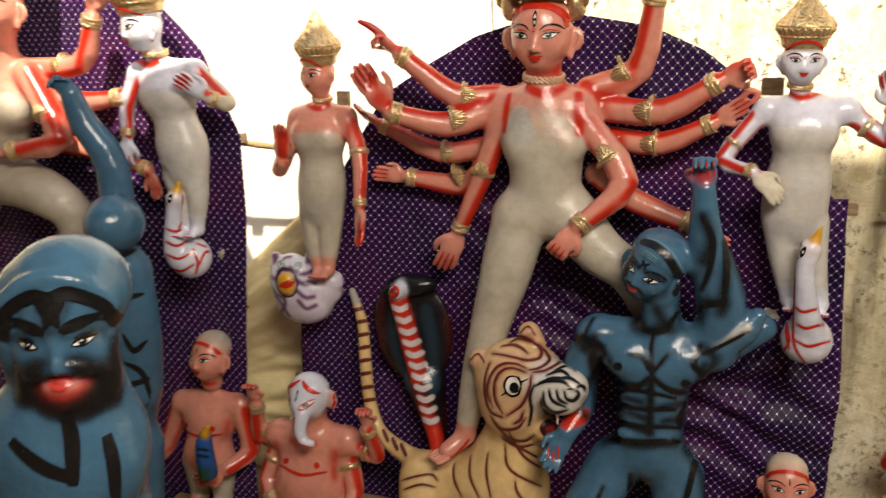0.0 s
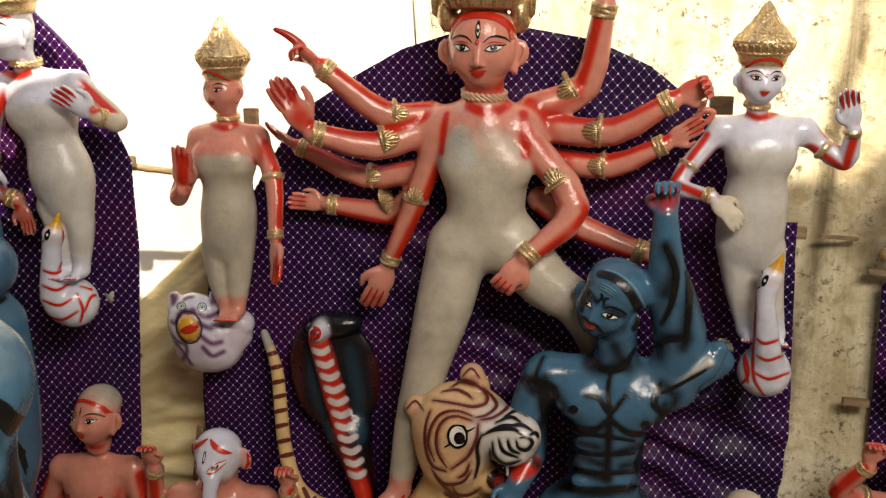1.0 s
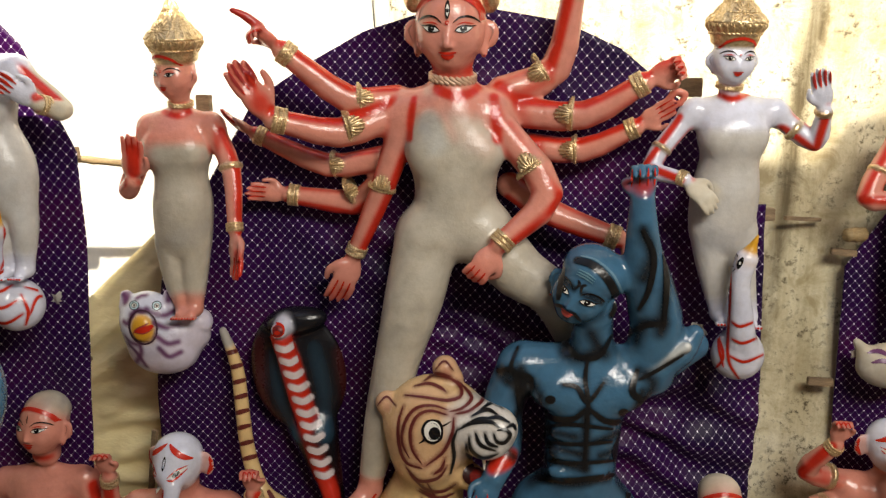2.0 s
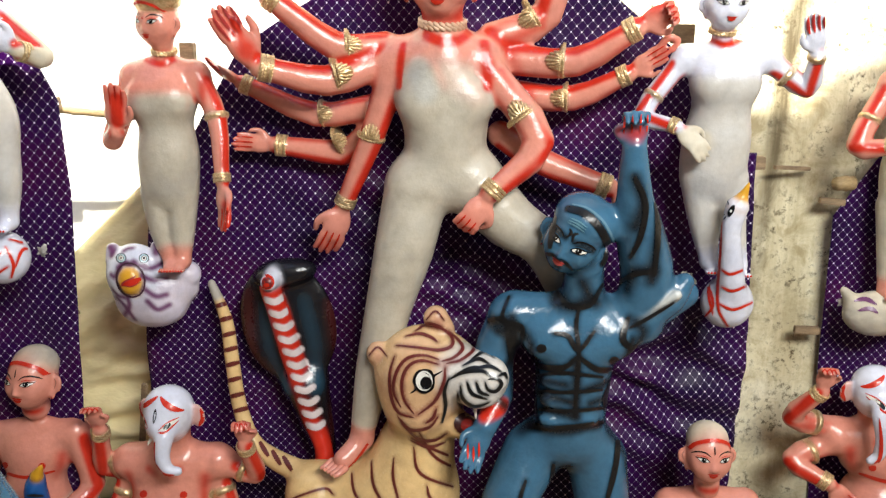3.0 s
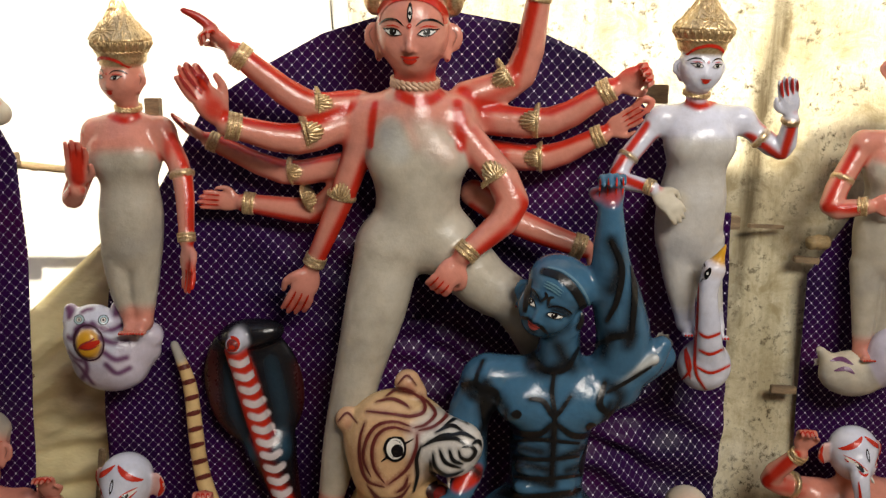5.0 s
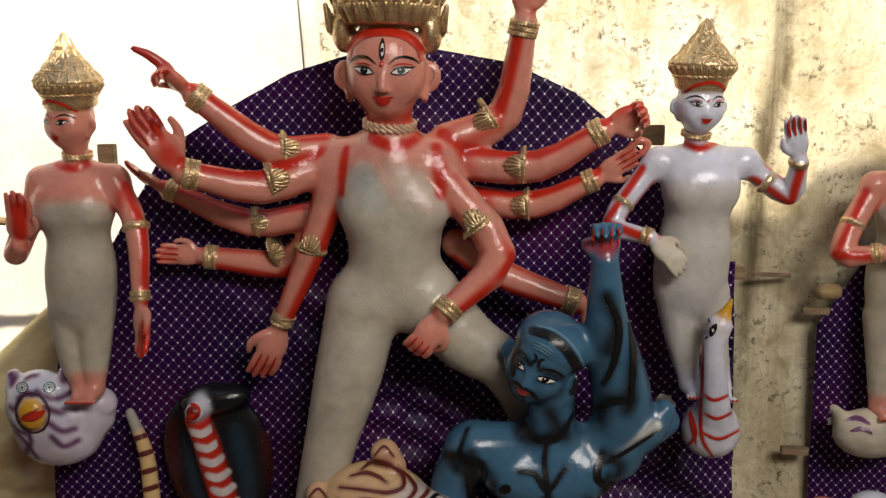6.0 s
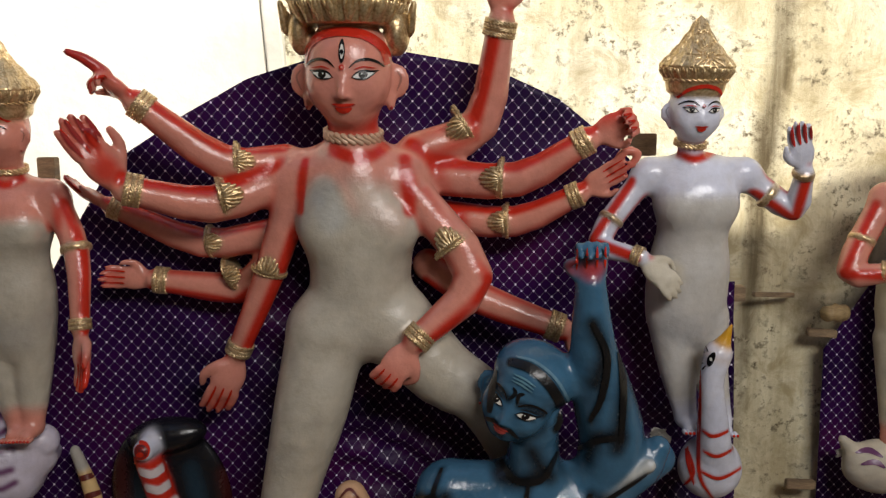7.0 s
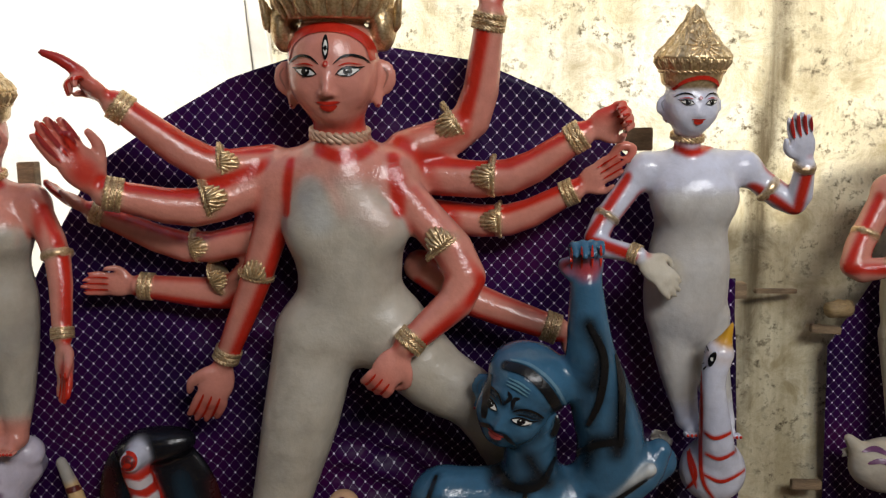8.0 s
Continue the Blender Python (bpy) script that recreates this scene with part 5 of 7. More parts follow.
def owl():
    S = Sculpture(0.0045, 0.03)
    S.lump((-0.520, 2.783, 1.005), (0.082, 0.06, 0.088), WHITE)
    S.lump((-0.485, 2.804, 0.929), (0.105, 0.075, 0.09), LILAC)
    S.limb((-0.452, 2.794, 0.943), (-0.380, 2.771, 0.998), 0.075, 0.038, LILAC, 0.04)
    for c in ((-0.577, 2.801, 1.070), (-0.456, 2.764, 1.077)):
        S.limb(np.array(c) - UP * 0.02, np.array(c) + UP * 0.008, 0.022, 0.017, LILAC, 0.012)
        S.mist([np.array(c) - UP * 0.008, np.array(c) + UP * 0.01], 0.012, VIOLET, 0.008, 0.8)
    # open yellow beak with a red tongue, rimmed dark
    S.lump((-0.530, 2.734, 1.001), (0.034, 0.026, 0.041), YELLOW, 0.003)
    S.line([(-0.553, 2.717, 0.995), (-0.526, 2.709, 1.001), (-0.499, 2.700, 1.013)], 0.017, RED, 0.7)
    S.line([(-0.558, 2.719, 0.985), (-0.546, 2.715, 1.002), (-0.522, 2.708, 1.014), (-0.511, 2.704, 1.022)], 0.005, DEEP)
    S.line([(-0.553, 2.717, 0.992), (-0.527, 2.709, 0.990), (-0.500, 2.701, 1.003)], 0.004, DEEP)
    rim = [np.array((-0.527, 2.709, 1.008)) + RIGHT * 0.04 * math.cos(t) + UP * 0.049 * math.sin(t) for t in np.linspace(0, math.tau, 13)]
    S.line(rim, 0.007, (0.05, 0.012, 0.03, 0.3, 0), 0.1, halo=0.004)
    for c in ((-0.547, 2.715, 1.071), (-0.486, 2.696, 1.071)):
        S.disc(c, 0.0135, 0.0135, PUPIL), S.disc(c, 0.0115, 0.0115, (0.45, 0.6, 0.66, 0.2, 0)), S.disc(c, 0.0075, 0.0075, PUPIL), S.disc(c, 0.006, 0.006, EYEWHITE), S.disc(c, 0.003, 0.0036, PUPIL)
    for pts in (((-0.489, 2.697, 1.050), (-0.467, 2.691, 1.043), (-0.436, 2.681, 1.059)), ((-0.497, 2.700, 1.021), (-0.465, 2.690, 1.008), (-0.430, 2.679, 1.014)), ((-0.490, 2.698, 0.981), (-0.464, 2.690, 0.962), (-0.434, 2.680, 0.968)), ((-0.488, 2.697, 0.948), (-0.463, 2.689, 0.924), (-0.429, 2.679, 0.938)), ((-0.579, 2.725, 1.023), (-0.569, 2.722, 1.018), (-0.555, 2.718, 1.039)), ((-0.578, 2.725, 0.980), (-0.565, 2.721, 0.964), (-0.550, 2.716, 0.958)), ((-0.570, 2.722, 0.958), (-0.552, 2.717, 0.937), (-0.526, 2.709, 0.893)), ((-0.540, 2.713, 0.959), (-0.538, 2.712, 0.931), (-0.556, 2.718, 0.901)), ((-0.557, 2.718, 1.044), (-0.540, 2.713, 1.058), (-0.526, 2.709, 1.055)), ((-0.515, 2.705, 1.061), (-0.497, 2.700, 1.048), (-0.487, 2.697, 1.045)), ((-0.537, 2.712, 1.092), (-0.526, 2.709, 1.098), (-0.514, 2.705, 1.100)), ((-0.573, 2.723, 1.102), (-0.567, 2.721, 1.092), (-0.571, 2.723, 1.076)), ((-0.451, 2.686, 1.114), (-0.445, 2.684, 1.101), (-0.453, 2.686, 1.088))):
        S.mist(pts, 0.0075, VIOLET, 0.007, 1.0)
    S.limb((-0.382, 2.784, 0.952), (-0.389, 2.956, 0.920), 0.03, 0.03, LILAC, 0.02)
    S.build("owl_statue", "white owl statue with violet stripes and yellow beak", "statue", "mounts")


def swan(name, j, r, stripes, label):
    S = Sculpture(0.004, 0.02)
    S.lump(j["body"], (r, r * 0.85, r), WHITE)
    S.chain((j["body"], j["n0"], j["n1"], j["head"]), (r * 0.75, r * 0.52, r * 0.36, r * 0.42), WHITE, 0.03)
    S.limb(j["head"], np.array(j["tip"]) * 0.35 + np.array(j["head"]) * 0.65, r * 0.36, r * 0.24, YELLOW, 0.004)
    S.limb(np.array(j["tip"]) * 0.35 + np.array(j["head"]) * 0.65, j["tip"], r * 0.22, r * 0.05, YELLOW, 0.004)
    S.limb(j["body"], j["back"], r * 0.4, r * 0.4, WHITE, 0.02)
    for pts in stripes:
        S.line(pts, r * 0.15, RED, halo=0.004)
    e = np.array(j["eye"])
    S.line([e - UP * r * 0.22 - RIGHT * r * 0.06, e + RIGHT * 0.0, e + UP * r * 0.22 + RIGHT * r * 0.1], r * 0.2, PUPIL)
    S.disc(e, r * 0.04, r * 0.06, EYEWHITE)
    for i in range(6):
        a = 0.4 + i * 0.42
        d = -RIGHT * math.sin(a) + UP * math.cos(a)
        S.line([e + d * r * 0.24, e + d * r * 0.42], r * 0.04, PUPIL)
    return S.build(name, label, "statue", "mounts")


def swans():
    swan("swan_statue", {"body": (1.032, 2.252, 0.958), "n0": (1.004, 2.203, 1.045), "n1": (0.978, 2.182, 1.172), "head": (0.986, 2.175, 1.238), "tip": (1.001, 2.156, 1.301), "eye": (0.948, 2.145, 1.236), "back": (1.135, 2.465, 0.899)}, 0.068,
         [[(0.943, 2.157, 1.081), (0.967, 2.150, 1.070), (1.005, 2.137, 1.086)], [(0.948, 2.158, 1.035), (0.979, 2.149, 1.025), (1.021, 2.135, 1.048)], [(0.947, 2.161, 0.989), (0.985, 2.150, 0.974), (1.030, 2.135, 0.995)], [(0.927, 2.152, 1.239), (0.934, 2.156, 1.137), (0.944, 2.162, 0.986), (0.978, 2.156, 0.921)],
          [(0.892, 2.177, 1.016), (0.909, 2.169, 1.047), (0.934, 2.166, 0.986), (0.913, 2.174, 0.946)], [(0.916, 2.166, 1.070), (0.919, 2.168, 1.016), (0.937, 2.167, 0.955)], [(0.985, 2.154, 0.924), (1.019, 2.143, 0.924), (1.038, 2.134, 0.979)]],
         "white swan statue with orange-red stripes and yellow beak")
    swan("swan_statue", {"body": (-0.820, 2.636, 1.113), "n0": (-0.860, 2.605, 1.139), "n1": (-0.854, 2.595, 1.260), "head": (-0.844, 2.589, 1.312), "tip": (-0.824, 2.579, 1.370), "eye": (-0.844, 2.536, 1.320), "back": (-0.843, 2.855, 1.085)}, 0.068,
         [[(-0.867, 2.549, 1.223), (-0.834, 2.540, 1.216), (-0.798, 2.527, 1.233)], [(-0.873, 2.554, 1.181), (-0.835, 2.543, 1.170), (-0.798, 2.530, 1.189)], [(-0.877, 2.558, 1.140), (-0.833, 2.545, 1.128), (-0.792, 2.531, 1.149)], [(-0.870, 2.558, 1.096), (-0.827, 2.545, 1.088), (-0.782, 2.530, 1.113)], [(-0.770, 2.522, 1.184), (-0.713, 2.505, 1.169), (-0.680, 2.494, 1.186)],
          [(-0.766, 2.525, 1.111), (-0.739, 2.514, 1.159), (-0.696, 2.501, 1.152)], [(-0.800, 2.521, 1.334), (-0.807, 2.528, 1.263), (-0.822, 2.535, 1.226)], [(-0.781, 2.526, 1.165), (-0.769, 2.526, 1.120), (-0.779, 2.531, 1.082)]],
         "white swan statue with red stripes in the neighbouring group")


def tiger():
    S = Sculpture(0.005, 0.035)
    S.lump((0.236, 2.426, 0.769), (0.14, 0.105, 0.135), TAWNY)
    S.lump((0.219, 2.437, 0.683), (0.1, 0.1, 0.1), TAWNY)
    S.limb((0.291, 2.377, 0.791), (0.370, 2.299, 0.793), 0.08, 0.058, IVORY, 0.03)
    S.lump((0.346, 2.299, 0.758), (0.058, 0.055, 0.045), EYEWHITE, 0.02)
    S.lump((0.385, 2.262, 0.797), (0.026, 0.022, 0.024), BLACK, 0.012)
    S.limb((0.296, 2.395, 0.633), (0.358, 2.335, 0.621), 0.042, 0.03, TAWNY, 0.02)
    for c, o in (((0.114, 2.460, 0.824), 1), ((0.263, 2.418, 0.926), 1)):
        S.limb(np.array(c) - UP * 0.03 + RIGHT * 0.02, c, 0.03, 0.034, (0.6, 0.37, 0.22, 0.22, 0), 0.012)
        S.spray([np.array(c) + FWD * 0.034 + RIGHT * 0.006], 0.014, (0.4, 0.17, 0.12, 0.3, 0), 0.01, 0.8)
        S.line([np.array(c) - RIGHT * 0.026 + FWD * 0.02, np.array(c) + UP * 0.026 + FWD * 0.02, np.array(c) + RIGHT * 0.024 + FWD * 0.02], 0.008, BROWN, halo=0.006)
    # neck, body, haunch
    S.limb((0.253, 2.481, 0.641), (0.190, 2.507, 0.387), 0.085, 0.14, TAWNY, 0.05)
    S.limb((0.206, 2.503, 0.368), (-0.014, 2.606, 0.304), 0.14, 0.12, TAWNY, 0.05)
    S.lump((-0.063, 2.597, 0.355), (0.085, 0.09, 0.09), TAWNY)
    for a, b in (((0.237, 2.423, 0.319), (0.285, 2.418, -0.168)), ((0.174, 2.606, 0.216), (0.192, 2.647, -0.340)), ((-0.072, 2.541, 0.297), (-0.107, 2.563, -0.203)), ((0.011, 2.690, 0.191), (-0.019, 2.757, -0.385))):
        b = np.array(b)
        b[2] = FLOOR_OF_GROUP + 0.04
        S.limb(a, b, 0.07, 0.05, TAWNY, 0.04)
        S.lump(b + FWD * 0.03 - UP * 0.005, (0.05, 0.07, 0.037), TAWNY, 0.02)
    # tail
    S.chain(((-0.083, 2.622, 0.400), (-0.168, 2.677, 0.432), (-0.230, 2.725, 0.478), (-0.263, 2.759, 0.596), (-0.274, 2.775, 0.736), (-0.283, 2.791, 0.846), (-0.317, 2.805, 0.954)), (0.035, 0.03, 0.025, 0.022, 0.021, 0.019, 0.012), TAWNY, 0.02)
    S.spray([(-0.317, 2.805, 0.954), (-0.305, 2.793, 0.926)], 0.02, IVORY, 0.01)
    for p in ((-0.294, 2.760, 0.901), (-0.284, 2.760, 0.857), (-0.278, 2.761, 0.809), (-0.273, 2.741, 0.770), (-0.274, 2.744, 0.721), (-0.273, 2.747, 0.671), (-0.266, 2.727, 0.629), (-0.256, 2.726, 0.582), (-0.199, 2.674, 0.472), (-0.166, 2.644, 0.455), (-0.135, 2.635, 0.437)):
        p = np.array(p)
        d = RIGHT * 0.024 + UP * 0.007
        if p[0] > (-0.224, 2.682, 0.471)[0]:
            d = UP * 0.024 - RIGHT * 0.012
        S.line([p - d, p, p + d], 0.014, BROWN, 0.5)
    # face: swirling maroon stripes on tan, black ones on the white muzzle, a round staring eye
    S.spray([(0.175, 2.338, 0.858), (0.15, 2.345, 0.758), (0.22, 2.324, 0.717)], 0.1, (0.6, 0.37, 0.22, 0.22, 0), 0.06, 0.75)
    S.spray([(0.314, 2.295, 0.798), (0.36, 2.281, 0.804), (0.333, 2.289, 0.74)], 0.075, (0.62, 0.6, 0.58, 0.2, 0), 0.03, 0.9)
    for pts in (((0.136, 2.350, 0.886), (0.189, 2.333, 0.882), (0.244, 2.316, 0.875), (0.276, 2.306, 0.886), (0.279, 2.306, 0.909), (0.254, 2.313, 0.934), (0.212, 2.326, 0.942)), ((0.162, 2.342, 0.912), (0.198, 2.330, 0.920), (0.226, 2.322, 0.910), (0.242, 2.317, 0.898)), ((0.246, 2.316, 0.849), (0.207, 2.328, 0.861), (0.165, 2.341, 0.850), (0.139, 2.349, 0.811), (0.131, 2.351, 0.758), (0.150, 2.346, 0.710)), ((0.244, 2.316, 0.836), (0.202, 2.329, 0.846), (0.170, 2.339, 0.830), (0.153, 2.344, 0.790), (0.157, 2.343, 0.737), (0.182, 2.335, 0.695)), ((0.135, 2.350, 0.858), (0.123, 2.354, 0.810), (0.124, 2.353, 0.747), (0.142, 2.348, 0.699), (0.182, 2.335, 0.684)), ((0.260, 2.311, 0.828), (0.257, 2.312, 0.787), (0.235, 2.319, 0.733), (0.192, 2.333, 0.692)), ((0.267, 2.309, 0.931), (0.292, 2.301, 0.906), (0.304, 2.298, 0.881), (0.281, 2.305, 0.855), (0.249, 2.315, 0.844)), ((0.295, 2.301, 0.927), (0.318, 2.294, 0.902), (0.332, 2.289, 0.881), (0.300, 2.299, 0.850), (0.263, 2.311, 0.838)), ((0.149, 2.346, 0.667), (0.191, 2.333, 0.624), (0.234, 2.319, 0.620), (0.267, 2.309, 0.642)), ((0.140, 2.349, 0.686), (0.173, 2.338, 0.649), (0.220, 2.324, 0.657), (0.244, 2.316, 0.691)), ((0.172, 2.339, 0.618), (0.220, 2.324, 0.600), (0.263, 2.311, 0.615)), ((0.185, 2.335, 0.925), (0.217, 2.325, 0.946), (0.254, 2.313, 0.939)), ((0.211, 2.327, 0.668), (0.230, 2.321, 0.685), (0.239, 2.318, 0.712))):
        S.line(pts, 0.012, (0.13, 0.022, 0.02, 0.25, 0), halo=0.008)
        S.spray(pts, 0.007, (0.34, 0.1, 0.09, 0.25, 0), 0.01, 0.5)
    for pts in (((0.177, 2.360, 0.615), (0.235, 2.344, 0.582), (0.323, 2.320, 0.541)), ((0.198, 2.352, 0.633), (0.242, 2.343, 0.557), (0.331, 2.319, 0.506)), ((0.184, 2.359, 0.590), (0.206, 2.358, 0.503), (0.325, 2.325, 0.453)), ((0.133, 2.377, 0.554), (0.133, 2.382, 0.483), (0.155, 2.381, 0.385)), ((0.075, 2.396, 0.544), (0.081, 2.399, 0.464), (0.118, 2.393, 0.384)), ((0.023, 2.414, 0.507), (0.029, 2.417, 0.445), (0.058, 2.412, 0.382)), ((-0.024, 2.433, 0.434), (-0.053, 2.441, 0.452), (-0.160, 2.477, 0.407)), ((-0.032, 2.438, 0.407), (-0.077, 2.451, 0.409), (-0.138, 2.473, 0.377)), ((0.221, 2.356, 0.468), (0.229, 2.355, 0.432), (0.267, 2.347, 0.379))):
        S.line(pts, 0.0105, BROWN, halo=0.009)
    for pts in (((0.272, 2.308, 0.795), (0.304, 2.298, 0.814), (0.351, 2.284, 0.819), (0.374, 2.276, 0.804)), ((0.270, 2.309, 0.797), (0.259, 2.312, 0.760), (0.262, 2.311, 0.718), (0.253, 2.314, 0.669)), ((0.298, 2.300, 0.777), (0.305, 2.298, 0.740), (0.333, 2.289, 0.719), (0.370, 2.277, 0.731)), ((0.314, 2.295, 0.788), (0.328, 2.290, 0.756), (0.365, 2.279, 0.740)), ((0.337, 2.288, 0.788), (0.347, 2.284, 0.762), (0.370, 2.278, 0.751)), ((0.291, 2.302, 0.756), (0.296, 2.300, 0.726), (0.319, 2.293, 0.706)), ((0.304, 2.298, 0.834), (0.341, 2.286, 0.853), (0.369, 2.278, 0.840)), ((0.325, 2.291, 0.853), (0.359, 2.281, 0.875), (0.380, 2.274, 0.859)), ((0.332, 2.289, 0.826), (0.369, 2.278, 0.833), (0.399, 2.269, 0.819)), ((0.360, 2.281, 0.788), (0.367, 2.278, 0.768), (0.386, 2.273, 0.763), (0.400, 2.268, 0.784), (0.388, 2.272, 0.799), (0.367, 2.278, 0.796)), ((0.392, 2.271, 0.805), (0.406, 2.266, 0.813), (0.415, 2.264, 0.800)), ((0.286, 2.303, 0.808), (0.323, 2.292, 0.827), (0.355, 2.282, 0.830))):
        S.line(pts, 0.013, BLACK, halo=0.005)
    S.disc((0.208, 2.327, 0.789), 0.027, 0.031, PUPIL), S.disc((0.208, 2.327, 0.789), 0.022, 0.026, EYEWHITE), S.disc((0.213, 2.326, 0.783), 0.0155, 0.0165, PUPIL)
    S.line([(0.174, 2.338, 0.754), (0.188, 2.334, 0.767), (0.184, 2.335, 0.791), (0.195, 2.331, 0.814), (0.221, 2.324, 0.816), (0.232, 2.32, 0.805), (0.253, 2.314, 0.817)], 0.009, PUPIL)
    S.line([(0.184, 2.335, 0.767), (0.207, 2.328, 0.757), (0.228, 2.321, 0.77), (0.234, 2.32, 0.802)], 0.008, PUPIL)
    S.disc((0.315, 2.295, 0.67), 0.035, 0.03, (0.03, 0.004, 0.004, 0.3, 0)), S.disc((0.315, 2.295, 0.665), 0.016, 0.018, (0.16, 0.012, 0.01, 0.2, 0))
    S.limb((0.337, 2.294, 0.717), (0.339, 2.295, 0.680), 0.007, 0.003, EYEWHITE, 0.0)
    return S.build("tiger_statue", "tawny tiger statue with brown stripes, biting an arm", "statue", "mounts")


def cobra():
    S = Sculpture(0.0045, 0.02)
    top, end = np.array((-0.106, 2.739, 0.978)), np.array((-0.016, 2.727, 0.400))
    axis = unit(top - end)
    side = unit(np.cross(axis, FWD))
    side = side if side @ RIGHT > 0 else -side
    nrm = unit(np.cross(side, axis))
    nrm = nrm if nrm @ FWD > 0 else -nrm
    DK = (0.007, 0.007, 0.01, 0.2, 0)
    MAROON = (0.05, 0.007, 0.007, 0.25, 0)
    S.lump((-0.104, 2.760, 0.828), (0.143, 0.03, 0.195), DK, 0.02, (side, nrm, axis))
    S.limb((-0.060, 2.752, 0.631), (-0.015, 2.724, 0.430), 0.07, 0.035, DK, 0.04)
    S.lump((-0.106, 2.738, 0.991), (0.092, 0.045, 0.04), DK, 0.02, (side, nrm, axis))
    S.limb((-0.136, 2.726, 0.987), (-0.158, 2.681, 0.981), 0.03, 0.024, WHITE, 0.01)
    S.chain(((-0.154, 2.713, 0.955), (-0.120, 2.728, 0.809), (-0.079, 2.720, 0.646), (-0.044, 2.707, 0.519), (-0.021, 2.675, 0.419), (-0.058, 2.661, 0.317)), (0.03, 0.032, 0.031, 0.028, 0.028, 0.04), RED, 0.008)
    S.disc((-0.165, 2.641, 0.995), 0.021, 0.022, RED), S.disc((-0.164, 2.641, 0.992), 0.015, 0.016, (0.12, 0.006, 0.006, 0.3, 0)), S.disc((-0.166, 2.641, 0.985), 0.008, 0.006, RED)
    for i in range(11):
        t = i / 10
        a = np.array((-0.145, 2.670, 0.929)) * (1 - t) + np.array((-0.045, 2.665, 0.530)) * t
        a = a + RIGHT * 0.006 * math.sin(t * 3.1)
        S.line([a - side * 0.025 + axis * 0.006, a - axis * 0.004, a + side * 0.025 + axis * 0.006], 0.025, (0.62, 0.56, 0.58, 0.22, 0), 0.2, halo=0.003)
    for s, pa in ((1, BLUE), (-1, BLUE)):
        pts = [np.array((-0.109, 2.707, 0.833)) + side * s * 0.06 + axis * 0.07, np.array((-0.107, 2.710, 0.779)) + side * s * 0.07 - axis * 0.02, np.array((-0.088, 2.711, 0.669)) + side * s * 0.048 - axis * 0.03]
        S.spray(pts, 0.026, (0.02, 0.055, 0.09, 0.18, 0), 0.02, 0.95)
    S.spray([np.array((-0.217, 2.776, 0.924)), np.array((-0.212, 2.788, 0.724)), np.array((-0.093, 2.745, 0.488))], 0.02, MAROON, 0.02)
    S.spray([np.array((0.021, 2.705, 0.891)), np.array((0.039, 2.710, 0.729)), np.array((0.015, 2.711, 0.490))], 0.02, MAROON, 0.02)
    S.limb((-0.101, 2.769, 0.810), (-0.097, 2.832, 0.788), 0.02, 0.02, DK, 0.01)
    return S.build("cobra_statue", "dark hooded cobra statue with red and white belly", "statue", "mounts")


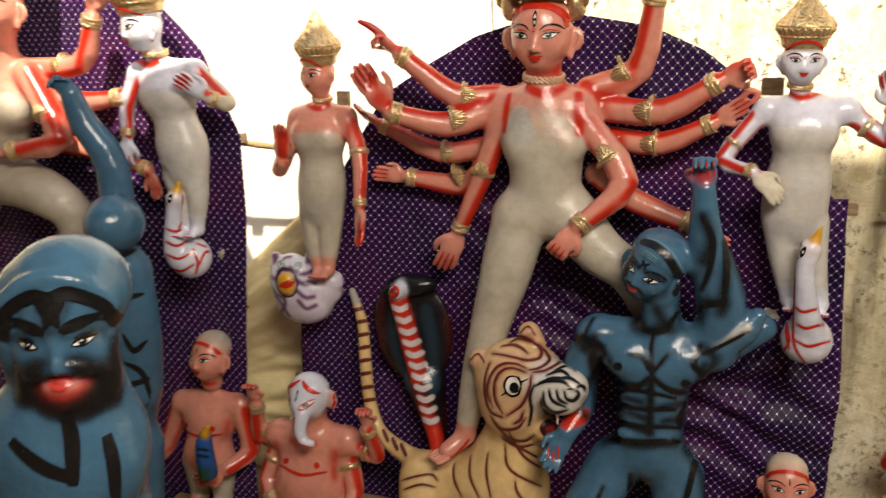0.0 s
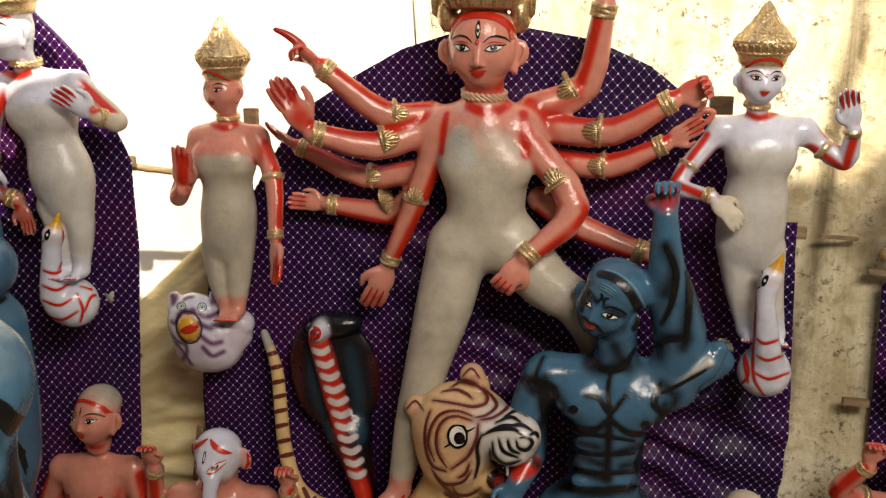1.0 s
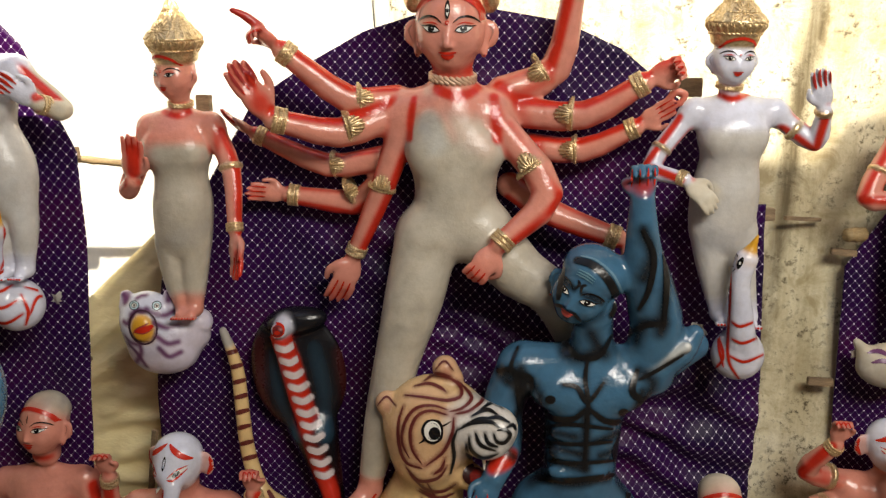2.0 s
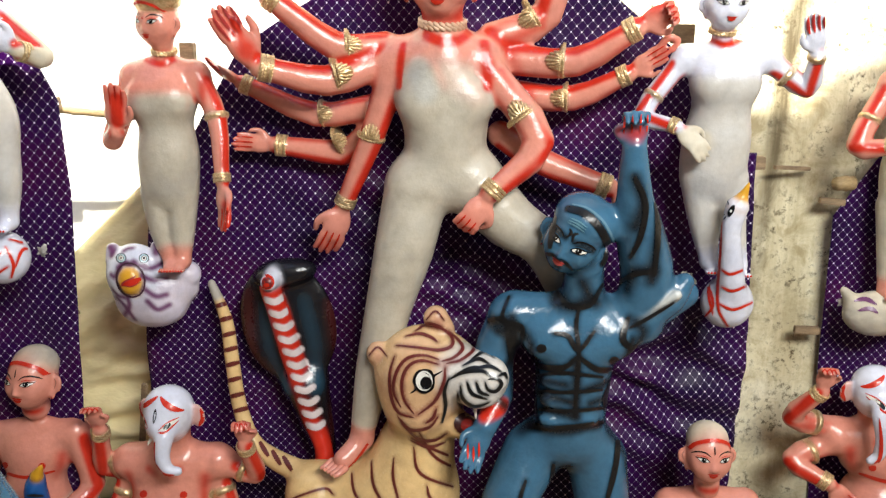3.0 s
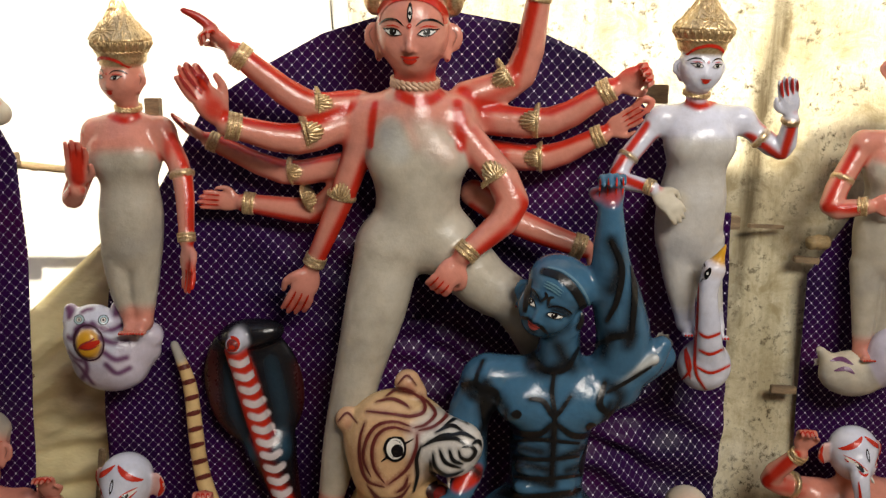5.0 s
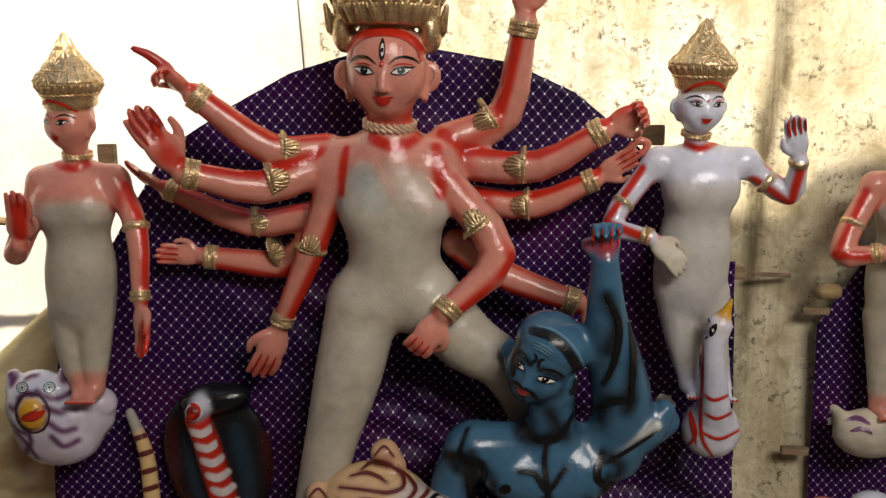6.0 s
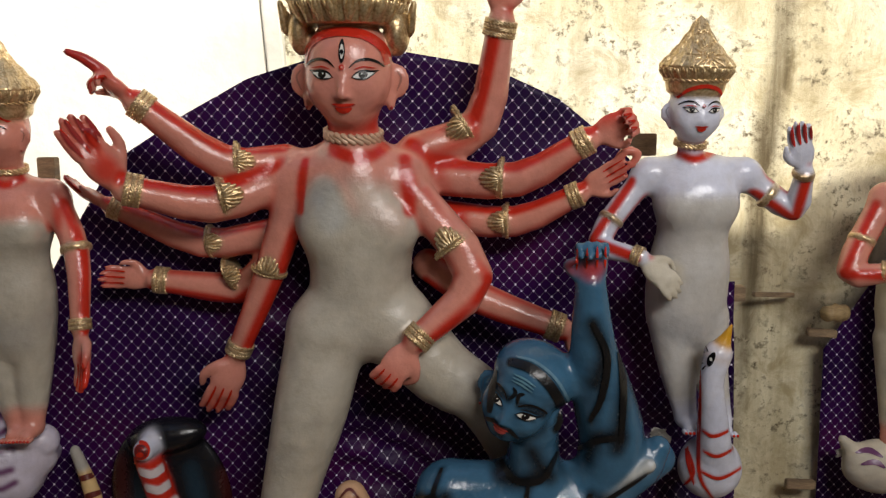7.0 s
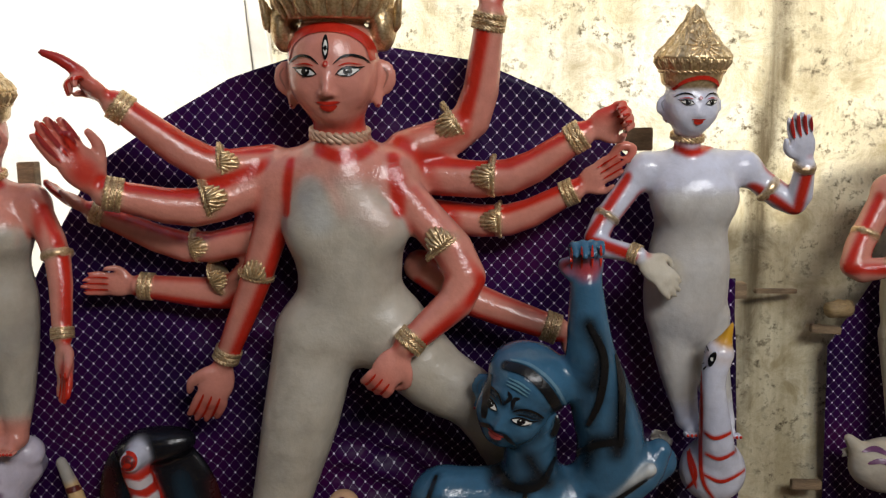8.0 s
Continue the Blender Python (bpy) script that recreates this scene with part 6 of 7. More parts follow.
def blue_fighter():
    S = Sculpture(0.005, 0.03)
    lookv = unit(FWD - RIGHT * 0.42 - UP * 0.02)
    up = unit(UP * 0.87 + RIGHT * 0.45)
    at, ax = face(S, (0.582, 2.251, 1.165), 0.081, BLUE, lookv, up, lips=(0.5, 0.08, 0.07, 0.25, 0), bindi=False, moustache=True, rim=BLACK, scale_eye=1.05)
    for s in (-1, 1):
        S.mist([at(0.15 * s, 0.16, 0.8), at(0.42 * s, 0.2, 0.7), at(0.75 * s, 0.12, 0.5)], 0.008, BLACK, 0.008, 0.9)
        S.mist([at(0.2 * s, -0.14, 0.8), at(0.6 * s, -0.1, 0.6)], 0.003, BLACK, 0.006, 0.8)
    S.lump(at(0.02, 0.62, -0.22), (0.085, 0.086, 0.066), BLUE, 0.004, ax)
    S.line(((0.535, 2.201, 1.255), (0.576, 2.188, 1.242), (0.607, 2.179, 1.213), (0.628, 2.172, 1.178), (0.636, 2.170, 1.148), (0.625, 2.173, 1.112)), 0.026, BLACK, 0.3, halo=0.004)
    S.line(((0.546, 2.197, 1.265), (0.583, 2.186, 1.254), (0.620, 2.175, 1.222), (0.644, 2.167, 1.178), (0.649, 2.166, 1.145)), 0.006, (0.1, 0.2, 0.28, 0.2, 0), 0.6)
    S.line(((0.508, 2.209, 1.236), (0.504, 2.210, 1.206), (0.500, 2.212, 1.170), (0.498, 2.212, 1.152)), 0.014, BLACK, 0.5)
    S.line([at(-0.12, 0.2, 0.9), at(-0.05, 0.4, 0.9), at(-0.16, 0.5, 0.9)], 0.008, BLACK, way=lookv)
    S.line([at(0.12, 0.2, 0.9), at(0.05, 0.4, 0.9), at(0.16, 0.5, 0.9)], 0.008, BLACK, way=lookv)
    for dy in (0.62, 0.7, 0.78):
        S.line([at(-0.3, dy, 0.75), at(0, dy + 0.04, 0.75), at(0.3, dy, 0.75)], 0.004, (0.12, 0.26, 0.34, 0.2, 0), way=lookv)
    S.limb((0.618, 2.267, 1.086), (0.631, 2.302, 0.976), 0.05, 0.058, BLUE)
    # trunk
    S.limb((0.474, 2.363, 0.938), (0.782, 2.258, 0.930), 0.062, 0.06, BLUE, 0.04)
    S.lump((0.634, 2.317, 0.884), (0.135, 0.085, 0.09), BLUE, 0.05)
    S.lump((0.532, 2.285, 0.889), (0.07, 0.042, 0.055), BLUE, 0.025)
    S.lump((0.686, 2.238, 0.888), (0.07, 0.042, 0.055), BLUE, 0.025)
    S.limb((0.626, 2.323, 0.834), (0.626, 2.348, 0.605), 0.105, 0.098, BLUE, 0.04)
    for p in ((0.549, 2.277, 0.771), (0.641, 2.249, 0.773), (0.548, 2.281, 0.716), (0.639, 2.253, 0.715), (0.548, 2.284, 0.659), (0.634, 2.258, 0.661)):
        S.lump(p, (0.034, 0.022, 0.02), BLUE, 0.012)
    S.lump((0.629, 2.350, 0.561), (0.115, 0.085, 0.07), BLUE, 0.04)
    for h, kn, an in (((0.533, 2.382, 0.513), (0.426, 2.332, 0.344), (0.438, 2.393, -0.181)), ((0.713, 2.338, 0.493), (0.747, 2.304, 0.216), (0.810, 2.351, -0.334))):
        an = np.array(an)
        an[2] = FLOOR_OF_GROUP + 0.05
        S.chain((h, kn, an), (0.085, 0.07, 0.042), BLUE, 0.04)
        foot(S, an, an + FWD * 0.1, 0.11, BLUE, BLUE)
    # raised arm and fist
    S.chain(((0.768, 2.262, 0.930), (0.781, 2.240, 1.051), (0.748, 2.222, 1.162), (0.706, 2.186, 1.272), (0.688, 2.168, 1.398)), (0.06, 0.068, 0.062, 0.045, 0.03), BLUE, 0.03)
    hand(S, (0.688, 2.168, 1.398), (0.681, 2.159, 1.491), FWD, 0.075, BLUE, curl=0.85, thumb=-1)
    S.spray([(0.638, 2.145, 1.431), (0.700, 2.125, 1.435)], 0.02, RED, 0.012)
    for x in ((0.626, 2.105, 1.459), (0.643, 2.099, 1.461), (0.661, 2.094, 1.463), (0.675, 2.089, 1.463)):
        S.line([np.array(x) - UP * 0.02, np.array(x) + UP * 0.022], 0.005, RED)
    # lowered arm, held in the beast's jaws
    S.chain(((0.453, 2.370, 0.930), (0.418, 2.388, 0.814), (0.419, 2.352, 0.713), (0.369, 2.309, 0.648)), (0.058, 0.055, 0.04, 0.032), BLUE, 0.03)
    hand(S, (0.367, 2.304, 0.651), (0.319, 2.277, 0.573), FWD, 0.075, BLUE, curl=0.3, thumb=1)
    S.spray([(0.365, 2.297, 0.692), (0.417, 2.301, 0.703)], 0.025, RED, 0.01)
    for x in ((0.301, 2.237, 0.629), (0.315, 2.233, 0.621), (0.328, 2.228, 0.634)):
        S.line([np.array(x) + UP * 0.015, np.array(x) - UP * 0.03], 0.006, RED)
    # airbrushed black along the flanks, neck and arms
    for pts, rad in ((((0.489, 2.333, 0.844), (0.487, 2.351, 0.739), (0.491, 2.368, 0.613)), 0.036), (((0.742, 2.256, 0.832), (0.735, 2.275, 0.727), (0.744, 2.290, 0.610)), 0.036), (((0.548, 2.281, 1.046), (0.565, 2.278, 1.004)), 0.018), (((0.668, 2.243, 1.059), (0.681, 2.242, 1.006)), 0.02),
                     (((0.764, 2.178, 1.285), (0.807, 2.193, 1.165), (0.830, 2.214, 1.055)), 0.016), (((0.472, 2.334, 0.909), (0.462, 2.343, 0.810), (0.445, 2.335, 0.701)), 0.016), (((0.749, 2.289, 0.601), (0.779, 2.289, 0.457)), 0.02), (((0.593, 2.301, 0.513), (0.603, 2.308, 0.348)), 0.024)):
        S.spray(pts, rad, BLACK, 0.022, 0.85)
    S.spray([at(0.0, -0.98, 0.45), at(0.5, -0.8, 0.2), at(0.75, -0.4, 0.1)], 0.016, BLACK, 0.016, 0.9)
    S.spray([at(0.05, -0.8, 0.75), at(0.0, -0.95, 0.6)], 0.01, BLACK, 0.008, 0.9)
    # severed horned head behind the shoulder
    S.limb((0.798, 2.297, 0.891), (0.914, 2.277, 0.984), 0.035, 0.04, BLUE, 0.03)
    S.chain(((0.784, 2.225, 0.944), (0.834, 2.21, 0.994), (0.868, 2.199, 1.043)), (0.026, 0.038, 0.024), BLUE, 0.02)
    S.spray([(0.761, 2.232, 0.931), (0.801, 2.22, 0.958), (0.861, 2.201, 1.023)], 0.016, BLACK, 0.014, 0.9)
    tip, root = np.array((0.76, 2.232, 0.955)) + FWD * 0.03, np.array((0.841, 2.207, 1.02)) + FWD * 0.04
    S.limb(tip, root, 0.003, 0.013, (0.5, 0.52, 0.52, 0.35, 0), 0.0)
    # soft black in the hollows of neck, ribs and arms
    for pts in (((0.508, 2.209, 1.068), (0.515, 2.207, 1.021)), ((0.577, 2.188, 1.068), (0.593, 2.183, 1.038), (0.613, 2.177, 1.013)), ((0.521, 2.205, 1.012), (0.555, 2.195, 1.003), (0.588, 2.185, 1.019)), ((0.688, 2.154, 1.324), (0.707, 2.148, 1.272), (0.694, 2.152, 1.208)), ((0.732, 2.140, 1.313), (0.746, 2.136, 1.202), (0.738, 2.138, 1.070)), ((0.681, 2.156, 1.051), (0.698, 2.151, 1.097), (0.745, 2.136, 1.095)), ((0.363, 2.254, 0.960), (0.415, 2.238, 0.951), (0.450, 2.227, 0.923)), ((0.433, 2.232, 0.910), (0.463, 2.223, 0.859)), ((0.404, 2.241, 0.935), (0.423, 2.235, 0.839)), ((0.708, 2.147, 0.965), (0.727, 2.142, 0.934), (0.691, 2.153, 0.863))):
        S.mist(pts, 0.016, BLACK, 0.018)
    # black body lines
    for w, pts in ((0.02, ((0.519, 2.227, 1.046), (0.546, 2.200, 1.008), (0.599, 2.183, 1.009), (0.637, 2.189, 1.062))), (0.016, ((0.564, 2.173, 1.015), (0.562, 2.178, 0.955), (0.573, 2.179, 0.879), (0.574, 2.190, 0.704))),
                   (0.018, ((0.509, 2.195, 0.939), (0.543, 2.185, 0.932), (0.572, 2.178, 0.894), (0.608, 2.164, 0.948))), (0.022, ((0.431, 2.221, 0.907), (0.467, 2.213, 0.853), (0.535, 2.193, 0.844), (0.571, 2.180, 0.875))), (0.022, ((0.573, 2.179, 0.875), (0.623, 2.166, 0.840), (0.682, 2.147, 0.852), (0.711, 2.134, 0.912))),
                   (0.018, ((0.448, 2.221, 0.830), (0.472, 2.218, 0.750), (0.447, 2.230, 0.685))), (0.018, ((0.658, 2.156, 0.825), (0.643, 2.165, 0.754), (0.669, 2.162, 0.681))), (0.014, ((0.468, 2.215, 0.822), (0.536, 2.193, 0.831), (0.638, 2.163, 0.820))), (0.014, ((0.477, 2.215, 0.779), (0.553, 2.192, 0.776), (0.640, 2.164, 0.786))),
                   (0.014, ((0.480, 2.217, 0.726), (0.556, 2.194, 0.723), (0.651, 2.164, 0.734))), (0.02, ((0.455, 2.228, 0.676), (0.545, 2.201, 0.673), (0.668, 2.161, 0.697))), (0.016, ((0.399, 2.222, 1.042), (0.385, 2.231, 0.975), (0.435, 2.217, 0.953), (0.431, 2.222, 0.892))), (0.02, ((0.348, 2.242, 0.974), (0.395, 2.228, 0.968), (0.412, 2.230, 0.860))),
                   (0.02, ((0.668, 2.120, 1.339), (0.698, 2.115, 1.272), (0.693, 2.122, 1.189), (0.672, 2.132, 1.133))), (0.02, ((0.711, 2.107, 1.340), (0.731, 2.109, 1.217), (0.734, 2.116, 1.090))), (0.018, ((0.651, 2.142, 1.075), (0.688, 2.129, 1.097), (0.733, 2.115, 1.105))), (0.022, ((0.702, 2.195, 0.669), (0.704, 2.201, 0.550), (0.686, 2.216, 0.408))),
                   (0.02, ((0.546, 2.250, 0.546), (0.544, 2.257, 0.458), (0.555, 2.258, 0.387))), (0.016, ((0.477, 2.275, 0.492), (0.465, 2.282, 0.438), (0.460, 2.287, 0.384))), (0.014, ((0.707, 2.175, 0.942), (0.745, 2.162, 0.966), (0.807, 2.140, 1.012))), (0.024, ((0.682, 2.138, 0.987), (0.674, 2.145, 0.926), (0.703, 2.138, 0.896)))):
        S.line(pts, w * 0.95, BLACK, 0.6, reach=0.16, halo=0.011)
    for pts in (((0.419, 2.256, 0.971), (0.448, 2.247, 0.850), (0.487, 2.235, 0.701)), ((0.712, 2.165, 0.915), (0.684, 2.174, 0.792), (0.675, 2.177, 0.689)), ((0.468, 2.241, 0.896), (0.463, 2.242, 0.819), (0.507, 2.229, 0.725)), ((0.669, 2.179, 0.823), (0.679, 2.176, 0.760)), ((0.491, 2.234, 0.801), (0.554, 2.214, 0.786)), ((0.499, 2.231, 0.757), (0.569, 2.210, 0.739)), ((0.507, 2.229, 0.718), (0.577, 2.207, 0.700)), ((0.609, 2.197, 0.775), (0.670, 2.178, 0.804)), ((0.618, 2.195, 0.736), (0.672, 2.178, 0.760)), ((0.579, 2.207, 0.852), (0.585, 2.205, 0.695)), ((0.385, 2.266, 0.933), (0.420, 2.256, 0.911), (0.435, 2.251, 0.850)), ((0.540, 2.218, 0.548), (0.550, 2.215, 0.461)), ((0.459, 2.243, 0.676), (0.558, 2.213, 0.654), (0.682, 2.175, 0.689)), ((0.414, 2.257, 0.849), (0.388, 2.266, 0.755), (0.409, 2.259, 0.723))):
        S.mist(pts, 0.013, BLACK, 0.014, 0.95)
    S.disc((0.475, 2.187, 0.905), 0.013, 0.011, BLACK, reach=0.16), S.disc((0.649, 2.135, 0.874), 0.013, 0.011, BLACK, reach=0.16)
    return S.build("blue_fighter_statue", "glossy blue muscular clay statue with black painted lines and raised fist", "statue")


def bare_man(name, head, size, neck, sh, chest, belly, arms, label, extra=None, look_to=FWD, up=UP, hips=None):
    """A shaven-headed figure seated or standing on the platform; the lower body goes down to it."""
    S = Sculpture(0.005, 0.028)
    at, ax = face(S, head, size, SKIN, look_to, up, third=False, bindi=False)
    S.lump(at(0, 0.52, -0.16), (size * 0.83, size * 0.86, size * 0.72), IVORY, 0.004, ax)
    S.line([at(-0.84, 0.3, 0.4), at(-0.6, 0.6, 0.6), at(0, 0.76, 0.7), at(0.6, 0.6, 0.6), at(0.84, 0.3, 0.4)], size * 0.2, RED, 0.3, way=unit(np.asarray(look_to) + UP * 0.3), halo=0.004)
    S.line([at(0, 0.22, 0.8), at(0, 0.56, 0.8)], size * 0.05, PUPIL, way=look_to)
    S.limb(head, neck, size * 0.5, size * 0.52, SKIN)
    n = np.array(neck)
    S.spray([n + FWD * size * 0.45 - RIGHT * size * 0.5, n + FWD * size * 0.6, n + FWD * size * 0.45 + RIGHT * size * 0.5], size * 0.16, RED, 0.012)
    w = np.linalg.norm(np.subtract(sh[0], sh[1])) / 2
    S.limb(sh[0], sh[1], w * 0.36, w * 0.36, SKIN, 0.03)
    S.lump(chest, (w * 0.95, w * 0.6, w * 0.8), SKIN, 0.04)
    S.limb(chest, belly, w * 0.62, w * 0.62, SKIN, 0.04)
    S.lump(belly, (w * 0.8, w * 0.65, w * 0.7), SKIN, 0.04)
    b = np.array(belly)
    for s in (-1, 1):
        h = b + RIGHT * s * w * 0.42 - UP * w * 0.4
        f = h.copy()
        f[2] = FLOOR_OF_GROUP + 0.04
        S.limb(h, f, w * 0.5, w * 0.3, CLAY, 0.03)
        foot(S, f, f + FWD * 0.1, 0.09, SKIN)
    c = np.array(chest)
    for s in (-1, 1):
        S.disc(c + RIGHT * s * w * 0.48 + FWD * w * 0.7 - UP * w * 0.1, w * 0.085, w * 0.085, RED)
    S.line([c - RIGHT * w * 0.75 + FWD * w * 0.6 - UP * w * 0.28, c + FWD * w * 0.7 - UP * w * 0.42, c + RIGHT * w * 0.75 + FWD * w * 0.6 - UP * w * 0.28], w * 0.08, RED, 0.6)
    S.spray([c - RIGHT * w * 0.8 + FWD * w * 0.3, c - RIGHT * w * 0.75 + FWD * w * 0.4 - UP * w * 0.6], w * 0.12, RED, 0.02, 0.8)
    S.spray([c + RIGHT * w * 0.8 + FWD * w * 0.3, c + RIGHT * w * 0.75 + FWD * w * 0.4 - UP * w * 0.6], w * 0.12, RED, 0.02, 0.8)
    for a in arms:
        arm(S, *a[0], **a[1])
    if extra:
        extra(S)
    return S.build(name, label, "statue", "shaven statues")


def shaven_pair():
    def bird(S):
        S.chain(((-0.811, 2.639, 0.357), (-0.810, 2.612, 0.461), (-0.802, 2.607, 0.500)), (0.035, 0.03, 0.022), PEACOCK, 0.01)
        S.limb((-0.798, 2.594, 0.516), (-0.779, 2.575, 0.551), 0.017, 0.005, YELLOW, 0.002)
        for y in ((-0.795, 2.542, 0.485), (-0.798, 2.545, 0.460)):
            S.line([np.array(y) - RIGHT * 0.025, np.array(y) + RIGHT * 0.025], 0.008, BLACK)
        S.spray([(-0.824, 2.622, 0.361)], 0.04, (0.01, 0.06, 0.03, 0.3, 0), 0.02)
    bare_man("shaven_statue", (-0.819, 2.785, 0.722), 0.074, (-0.830, 2.817, 0.620), ((-0.953, 2.883, 0.517), (-0.734, 2.814, 0.533)), (-0.849, 2.843, 0.474), (-0.863, 2.846, 0.334),
             [((((-0.731, 2.814, 0.522), (-0.697, 2.792, 0.368), (-0.768, 2.734, 0.320)), (0.04, 0.034, 0.027), SKIN, (-0.836, 2.714, 0.296), -FWD, 0.07), dict(curl=0.4, edge=RIGHT, cuff=False)),
              ((((-0.960, 2.886, 0.510), (-1.046, 2.924, 0.317), (-1.086, 2.855, 0.288)), (0.04, 0.034, 0.027), SKIN, (-1.099, 2.820, 0.236), -FWD, 0.07), dict(curl=0.5, edge=-RIGHT, cuff=False))],
             "pink shaven-headed clay statue with a small blue peacock", bird, unit(FWD - RIGHT * 0.22 + UP * 0.12))
    bare_man("shaven_statue", (1.015, 2.254, 0.513), 0.07, (1.035, 2.277, 0.394), ((0.955, 2.338, 0.319), (1.163, 2.273, 0.324)), (1.056, 2.299, 0.271), (1.072, 2.305, 0.100),
             [((((0.947, 2.341, 0.307), (0.910, 2.355, 0.095), (0.950, 2.284, 0.039)), (0.035, 0.03, 0.024), SKIN, (0.970, 2.236, 0.031), -FWD, 0.06), dict(curl=0.4, cuff=False, edge=-RIGHT)),
              ((((1.174, 2.271, 0.313), (1.232, 2.255, 0.105), (1.140, 2.225, 0.046)), (0.035, 0.03, 0.024), SKIN, (1.079, 2.202, 0.035), -FWD, 0.06), dict(curl=0.4, cuff=False, edge=RIGHT))],
             "pink shaven-headed clay statue before a purple cloth", None, unit(FWD + RIGHT * 0.02 + UP * 0.12))


def elephant_headed(label, head, size, sh, chest, belly, trunk, arms, look_to, up=UP):
    S = Sculpture(0.0048, 0.026)
    f = unit(look_to)
    u = unit(np.asarray(up) - f * (np.asarray(up) @ f))
    r = -np.cross(f, u)
    at = lambda x, y, z=0.0: np.asarray(head) + size * (r * x + u * y + f * z)
    ax = (r, f, u)
    S.lump(at(0, 0.25), (size * 0.92, size * 0.85, size * 0.85), WHITE, 0.02, ax)
    S.lump(at(0, -0.25, 0.2), (size * 0.72, size * 0.7, size * 0.7), WHITE, 0.03, ax)
    S.chain([at(0, -0.2, 0.7)] + list(trunk), (size * 0.42, size * 0.34, size * 0.27, size * 0.22, size * 0.16), WHITE, 0.03)
    for s in (-1, 1):
        S.lump(at(1.05 * s, -0.05, -0.15), (size * 0.3, size * 0.12, size * 0.48), (0.6, 0.36, 0.34, 0.25, 0), 0.012, ax)
        S.line([at(1.25 * s, 0.3, 0.2), at(1.32 * s, -0.05, 0.2), at(1.1 * s, -0.45, 0.2)], size * 0.16, RED, way=f)
        S.line([at(0.28 * s, 0.06, 0.8), at(0.48 * s, 0.1, 0.7), at(0.72 * s, 0.2, 0.6)], size * 0.17, EYEWHITE, way=f)
        S.disc(at(0.48 * s, 0.1, 0.7), size * 0.085, size * 0.085, PUPIL, way=f)
        S.line([at(0.24 * s, 0.02, 0.8), at(0.46 * s, 0.19, 0.7), at(0.76 * s, 0.26, 0.6)], size * 0.06, RED, way=f)
        S.line([at(0.26 * s, -0.02, 0.8), at(0.5 * s, -0.04, 0.7), at(0.74 * s, 0.14, 0.6)], size * 0.07, RED, way=f)
        S.line([at(0.05 * s, 0.98, 0.5), at(0.45 * s, 0.7, 0.6), at(0.85 * s, 0.42, 0.4)], size * 0.16, RED, way=f)
        S.limb(at(0.34 * s, -0.55, 0.75), at(0.42 * s, -0.78, 1.0), size * 0.09, size * 0.05, EYEWHITE, 0.004)
    S.line([at(0, 0.2, 0.9), at(0, 0.42, 0.9), at(0, 0.64, 0.8)], size * 0.13, PUPIL, way=f)
    S.line([at(0, 0.28, 0.9), at(0, 0.42, 0.9), at(0, 0.56, 0.8)], size * 0.06, WHITE, way=f)
    tr = [np.asarray(p) + FWD * size * 0.3 for p in trunk]
    S.line([tr[0] - RIGHT * size * 0.2, tr[1] - RIGHT * size * 0.2, tr[2] - RIGHT * size * 0.1, tr[3]], size * 0.14, RED)
    w = np.linalg.norm(np.subtract(sh[0], sh[1])) / 2
    S.limb(at(0, -0.3, -0.2), np.asarray(chest) + UP * w * 0.5, size * 0.6, size * 0.7, SKIN, 0.03)
    S.limb(sh[0], sh[1], w * 0.4, w * 0.4, SKIN, 0.03)
    S.lump(chest, (w * 0.95, w * 0.65, w * 0.8), SKIN, 0.04)
    S.lump(belly, (w * 0.98, w * 0.9, w * 0.9), SKIN, 0.05)
    b = np.array(belly)
    for s in (-1, 1):
        h = b + RIGHT * s * w * 0.5 - UP * w * 0.4
        e = h.copy()
        e[2] = FLOOR_OF_GROUP + 0.04
        S.limb(h, e, w * 0.5, w * 0.32, CLAY, 0.03)
        foot(S, e, e + FWD * 0.1, 0.09, SKIN)
    c = np.array(chest)
    for s in (-1, 1):
        S.disc(c + RIGHT * s * w * 0.45 + FWD * w * 0.7 - UP * w * 0.1, w * 0.08, w * 0.08, RED)
        S.spray([c + RIGHT * s * w * 0.85 + FWD * w * 0.4 + UP * w * 0.2, c + RIGHT * s * w * 0.8 + FWD * w * 0.4 - UP * w * 0.5], w * 0.1, RED, 0.02, 0.9)
    S.line([c - RIGHT * w * 0.7 + FWD * w * 0.6 - UP * w * 0.3, c + FWD * w * 0.7 - UP * w * 0.45, c + RIGHT * w * 0.7 + FWD * w * 0.6 - UP * w * 0.3], w * 0.09, RED, 0.6)
    S.spray([c - RIGHT * w * 0.35 + FWD * w * 0.6 + UP * w * 0.45, c + FWD * w * 0.8 + UP * w * 0.25, c + RIGHT * w * 0.35 + FWD * w * 0.6 + UP * w * 0.45], w * 0.08, RED, 0.012)
    for a, hoop in arms:
        arm(S, *a[0], **a[1])
        p, q = np.array(a[0][0][0]), np.array(a[0][0][1])
        ring(S, p + (q - p) * hoop, q - p, a[0][1][0] * 1.12, 0.016)
    return S.build("elephant_headed_statue", label, "statue", "elephant-headed statues")


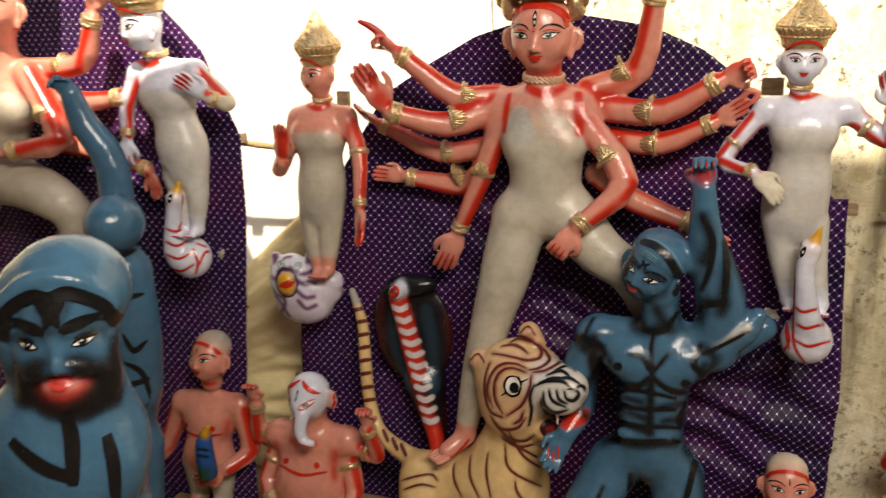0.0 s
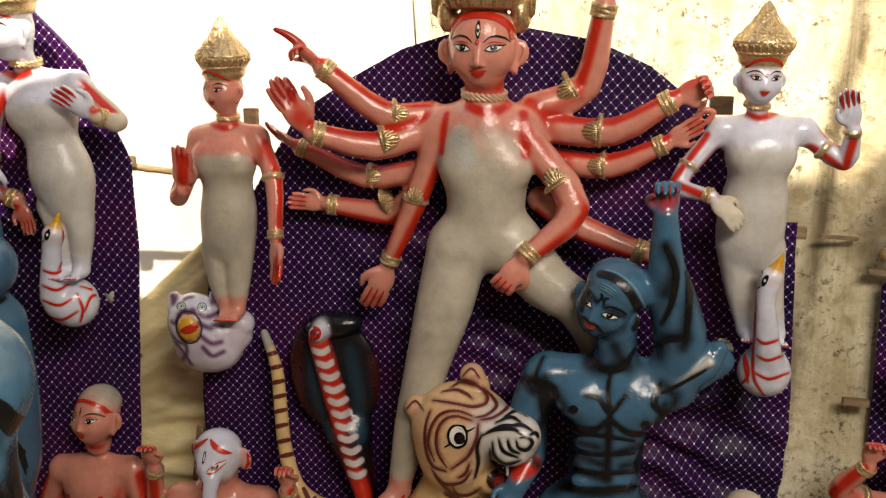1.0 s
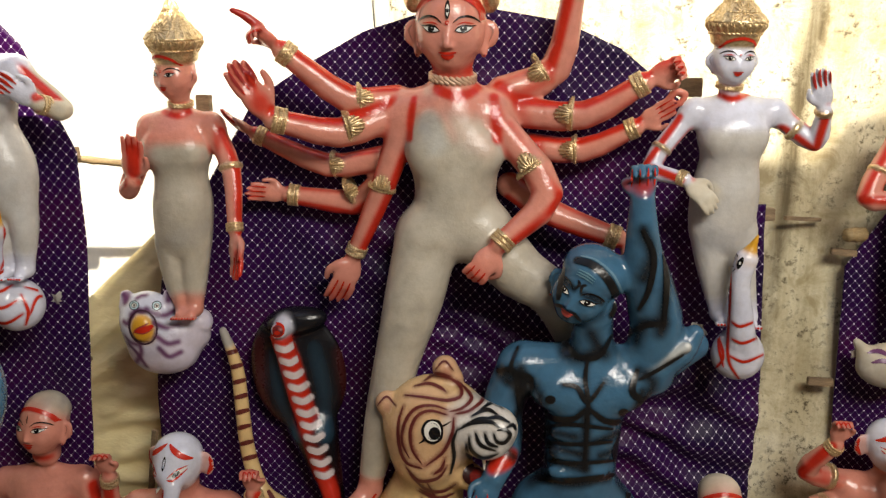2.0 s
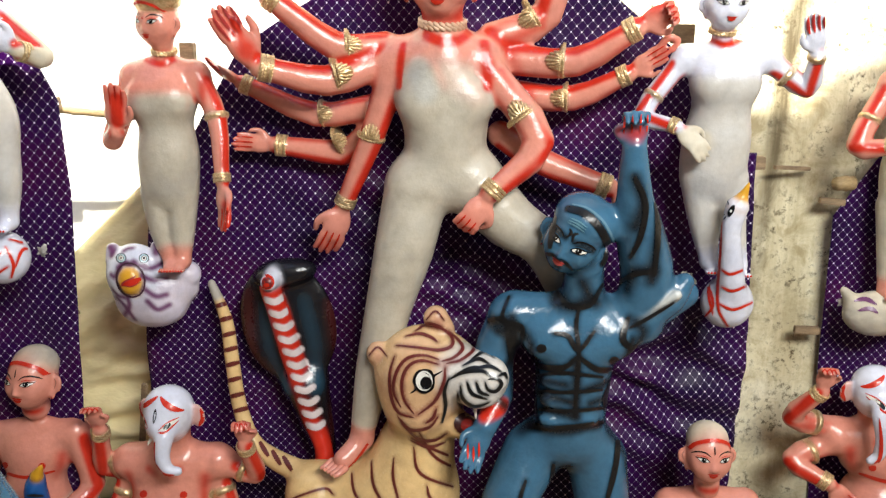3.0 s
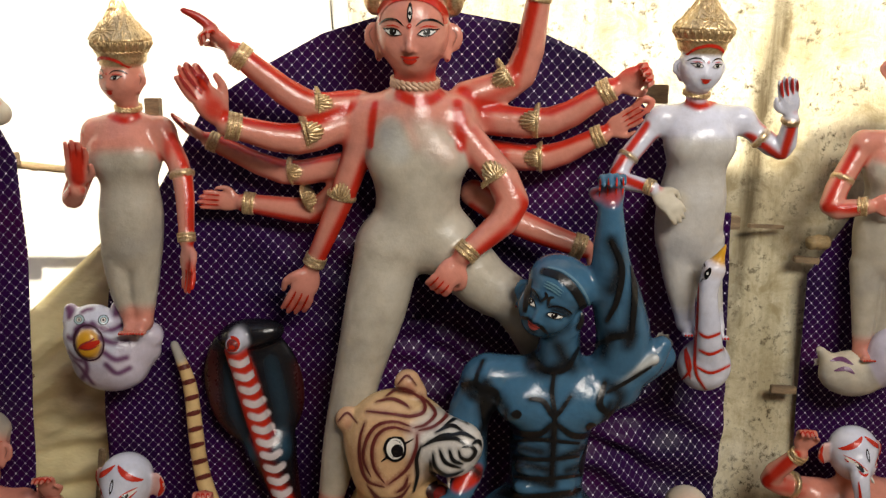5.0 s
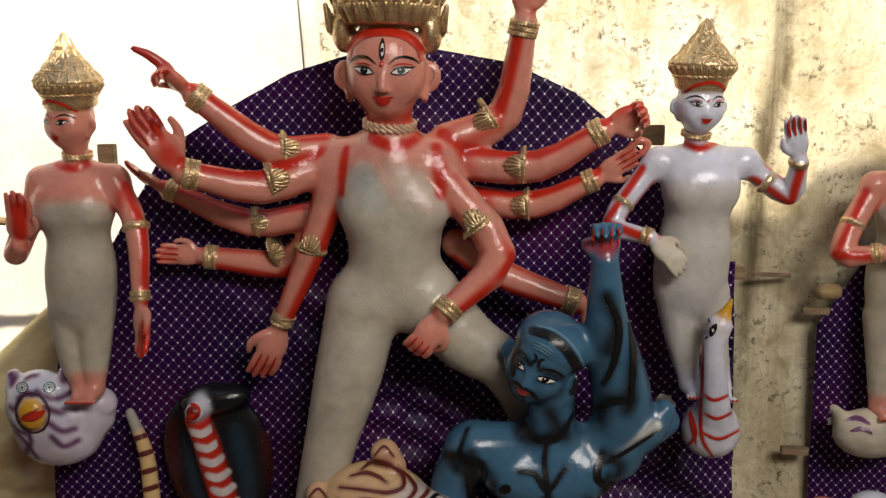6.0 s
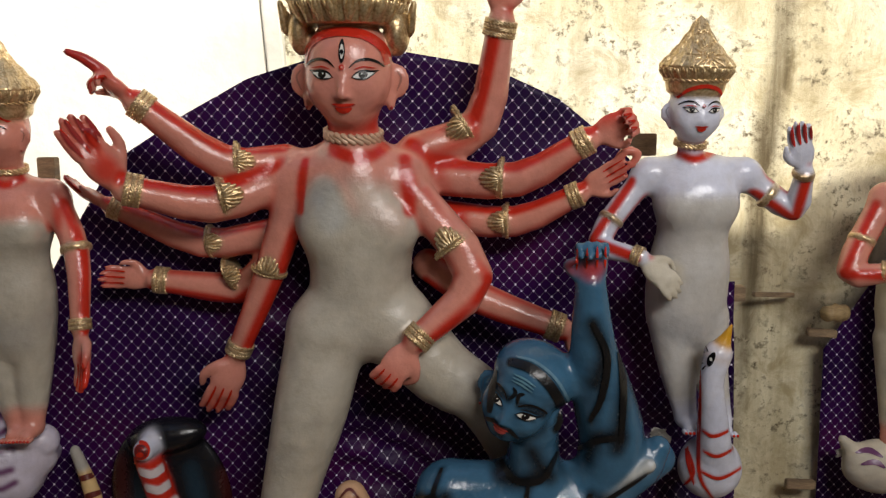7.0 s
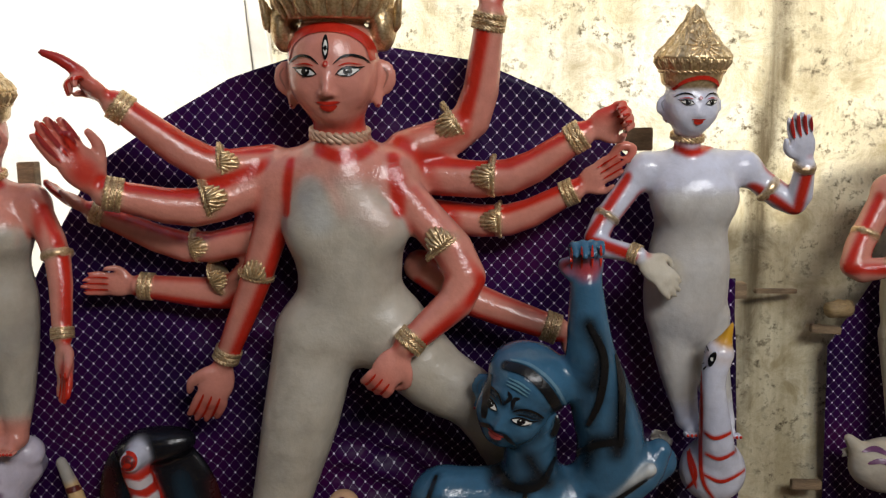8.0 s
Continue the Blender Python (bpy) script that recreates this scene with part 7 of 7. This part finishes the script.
def elephants():
    elephant_headed("pink elephant-headed clay statue with white trunk and four arms", (-0.452, 2.658, 0.625), 0.076, ((-0.580, 2.751, 0.448), (-0.333, 2.675, 0.453)), (-0.460, 2.717, 0.403), (-0.468, 2.706, 0.288),
        ((-0.468, 2.581, 0.590), (-0.474, 2.566, 0.540), (-0.461, 2.553, 0.507), (-0.435, 2.546, 0.502)),
        [(((((-0.572, 2.759, 0.452), (-0.655, 2.776, 0.427), (-0.650, 2.723, 0.567)), (0.036, 0.03, 0.022), SKIN, (-0.666, 2.701, 0.670), FWD, 0.06), dict(curl=0.55, edge=-UP)), 0.6),
         (((((-0.338, 2.686, 0.457), (-0.229, 2.645, 0.412), (-0.252, 2.581, 0.539)), (0.036, 0.03, 0.022), SKIN, (-0.258, 2.567, 0.621), FWD, 0.06), dict(curl=0.8, edge=RIGHT)), 0.7),
         (((((-0.578, 2.774, 0.407), (-0.628, 2.756, 0.274), (-0.604, 2.689, 0.217)), (0.036, 0.032, 0.024), SKIN, (-0.570, 2.649, 0.200), FWD, 0.06), dict(curl=0.5, edge=-RIGHT)), 0.45),
         (((((-0.341, 2.701, 0.413), (-0.306, 2.656, 0.283), (-0.330, 2.604, 0.225)), (0.036, 0.032, 0.024), SKIN, (-0.356, 2.582, 0.207), FWD, 0.06), dict(curl=0.5, edge=RIGHT)), 0.45)],
        unit(FWD - RIGHT * 0.2 - UP * 0.1))
    elephant_headed("pink and white elephant-headed clay statue with raised hand", (1.599, 2.298, 0.614), 0.075, ((1.539, 2.359, 0.445), (1.794, 2.280, 0.451)), (1.671, 2.321, 0.398), (1.697, 2.315, 0.208),
        ((1.552, 2.210, 0.581), (1.553, 2.193, 0.517), (1.551, 2.197, 0.460), (1.531, 2.205, 0.440)),
        [(((((1.551, 2.365, 0.464), (1.396, 2.389, 0.511), (1.430, 2.318, 0.624)), (0.036, 0.032, 0.022), SKIN, (1.424, 2.293, 0.729), FWD, 0.062), dict(curl=0.6, edge=-RIGHT)), 0.55),
         (((((1.542, 2.370, 0.420), (1.403, 2.374, 0.374), (1.472, 2.293, 0.325)), (0.036, 0.034, 0.024), SKIN, (1.532, 2.257, 0.268), FWD, 0.062), dict(curl=0.45, edge=-RIGHT, edge_paint=RED)), 0.6)],
        unit(FWD + RIGHT * 0.15 - UP * 0.1))


def beyond_left():
    """Figures of the neighbouring group at the near end."""
    S = standing("", "", 0.005, WHITE, {
        "head": (-0.914, 2.608, 1.841), "neck": (-0.887, 2.627, 1.749), "chest": (-0.853, 2.633, 1.646), "waist": (-0.832, 2.636, 1.497), "hip": (-0.811, 2.624, 1.427),
        "sh": ((-0.950, 2.670, 1.702), (-0.764, 2.612, 1.707)),
        "legs": (((-0.851, 2.639, 1.381), (-0.834, 2.628, 1.309), (-0.828, 2.622, 1.210)), ((-0.786, 2.619, 1.383), (-0.779, 2.611, 1.312), (-0.784, 2.608, 1.212)))},
        0.066, (0.088, 0.072, 0.08), unit(FWD - RIGHT * 0.5 - UP * 0.15), unit((-0.05, -0.05, 1)),
        [((((-0.963, 2.664, 1.689), (-1.002, 2.672, 1.593), (-1.003, 2.657, 1.505)), (0.028, 0.025, 0.019), WHITE, (-1.016, 2.656, 1.424), -FWD, 0.062), dict(curl=0.45, edge=RIGHT)),
         ((((-0.755, 2.610, 1.698), (-0.658, 2.565, 1.611), (-0.697, 2.524, 1.624)), (0.028, 0.027, 0.02), IVORY, (-0.778, 2.514, 1.682), FWD, 0.062), dict(curl=0.1, edge=UP, cuff=True, hand_paint=WHITE, inner=RED))], hat=0.15)
    ring(S, (-1.014, 2.675, 1.609), UP, 0.03, 0.012)
    S.build("crowned_statue", "white-painted crowned clay statue, one hand on its chest", "statue", "crowned statues")
    # ten-armed figure of that group: only its near side comes into view
    S = Sculpture(0.006, 0.03)
    at, ax = face(S, (-1.411, 2.727, 1.899), 0.09, SKIN, unit(FWD), UP)
    crown(S, at(0, 0.98, -0.1), 0.092, 0.18, ax, False)
    S.limb(at(0, -0.3), (-1.431, 2.764, 1.734), 0.045, 0.05, SKIN)
    S.lump((-1.448, 2.796, 1.643), (0.12, 0.08, 0.13), SKIN)
    S.limb((-1.451, 2.798, 1.625), (-1.524, 2.836, 1.396), 0.09, 0.09, CLAY, 0.04)
    S.lump((-1.533, 2.841, 1.346), (0.13, 0.09, 0.09), CLAY, 0.05)
    S.lump((-1.411, 2.747, 1.581), (0.06, 0.055, 0.06), CLAY, 0.04)
    S.spray([(-1.440, 2.726, 1.716), (-1.333, 2.693, 1.716)], 0.06, SKIN, 0.03)
    S.chain(((-1.447, 2.805, 1.341), (-1.292, 2.728, 1.295), (-1.228, 2.735, 1.208), (-1.251, 2.801, 0.945)), (0.085, 0.075, 0.06, 0.04), CLAY, 0.04)
    S.chain(((-1.621, 2.871, 1.313), (-1.700, 2.890, 1.067), (-1.816, 2.931, 0.649)), (0.085, 0.07, 0.04), CLAY, 0.04)
    arm(S, ((-1.339, 2.738, 1.698), (-1.230, 2.675, 1.494), (-1.394, 2.687, 1.452)), (0.042, 0.04, 0.028), SKIN, (-1.517, 2.705, 1.428), -UP, 0.075, curl=0.5, edge=RIGHT)
    armlet(S, (-1.300, 2.720, 1.636), (-1.230, 2.675, 1.494), 0.5, 0.04, 0.03, FWD)
    arm(S, ((-1.361, 2.786, 1.713), (-1.161, 2.734, 1.730), (-1.100, 2.695, 1.871)), (0.036, 0.034, 0.026), SKIN, (-1.071, 2.679, 1.988), FWD, 0.07, curl=0.7, edge=-UP)
    armlet(S, (-1.290, 2.774, 1.720), (-1.161, 2.734, 1.730), 0.5, 0.035, 0.028, FWD)
    arm(S, ((-1.318, 2.798, 1.643), (-1.177, 2.767, 1.607), (-1.039, 2.724, 1.623)), (0.036, 0.034, 0.025), SKIN, (-0.945, 2.694, 1.636), FWD, 0.06, curl=0.4, edge=UP)
    arm(S, ((-1.333, 2.834, 1.473), (-1.140, 2.777, 1.440), (-0.972, 2.728, 1.388)), (0.034, 0.03, 0.022), SKIN, (-0.951, 2.725, 1.333), FWD, 0.055, curl=0.3, edge=-UP)
    S.spray([(-1.300, 2.703, 1.733), (-1.237, 2.671, 1.593), (-1.224, 2.722, 1.389)], 0.03, RED, 0.02)
    f0 = np.array((-1.851, 2.945, 0.600))
    f0[2] = FLOOR_OF_GROUP + 0.3
    S.limb((-1.816, 2.931, 0.649), f0, 0.04, 0.045, CLAY)
    S.build("ten_armed_statue", "pink and grey many-armed clay statue with gilded bangles", "statue")
    # the blue fighter of that group, seen from its side
    S = Sculpture(0.006, 0.03)
    S.lump((-0.964, 2.398, 1.268), (0.085, 0.09, 0.088), BLUE)
    S.lump((-0.970, 2.359, 1.259), (0.05, 0.05, 0.055), BLUE)
    S.limb((-0.965, 2.422, 1.221), (-0.976, 2.453, 1.128), 0.04, 0.05, BLUE)
    S.chain(((-0.958, 2.448, 1.111), (-0.956, 2.457, 0.966), (-0.974, 2.495, 0.787), (-1.036, 2.539, 0.556)), (0.075, 0.08, 0.085, 0.09), BLUE, 0.04)
    S.lump((-0.987, 2.492, 0.731), (0.085, 0.08, 0.1), BLUE)
    S.chain(((-1.005, 2.526, 1.111), (-1.007, 2.528, 1.411), (-1.078, 2.520, 1.548), (-1.104, 2.501, 1.641)), (0.055, 0.05, 0.042, 0.03), BLUE, 0.03)
    hand(S, (-1.099, 2.501, 1.629), (-1.133, 2.498, 1.666), FWD, 0.06, BLUE, curl=0.8)
    for pts in (((-0.960, 2.338, 1.196), (-0.923, 2.328, 1.190), (-0.875, 2.311, 1.210)), ((-0.976, 2.352, 1.066), (-0.920, 2.335, 1.062), (-0.863, 2.316, 1.079)), ((-0.952, 2.352, 0.945), (-0.920, 2.345, 0.895), (-0.869, 2.327, 0.936)), ((-1.044, 2.393, 0.751), (-0.943, 2.359, 0.783), (-0.833, 2.323, 0.832)), ((-1.082, 2.413, 0.613), (-0.956, 2.371, 0.669), (-0.860, 2.336, 0.756)), ((-0.963, 2.361, 0.854), (-0.900, 2.344, 0.825), (-0.874, 2.342, 0.717))):
        S.line(pts, 0.018, BLACK)
    for s in (-1, 1):
        h = np.array((-1.041, 2.543, 0.514)) + RIGHT * 0.06 * s
        e = h.copy()
        e[2] = FLOOR_OF_GROUP + 0.04
        S.limb(h, e, 0.07, 0.045, BLUE)
        foot(S, e, e + FWD * 0.1, 0.1, BLUE, BLUE)
    S.build("blue_fighter_statue", "blue muscular clay statue with black lines in a neighbouring group", "statue")
    # the large blue fighter close by
    S = Sculpture(0.005, 0.03)
    lookv = unit(np.array((0.2, -1.0, -0.06)))
    hc = np.array((-0.566, 1.200, 1.327))
    at, ax = face(S, hc, 0.09, BLUE, lookv, unit((-0.03, 0, 1)), lips=(0.55, 0.05, 0.04, 0.2, 0), bindi=False, brow=BLACK, rim=BLACK, wide=0.86, ears=False, scale_eye=0.72)
    S.lump(at(0.05, 0.55, -0.25), (0.09, 0.095, 0.085), BLUE, 0.008, ax)
    S.lump(at(-0.75, -0.1, -0.2), (0.04, 0.06, 0.1), BLUE, 0.02, ax)
    S.line([at(-0.85, 0.0, 0.3), at(-0.72, 0.5, 0.5), at(-0.3, 0.78, 0.6), at(0, 0.74, 0.7), at(0.3, 0.8, 0.6), at(0.72, 0.5, 0.5), at(0.85, 0.0, 0.3)], 0.02, BLACK, 0.3, way=lookv)
    S.line([at(-0.1, 0.3, 0.9), at(-0.05, 0.5, 0.9), at(-0.22, 0.72, 0.8)], 0.016, BLACK, way=lookv)
    S.line([at(0.1, 0.3, 0.9), at(0.05, 0.5, 0.9), at(0.22, 0.72, 0.8)], 0.016, BLACK, way=lookv)
    for s in (-1, 1):
        S.line([at(0.1 * s, 0.24, 0.8), at(0.35 * s, 0.3, 0.8), at(0.7 * s, 0.36, 0.6)], 0.018, BLACK, way=lookv)
        S.chain((at(0.05 * s, -0.4, 0.82), at(0.35 * s, -0.46, 0.74), at(0.62 * s, -0.6, 0.55)), (0.014, 0.016, 0.008), BLACK, 0.006)
    # rolled hair edge, black hollows of the eyes, beard round an open red mouth
    S.chain((at(-0.95, -0.1, 0.2), at(-0.8, 0.5, 0.42), at(-0.4, 0.9, 0.55), at(0.1, 0.98, 0.58), at(0.55, 0.8, 0.5), at(0.82, 0.4, 0.3)), (0.012, 0.016, 0.016, 0.015, 0.014, 0.01), BLUE, 0.006)
    for s in (-1, 1):
        S.spray([at(0.16 * s, 0.14, 0.8), at(0.5 * s, 0.12, 0.7), at(0.75 * s, 0.05, 0.5)], 0.009, BLACK, 0.012, 0.85)
        S.spray([at(0.2 * s, -0.12, 0.8), at(0.55 * s, -0.12, 0.6)], 0.004, BLACK, 0.008, 0.8)
        S.spray([at(0.2 * s, -0.95, 0.6), at(0.6 * s, -0.85, 0.4), at(0.8 * s, -0.4, 0.1)], 0.02, BLACK, 0.016, 1.0)
    S.spray([at(-0.05, 0.25, 0.9), at(-0.22, 0.75, 0.75)], 0.008, BLACK, 0.012, 0.8), S.spray([at(0.1, 0.25, 0.9), at(0.28, 0.75, 0.75)], 0.006, BLACK, 0.01, 0.7)
    S.spray([at(-0.1, -1.2, 0.3), at(-0.3, -1.7, 0.2)], 0.02, BLACK, 0.02, 0.9)
    S.lump(at(0.0, -0.78, 0.64), (0.034, 0.028, 0.025), (0.5, 0.04, 0.03, 0.15, 0), 0.004, ax)
    S.lump(at(0.0, -0.72, 0.82), (0.024, 0.012, 0.006), (0.6, 0.3, 0.28, 0.15, 0), 0.004, ax)
    S.lump(at(0.05, -0.98, 0.4), (0.05, 0.045, 0.036), BLACK, 0.01, ax)
    S.lump(at(0.55, -0.72, 0.32), (0.022, 0.03, 0.05), BLACK, 0.01, ax)
    S.lump(at(-0.55, -0.72, 0.32), (0.022, 0.03, 0.05), BLACK, 0.01, ax)
    S.limb(at(0, -0.4, -0.2), at(0, -1.3, -0.2), 0.06, 0.07, BLUE)
    S.limb(at(-1.6, -2.15, -0.3), at(0.3, -2.15, -0.3), 0.055, 0.055, BLUE, 0.04)
    S.lump(at(-0.4, -2.4, -0.2), (0.14, 0.09, 0.12), BLUE, 0.04)
    S.limb(at(-0.4, -2.0, -0.2), at(-0.4, -4.2, -0.2), 0.1, 0.1, BLUE, 0.04)
    for s in (-1, 1):
        h = at(-0.4 + 0.6 * s, -4.3, -0.2)
        e = h.copy()
        e[2] = GROUND_Z + 0.05
        S.limb(h, e, 0.08, 0.05, BLUE, 0.04)
        foot(S, e, e + FWD * 0.1, 0.13, BLUE, BLUE)
        S.chain((at(-0.6 + 0.85 * s, -2.15, -0.3), at(-0.65 + 0.9 * s, -3.4, -0.4), at(-0.65 + 0.85 * s, -4.6, -0.3)), (0.055, 0.05, 0.035), BLUE, 0.03)
    S.line([at(0.0, -1.2, 0.5), at(0.05, -1.7, 0.5), at(0.0, -2.4, 0.6)], 0.022, BLACK, 0.4, way=lookv)
    S.line([at(-0.9, -1.6, 0.5), at(-0.45, -2.0, 0.5), at(0.05, -2.3, 0.6)], 0.022, BLACK, 0.4, way=lookv)
    S.line([at(0.55, -1.7, 0.5), at(0.62, -2.2, 0.5), at(0.58, -2.9, 0.6)], 0.018, BLACK, 0.4, way=lookv)
    S.build("blue_fighter_statue", "glossy blue clay statue with black moustache, beard and open red mouth", "statue")


def beyond_right():
    S = standing("", "", 0.005, SKIN, {
        "head": (1.637, 2.299, 1.743), "neck": (1.647, 2.313, 1.631), "chest": (1.663, 2.329, 1.466), "waist": (1.668, 2.337, 1.318), "hip": (1.665, 2.344, 1.231),
        "sh": ((1.573, 2.353, 1.532), (1.746, 2.299, 1.531)),
        "legs": (((1.632, 2.358, 1.173), (1.639, 2.353, 1.042), (1.639, 2.351, 0.916)), ((1.699, 2.337, 1.172), (1.701, 2.334, 1.041), (1.687, 2.336, 0.916)))},
        0.06, (0.082, 0.076, 0.085), FWD, UP,
        [((((1.567, 2.355, 1.522), (1.479, 2.351, 1.357), (1.544, 2.289, 1.358)), (0.03, 0.031, 0.022), SKIN, (1.602, 2.249, 1.378), FWD, 0.06), dict(edge=-RIGHT - UP * 0.3, cuff=True)),
         ((((1.754, 2.298, 1.521), (1.811, 2.248, 1.366), (1.764, 2.228, 1.249)), (0.03, 0.03, 0.02), SKIN, (1.757, 2.214, 1.170), FWD, 0.06), dict(edge=RIGHT))])
    ring(S, (1.509, 2.353, 1.429), np.subtract((1.479, 2.351, 1.357), (1.567, 2.355, 1.522)), 0.033, 0.011)
    S.build("standing_statue", "pink and grey clay statue on an owl before a purple cloth", "statue")
    S = Sculpture(0.005, 0.03)
    S.lump((1.627, 2.359, 0.839), (0.1, 0.06, 0.07), IVORY)
    S.lump((1.704, 2.300, 0.905), (0.07, 0.06, 0.09), LILAC)
    S.limb((1.553, 2.380, 0.878), (1.525, 2.386, 0.912), 0.025, 0.012, IVORY, 0.02)
    S.limb((1.644, 2.376, 0.830), (1.764, 2.489, 0.769), 0.03, 0.03, IVORY, 0.02)
    for pts in (((1.496, 2.312, 0.904), (1.528, 2.301, 0.911), (1.563, 2.292, 0.893)), ((1.512, 2.309, 0.874), (1.545, 2.298, 0.881), (1.570, 2.291, 0.866))):
        S.line(pts, 0.014, VIOLET)
    S.build("owl_statue", "white owl statue with faded violet stripes before a cloth", "statue", "mounts")


ten_armed()
gilt_pair()
owl()
swans()
tiger()
cobra()
blue_fighter()
shaven_pair()
elephants()
beyond_left()
beyond_right()

# torn rag ends caught at the mounts
def rag(c, size, seed, label):
    """A crumpled scrap with a torn outline."""
    rnd = random.Random(seed)
    c = np.array(c)
    bm = bmesh.new()
    n, rings = 17, 5
    reach = [rnd.uniform(0.45, 1.0) for _ in range(n)]
    mid = bm.verts.new(c)
    prev = None
    for k in range(1, rings + 1):
        row = []
        for i in range(n):
            t = math.tau * i / n
            q = reach[i] * size * 0.5 * k / rings
            p = c + RIGHT * math.cos(t) * q + UP * math.sin(t) * q * 0.9
            row.append(bm.verts.new(p + FWD * size * 0.5 * noise.noise(Vector(p * 38) + Vector((seed, 0, 0)))))
        for i in range(n):
            bm.faces.new((mid, row[i], row[(i + 1) % n]) if prev is None else (prev[i], row[i], row[(i + 1) % n], prev[(i + 1) % n]))
        prev = row
    ob = tagged(part("rag", bm, RAG), label, "rag")
    ob.modifiers.new("thickness", "SOLIDIFY").thickness = 0.0015


rag((-0.730, 2.671, 1.115), 0.045, 3, "frayed grey rag tucked behind the swan")
rag((0.963, 2.344, 1.008), 0.06, 4, "crumpled grey paper tucked behind the swan")
rag((1.556, 2.400, 0.870), 0.07, 5, "grey paper wrapping tucked beside the owl")
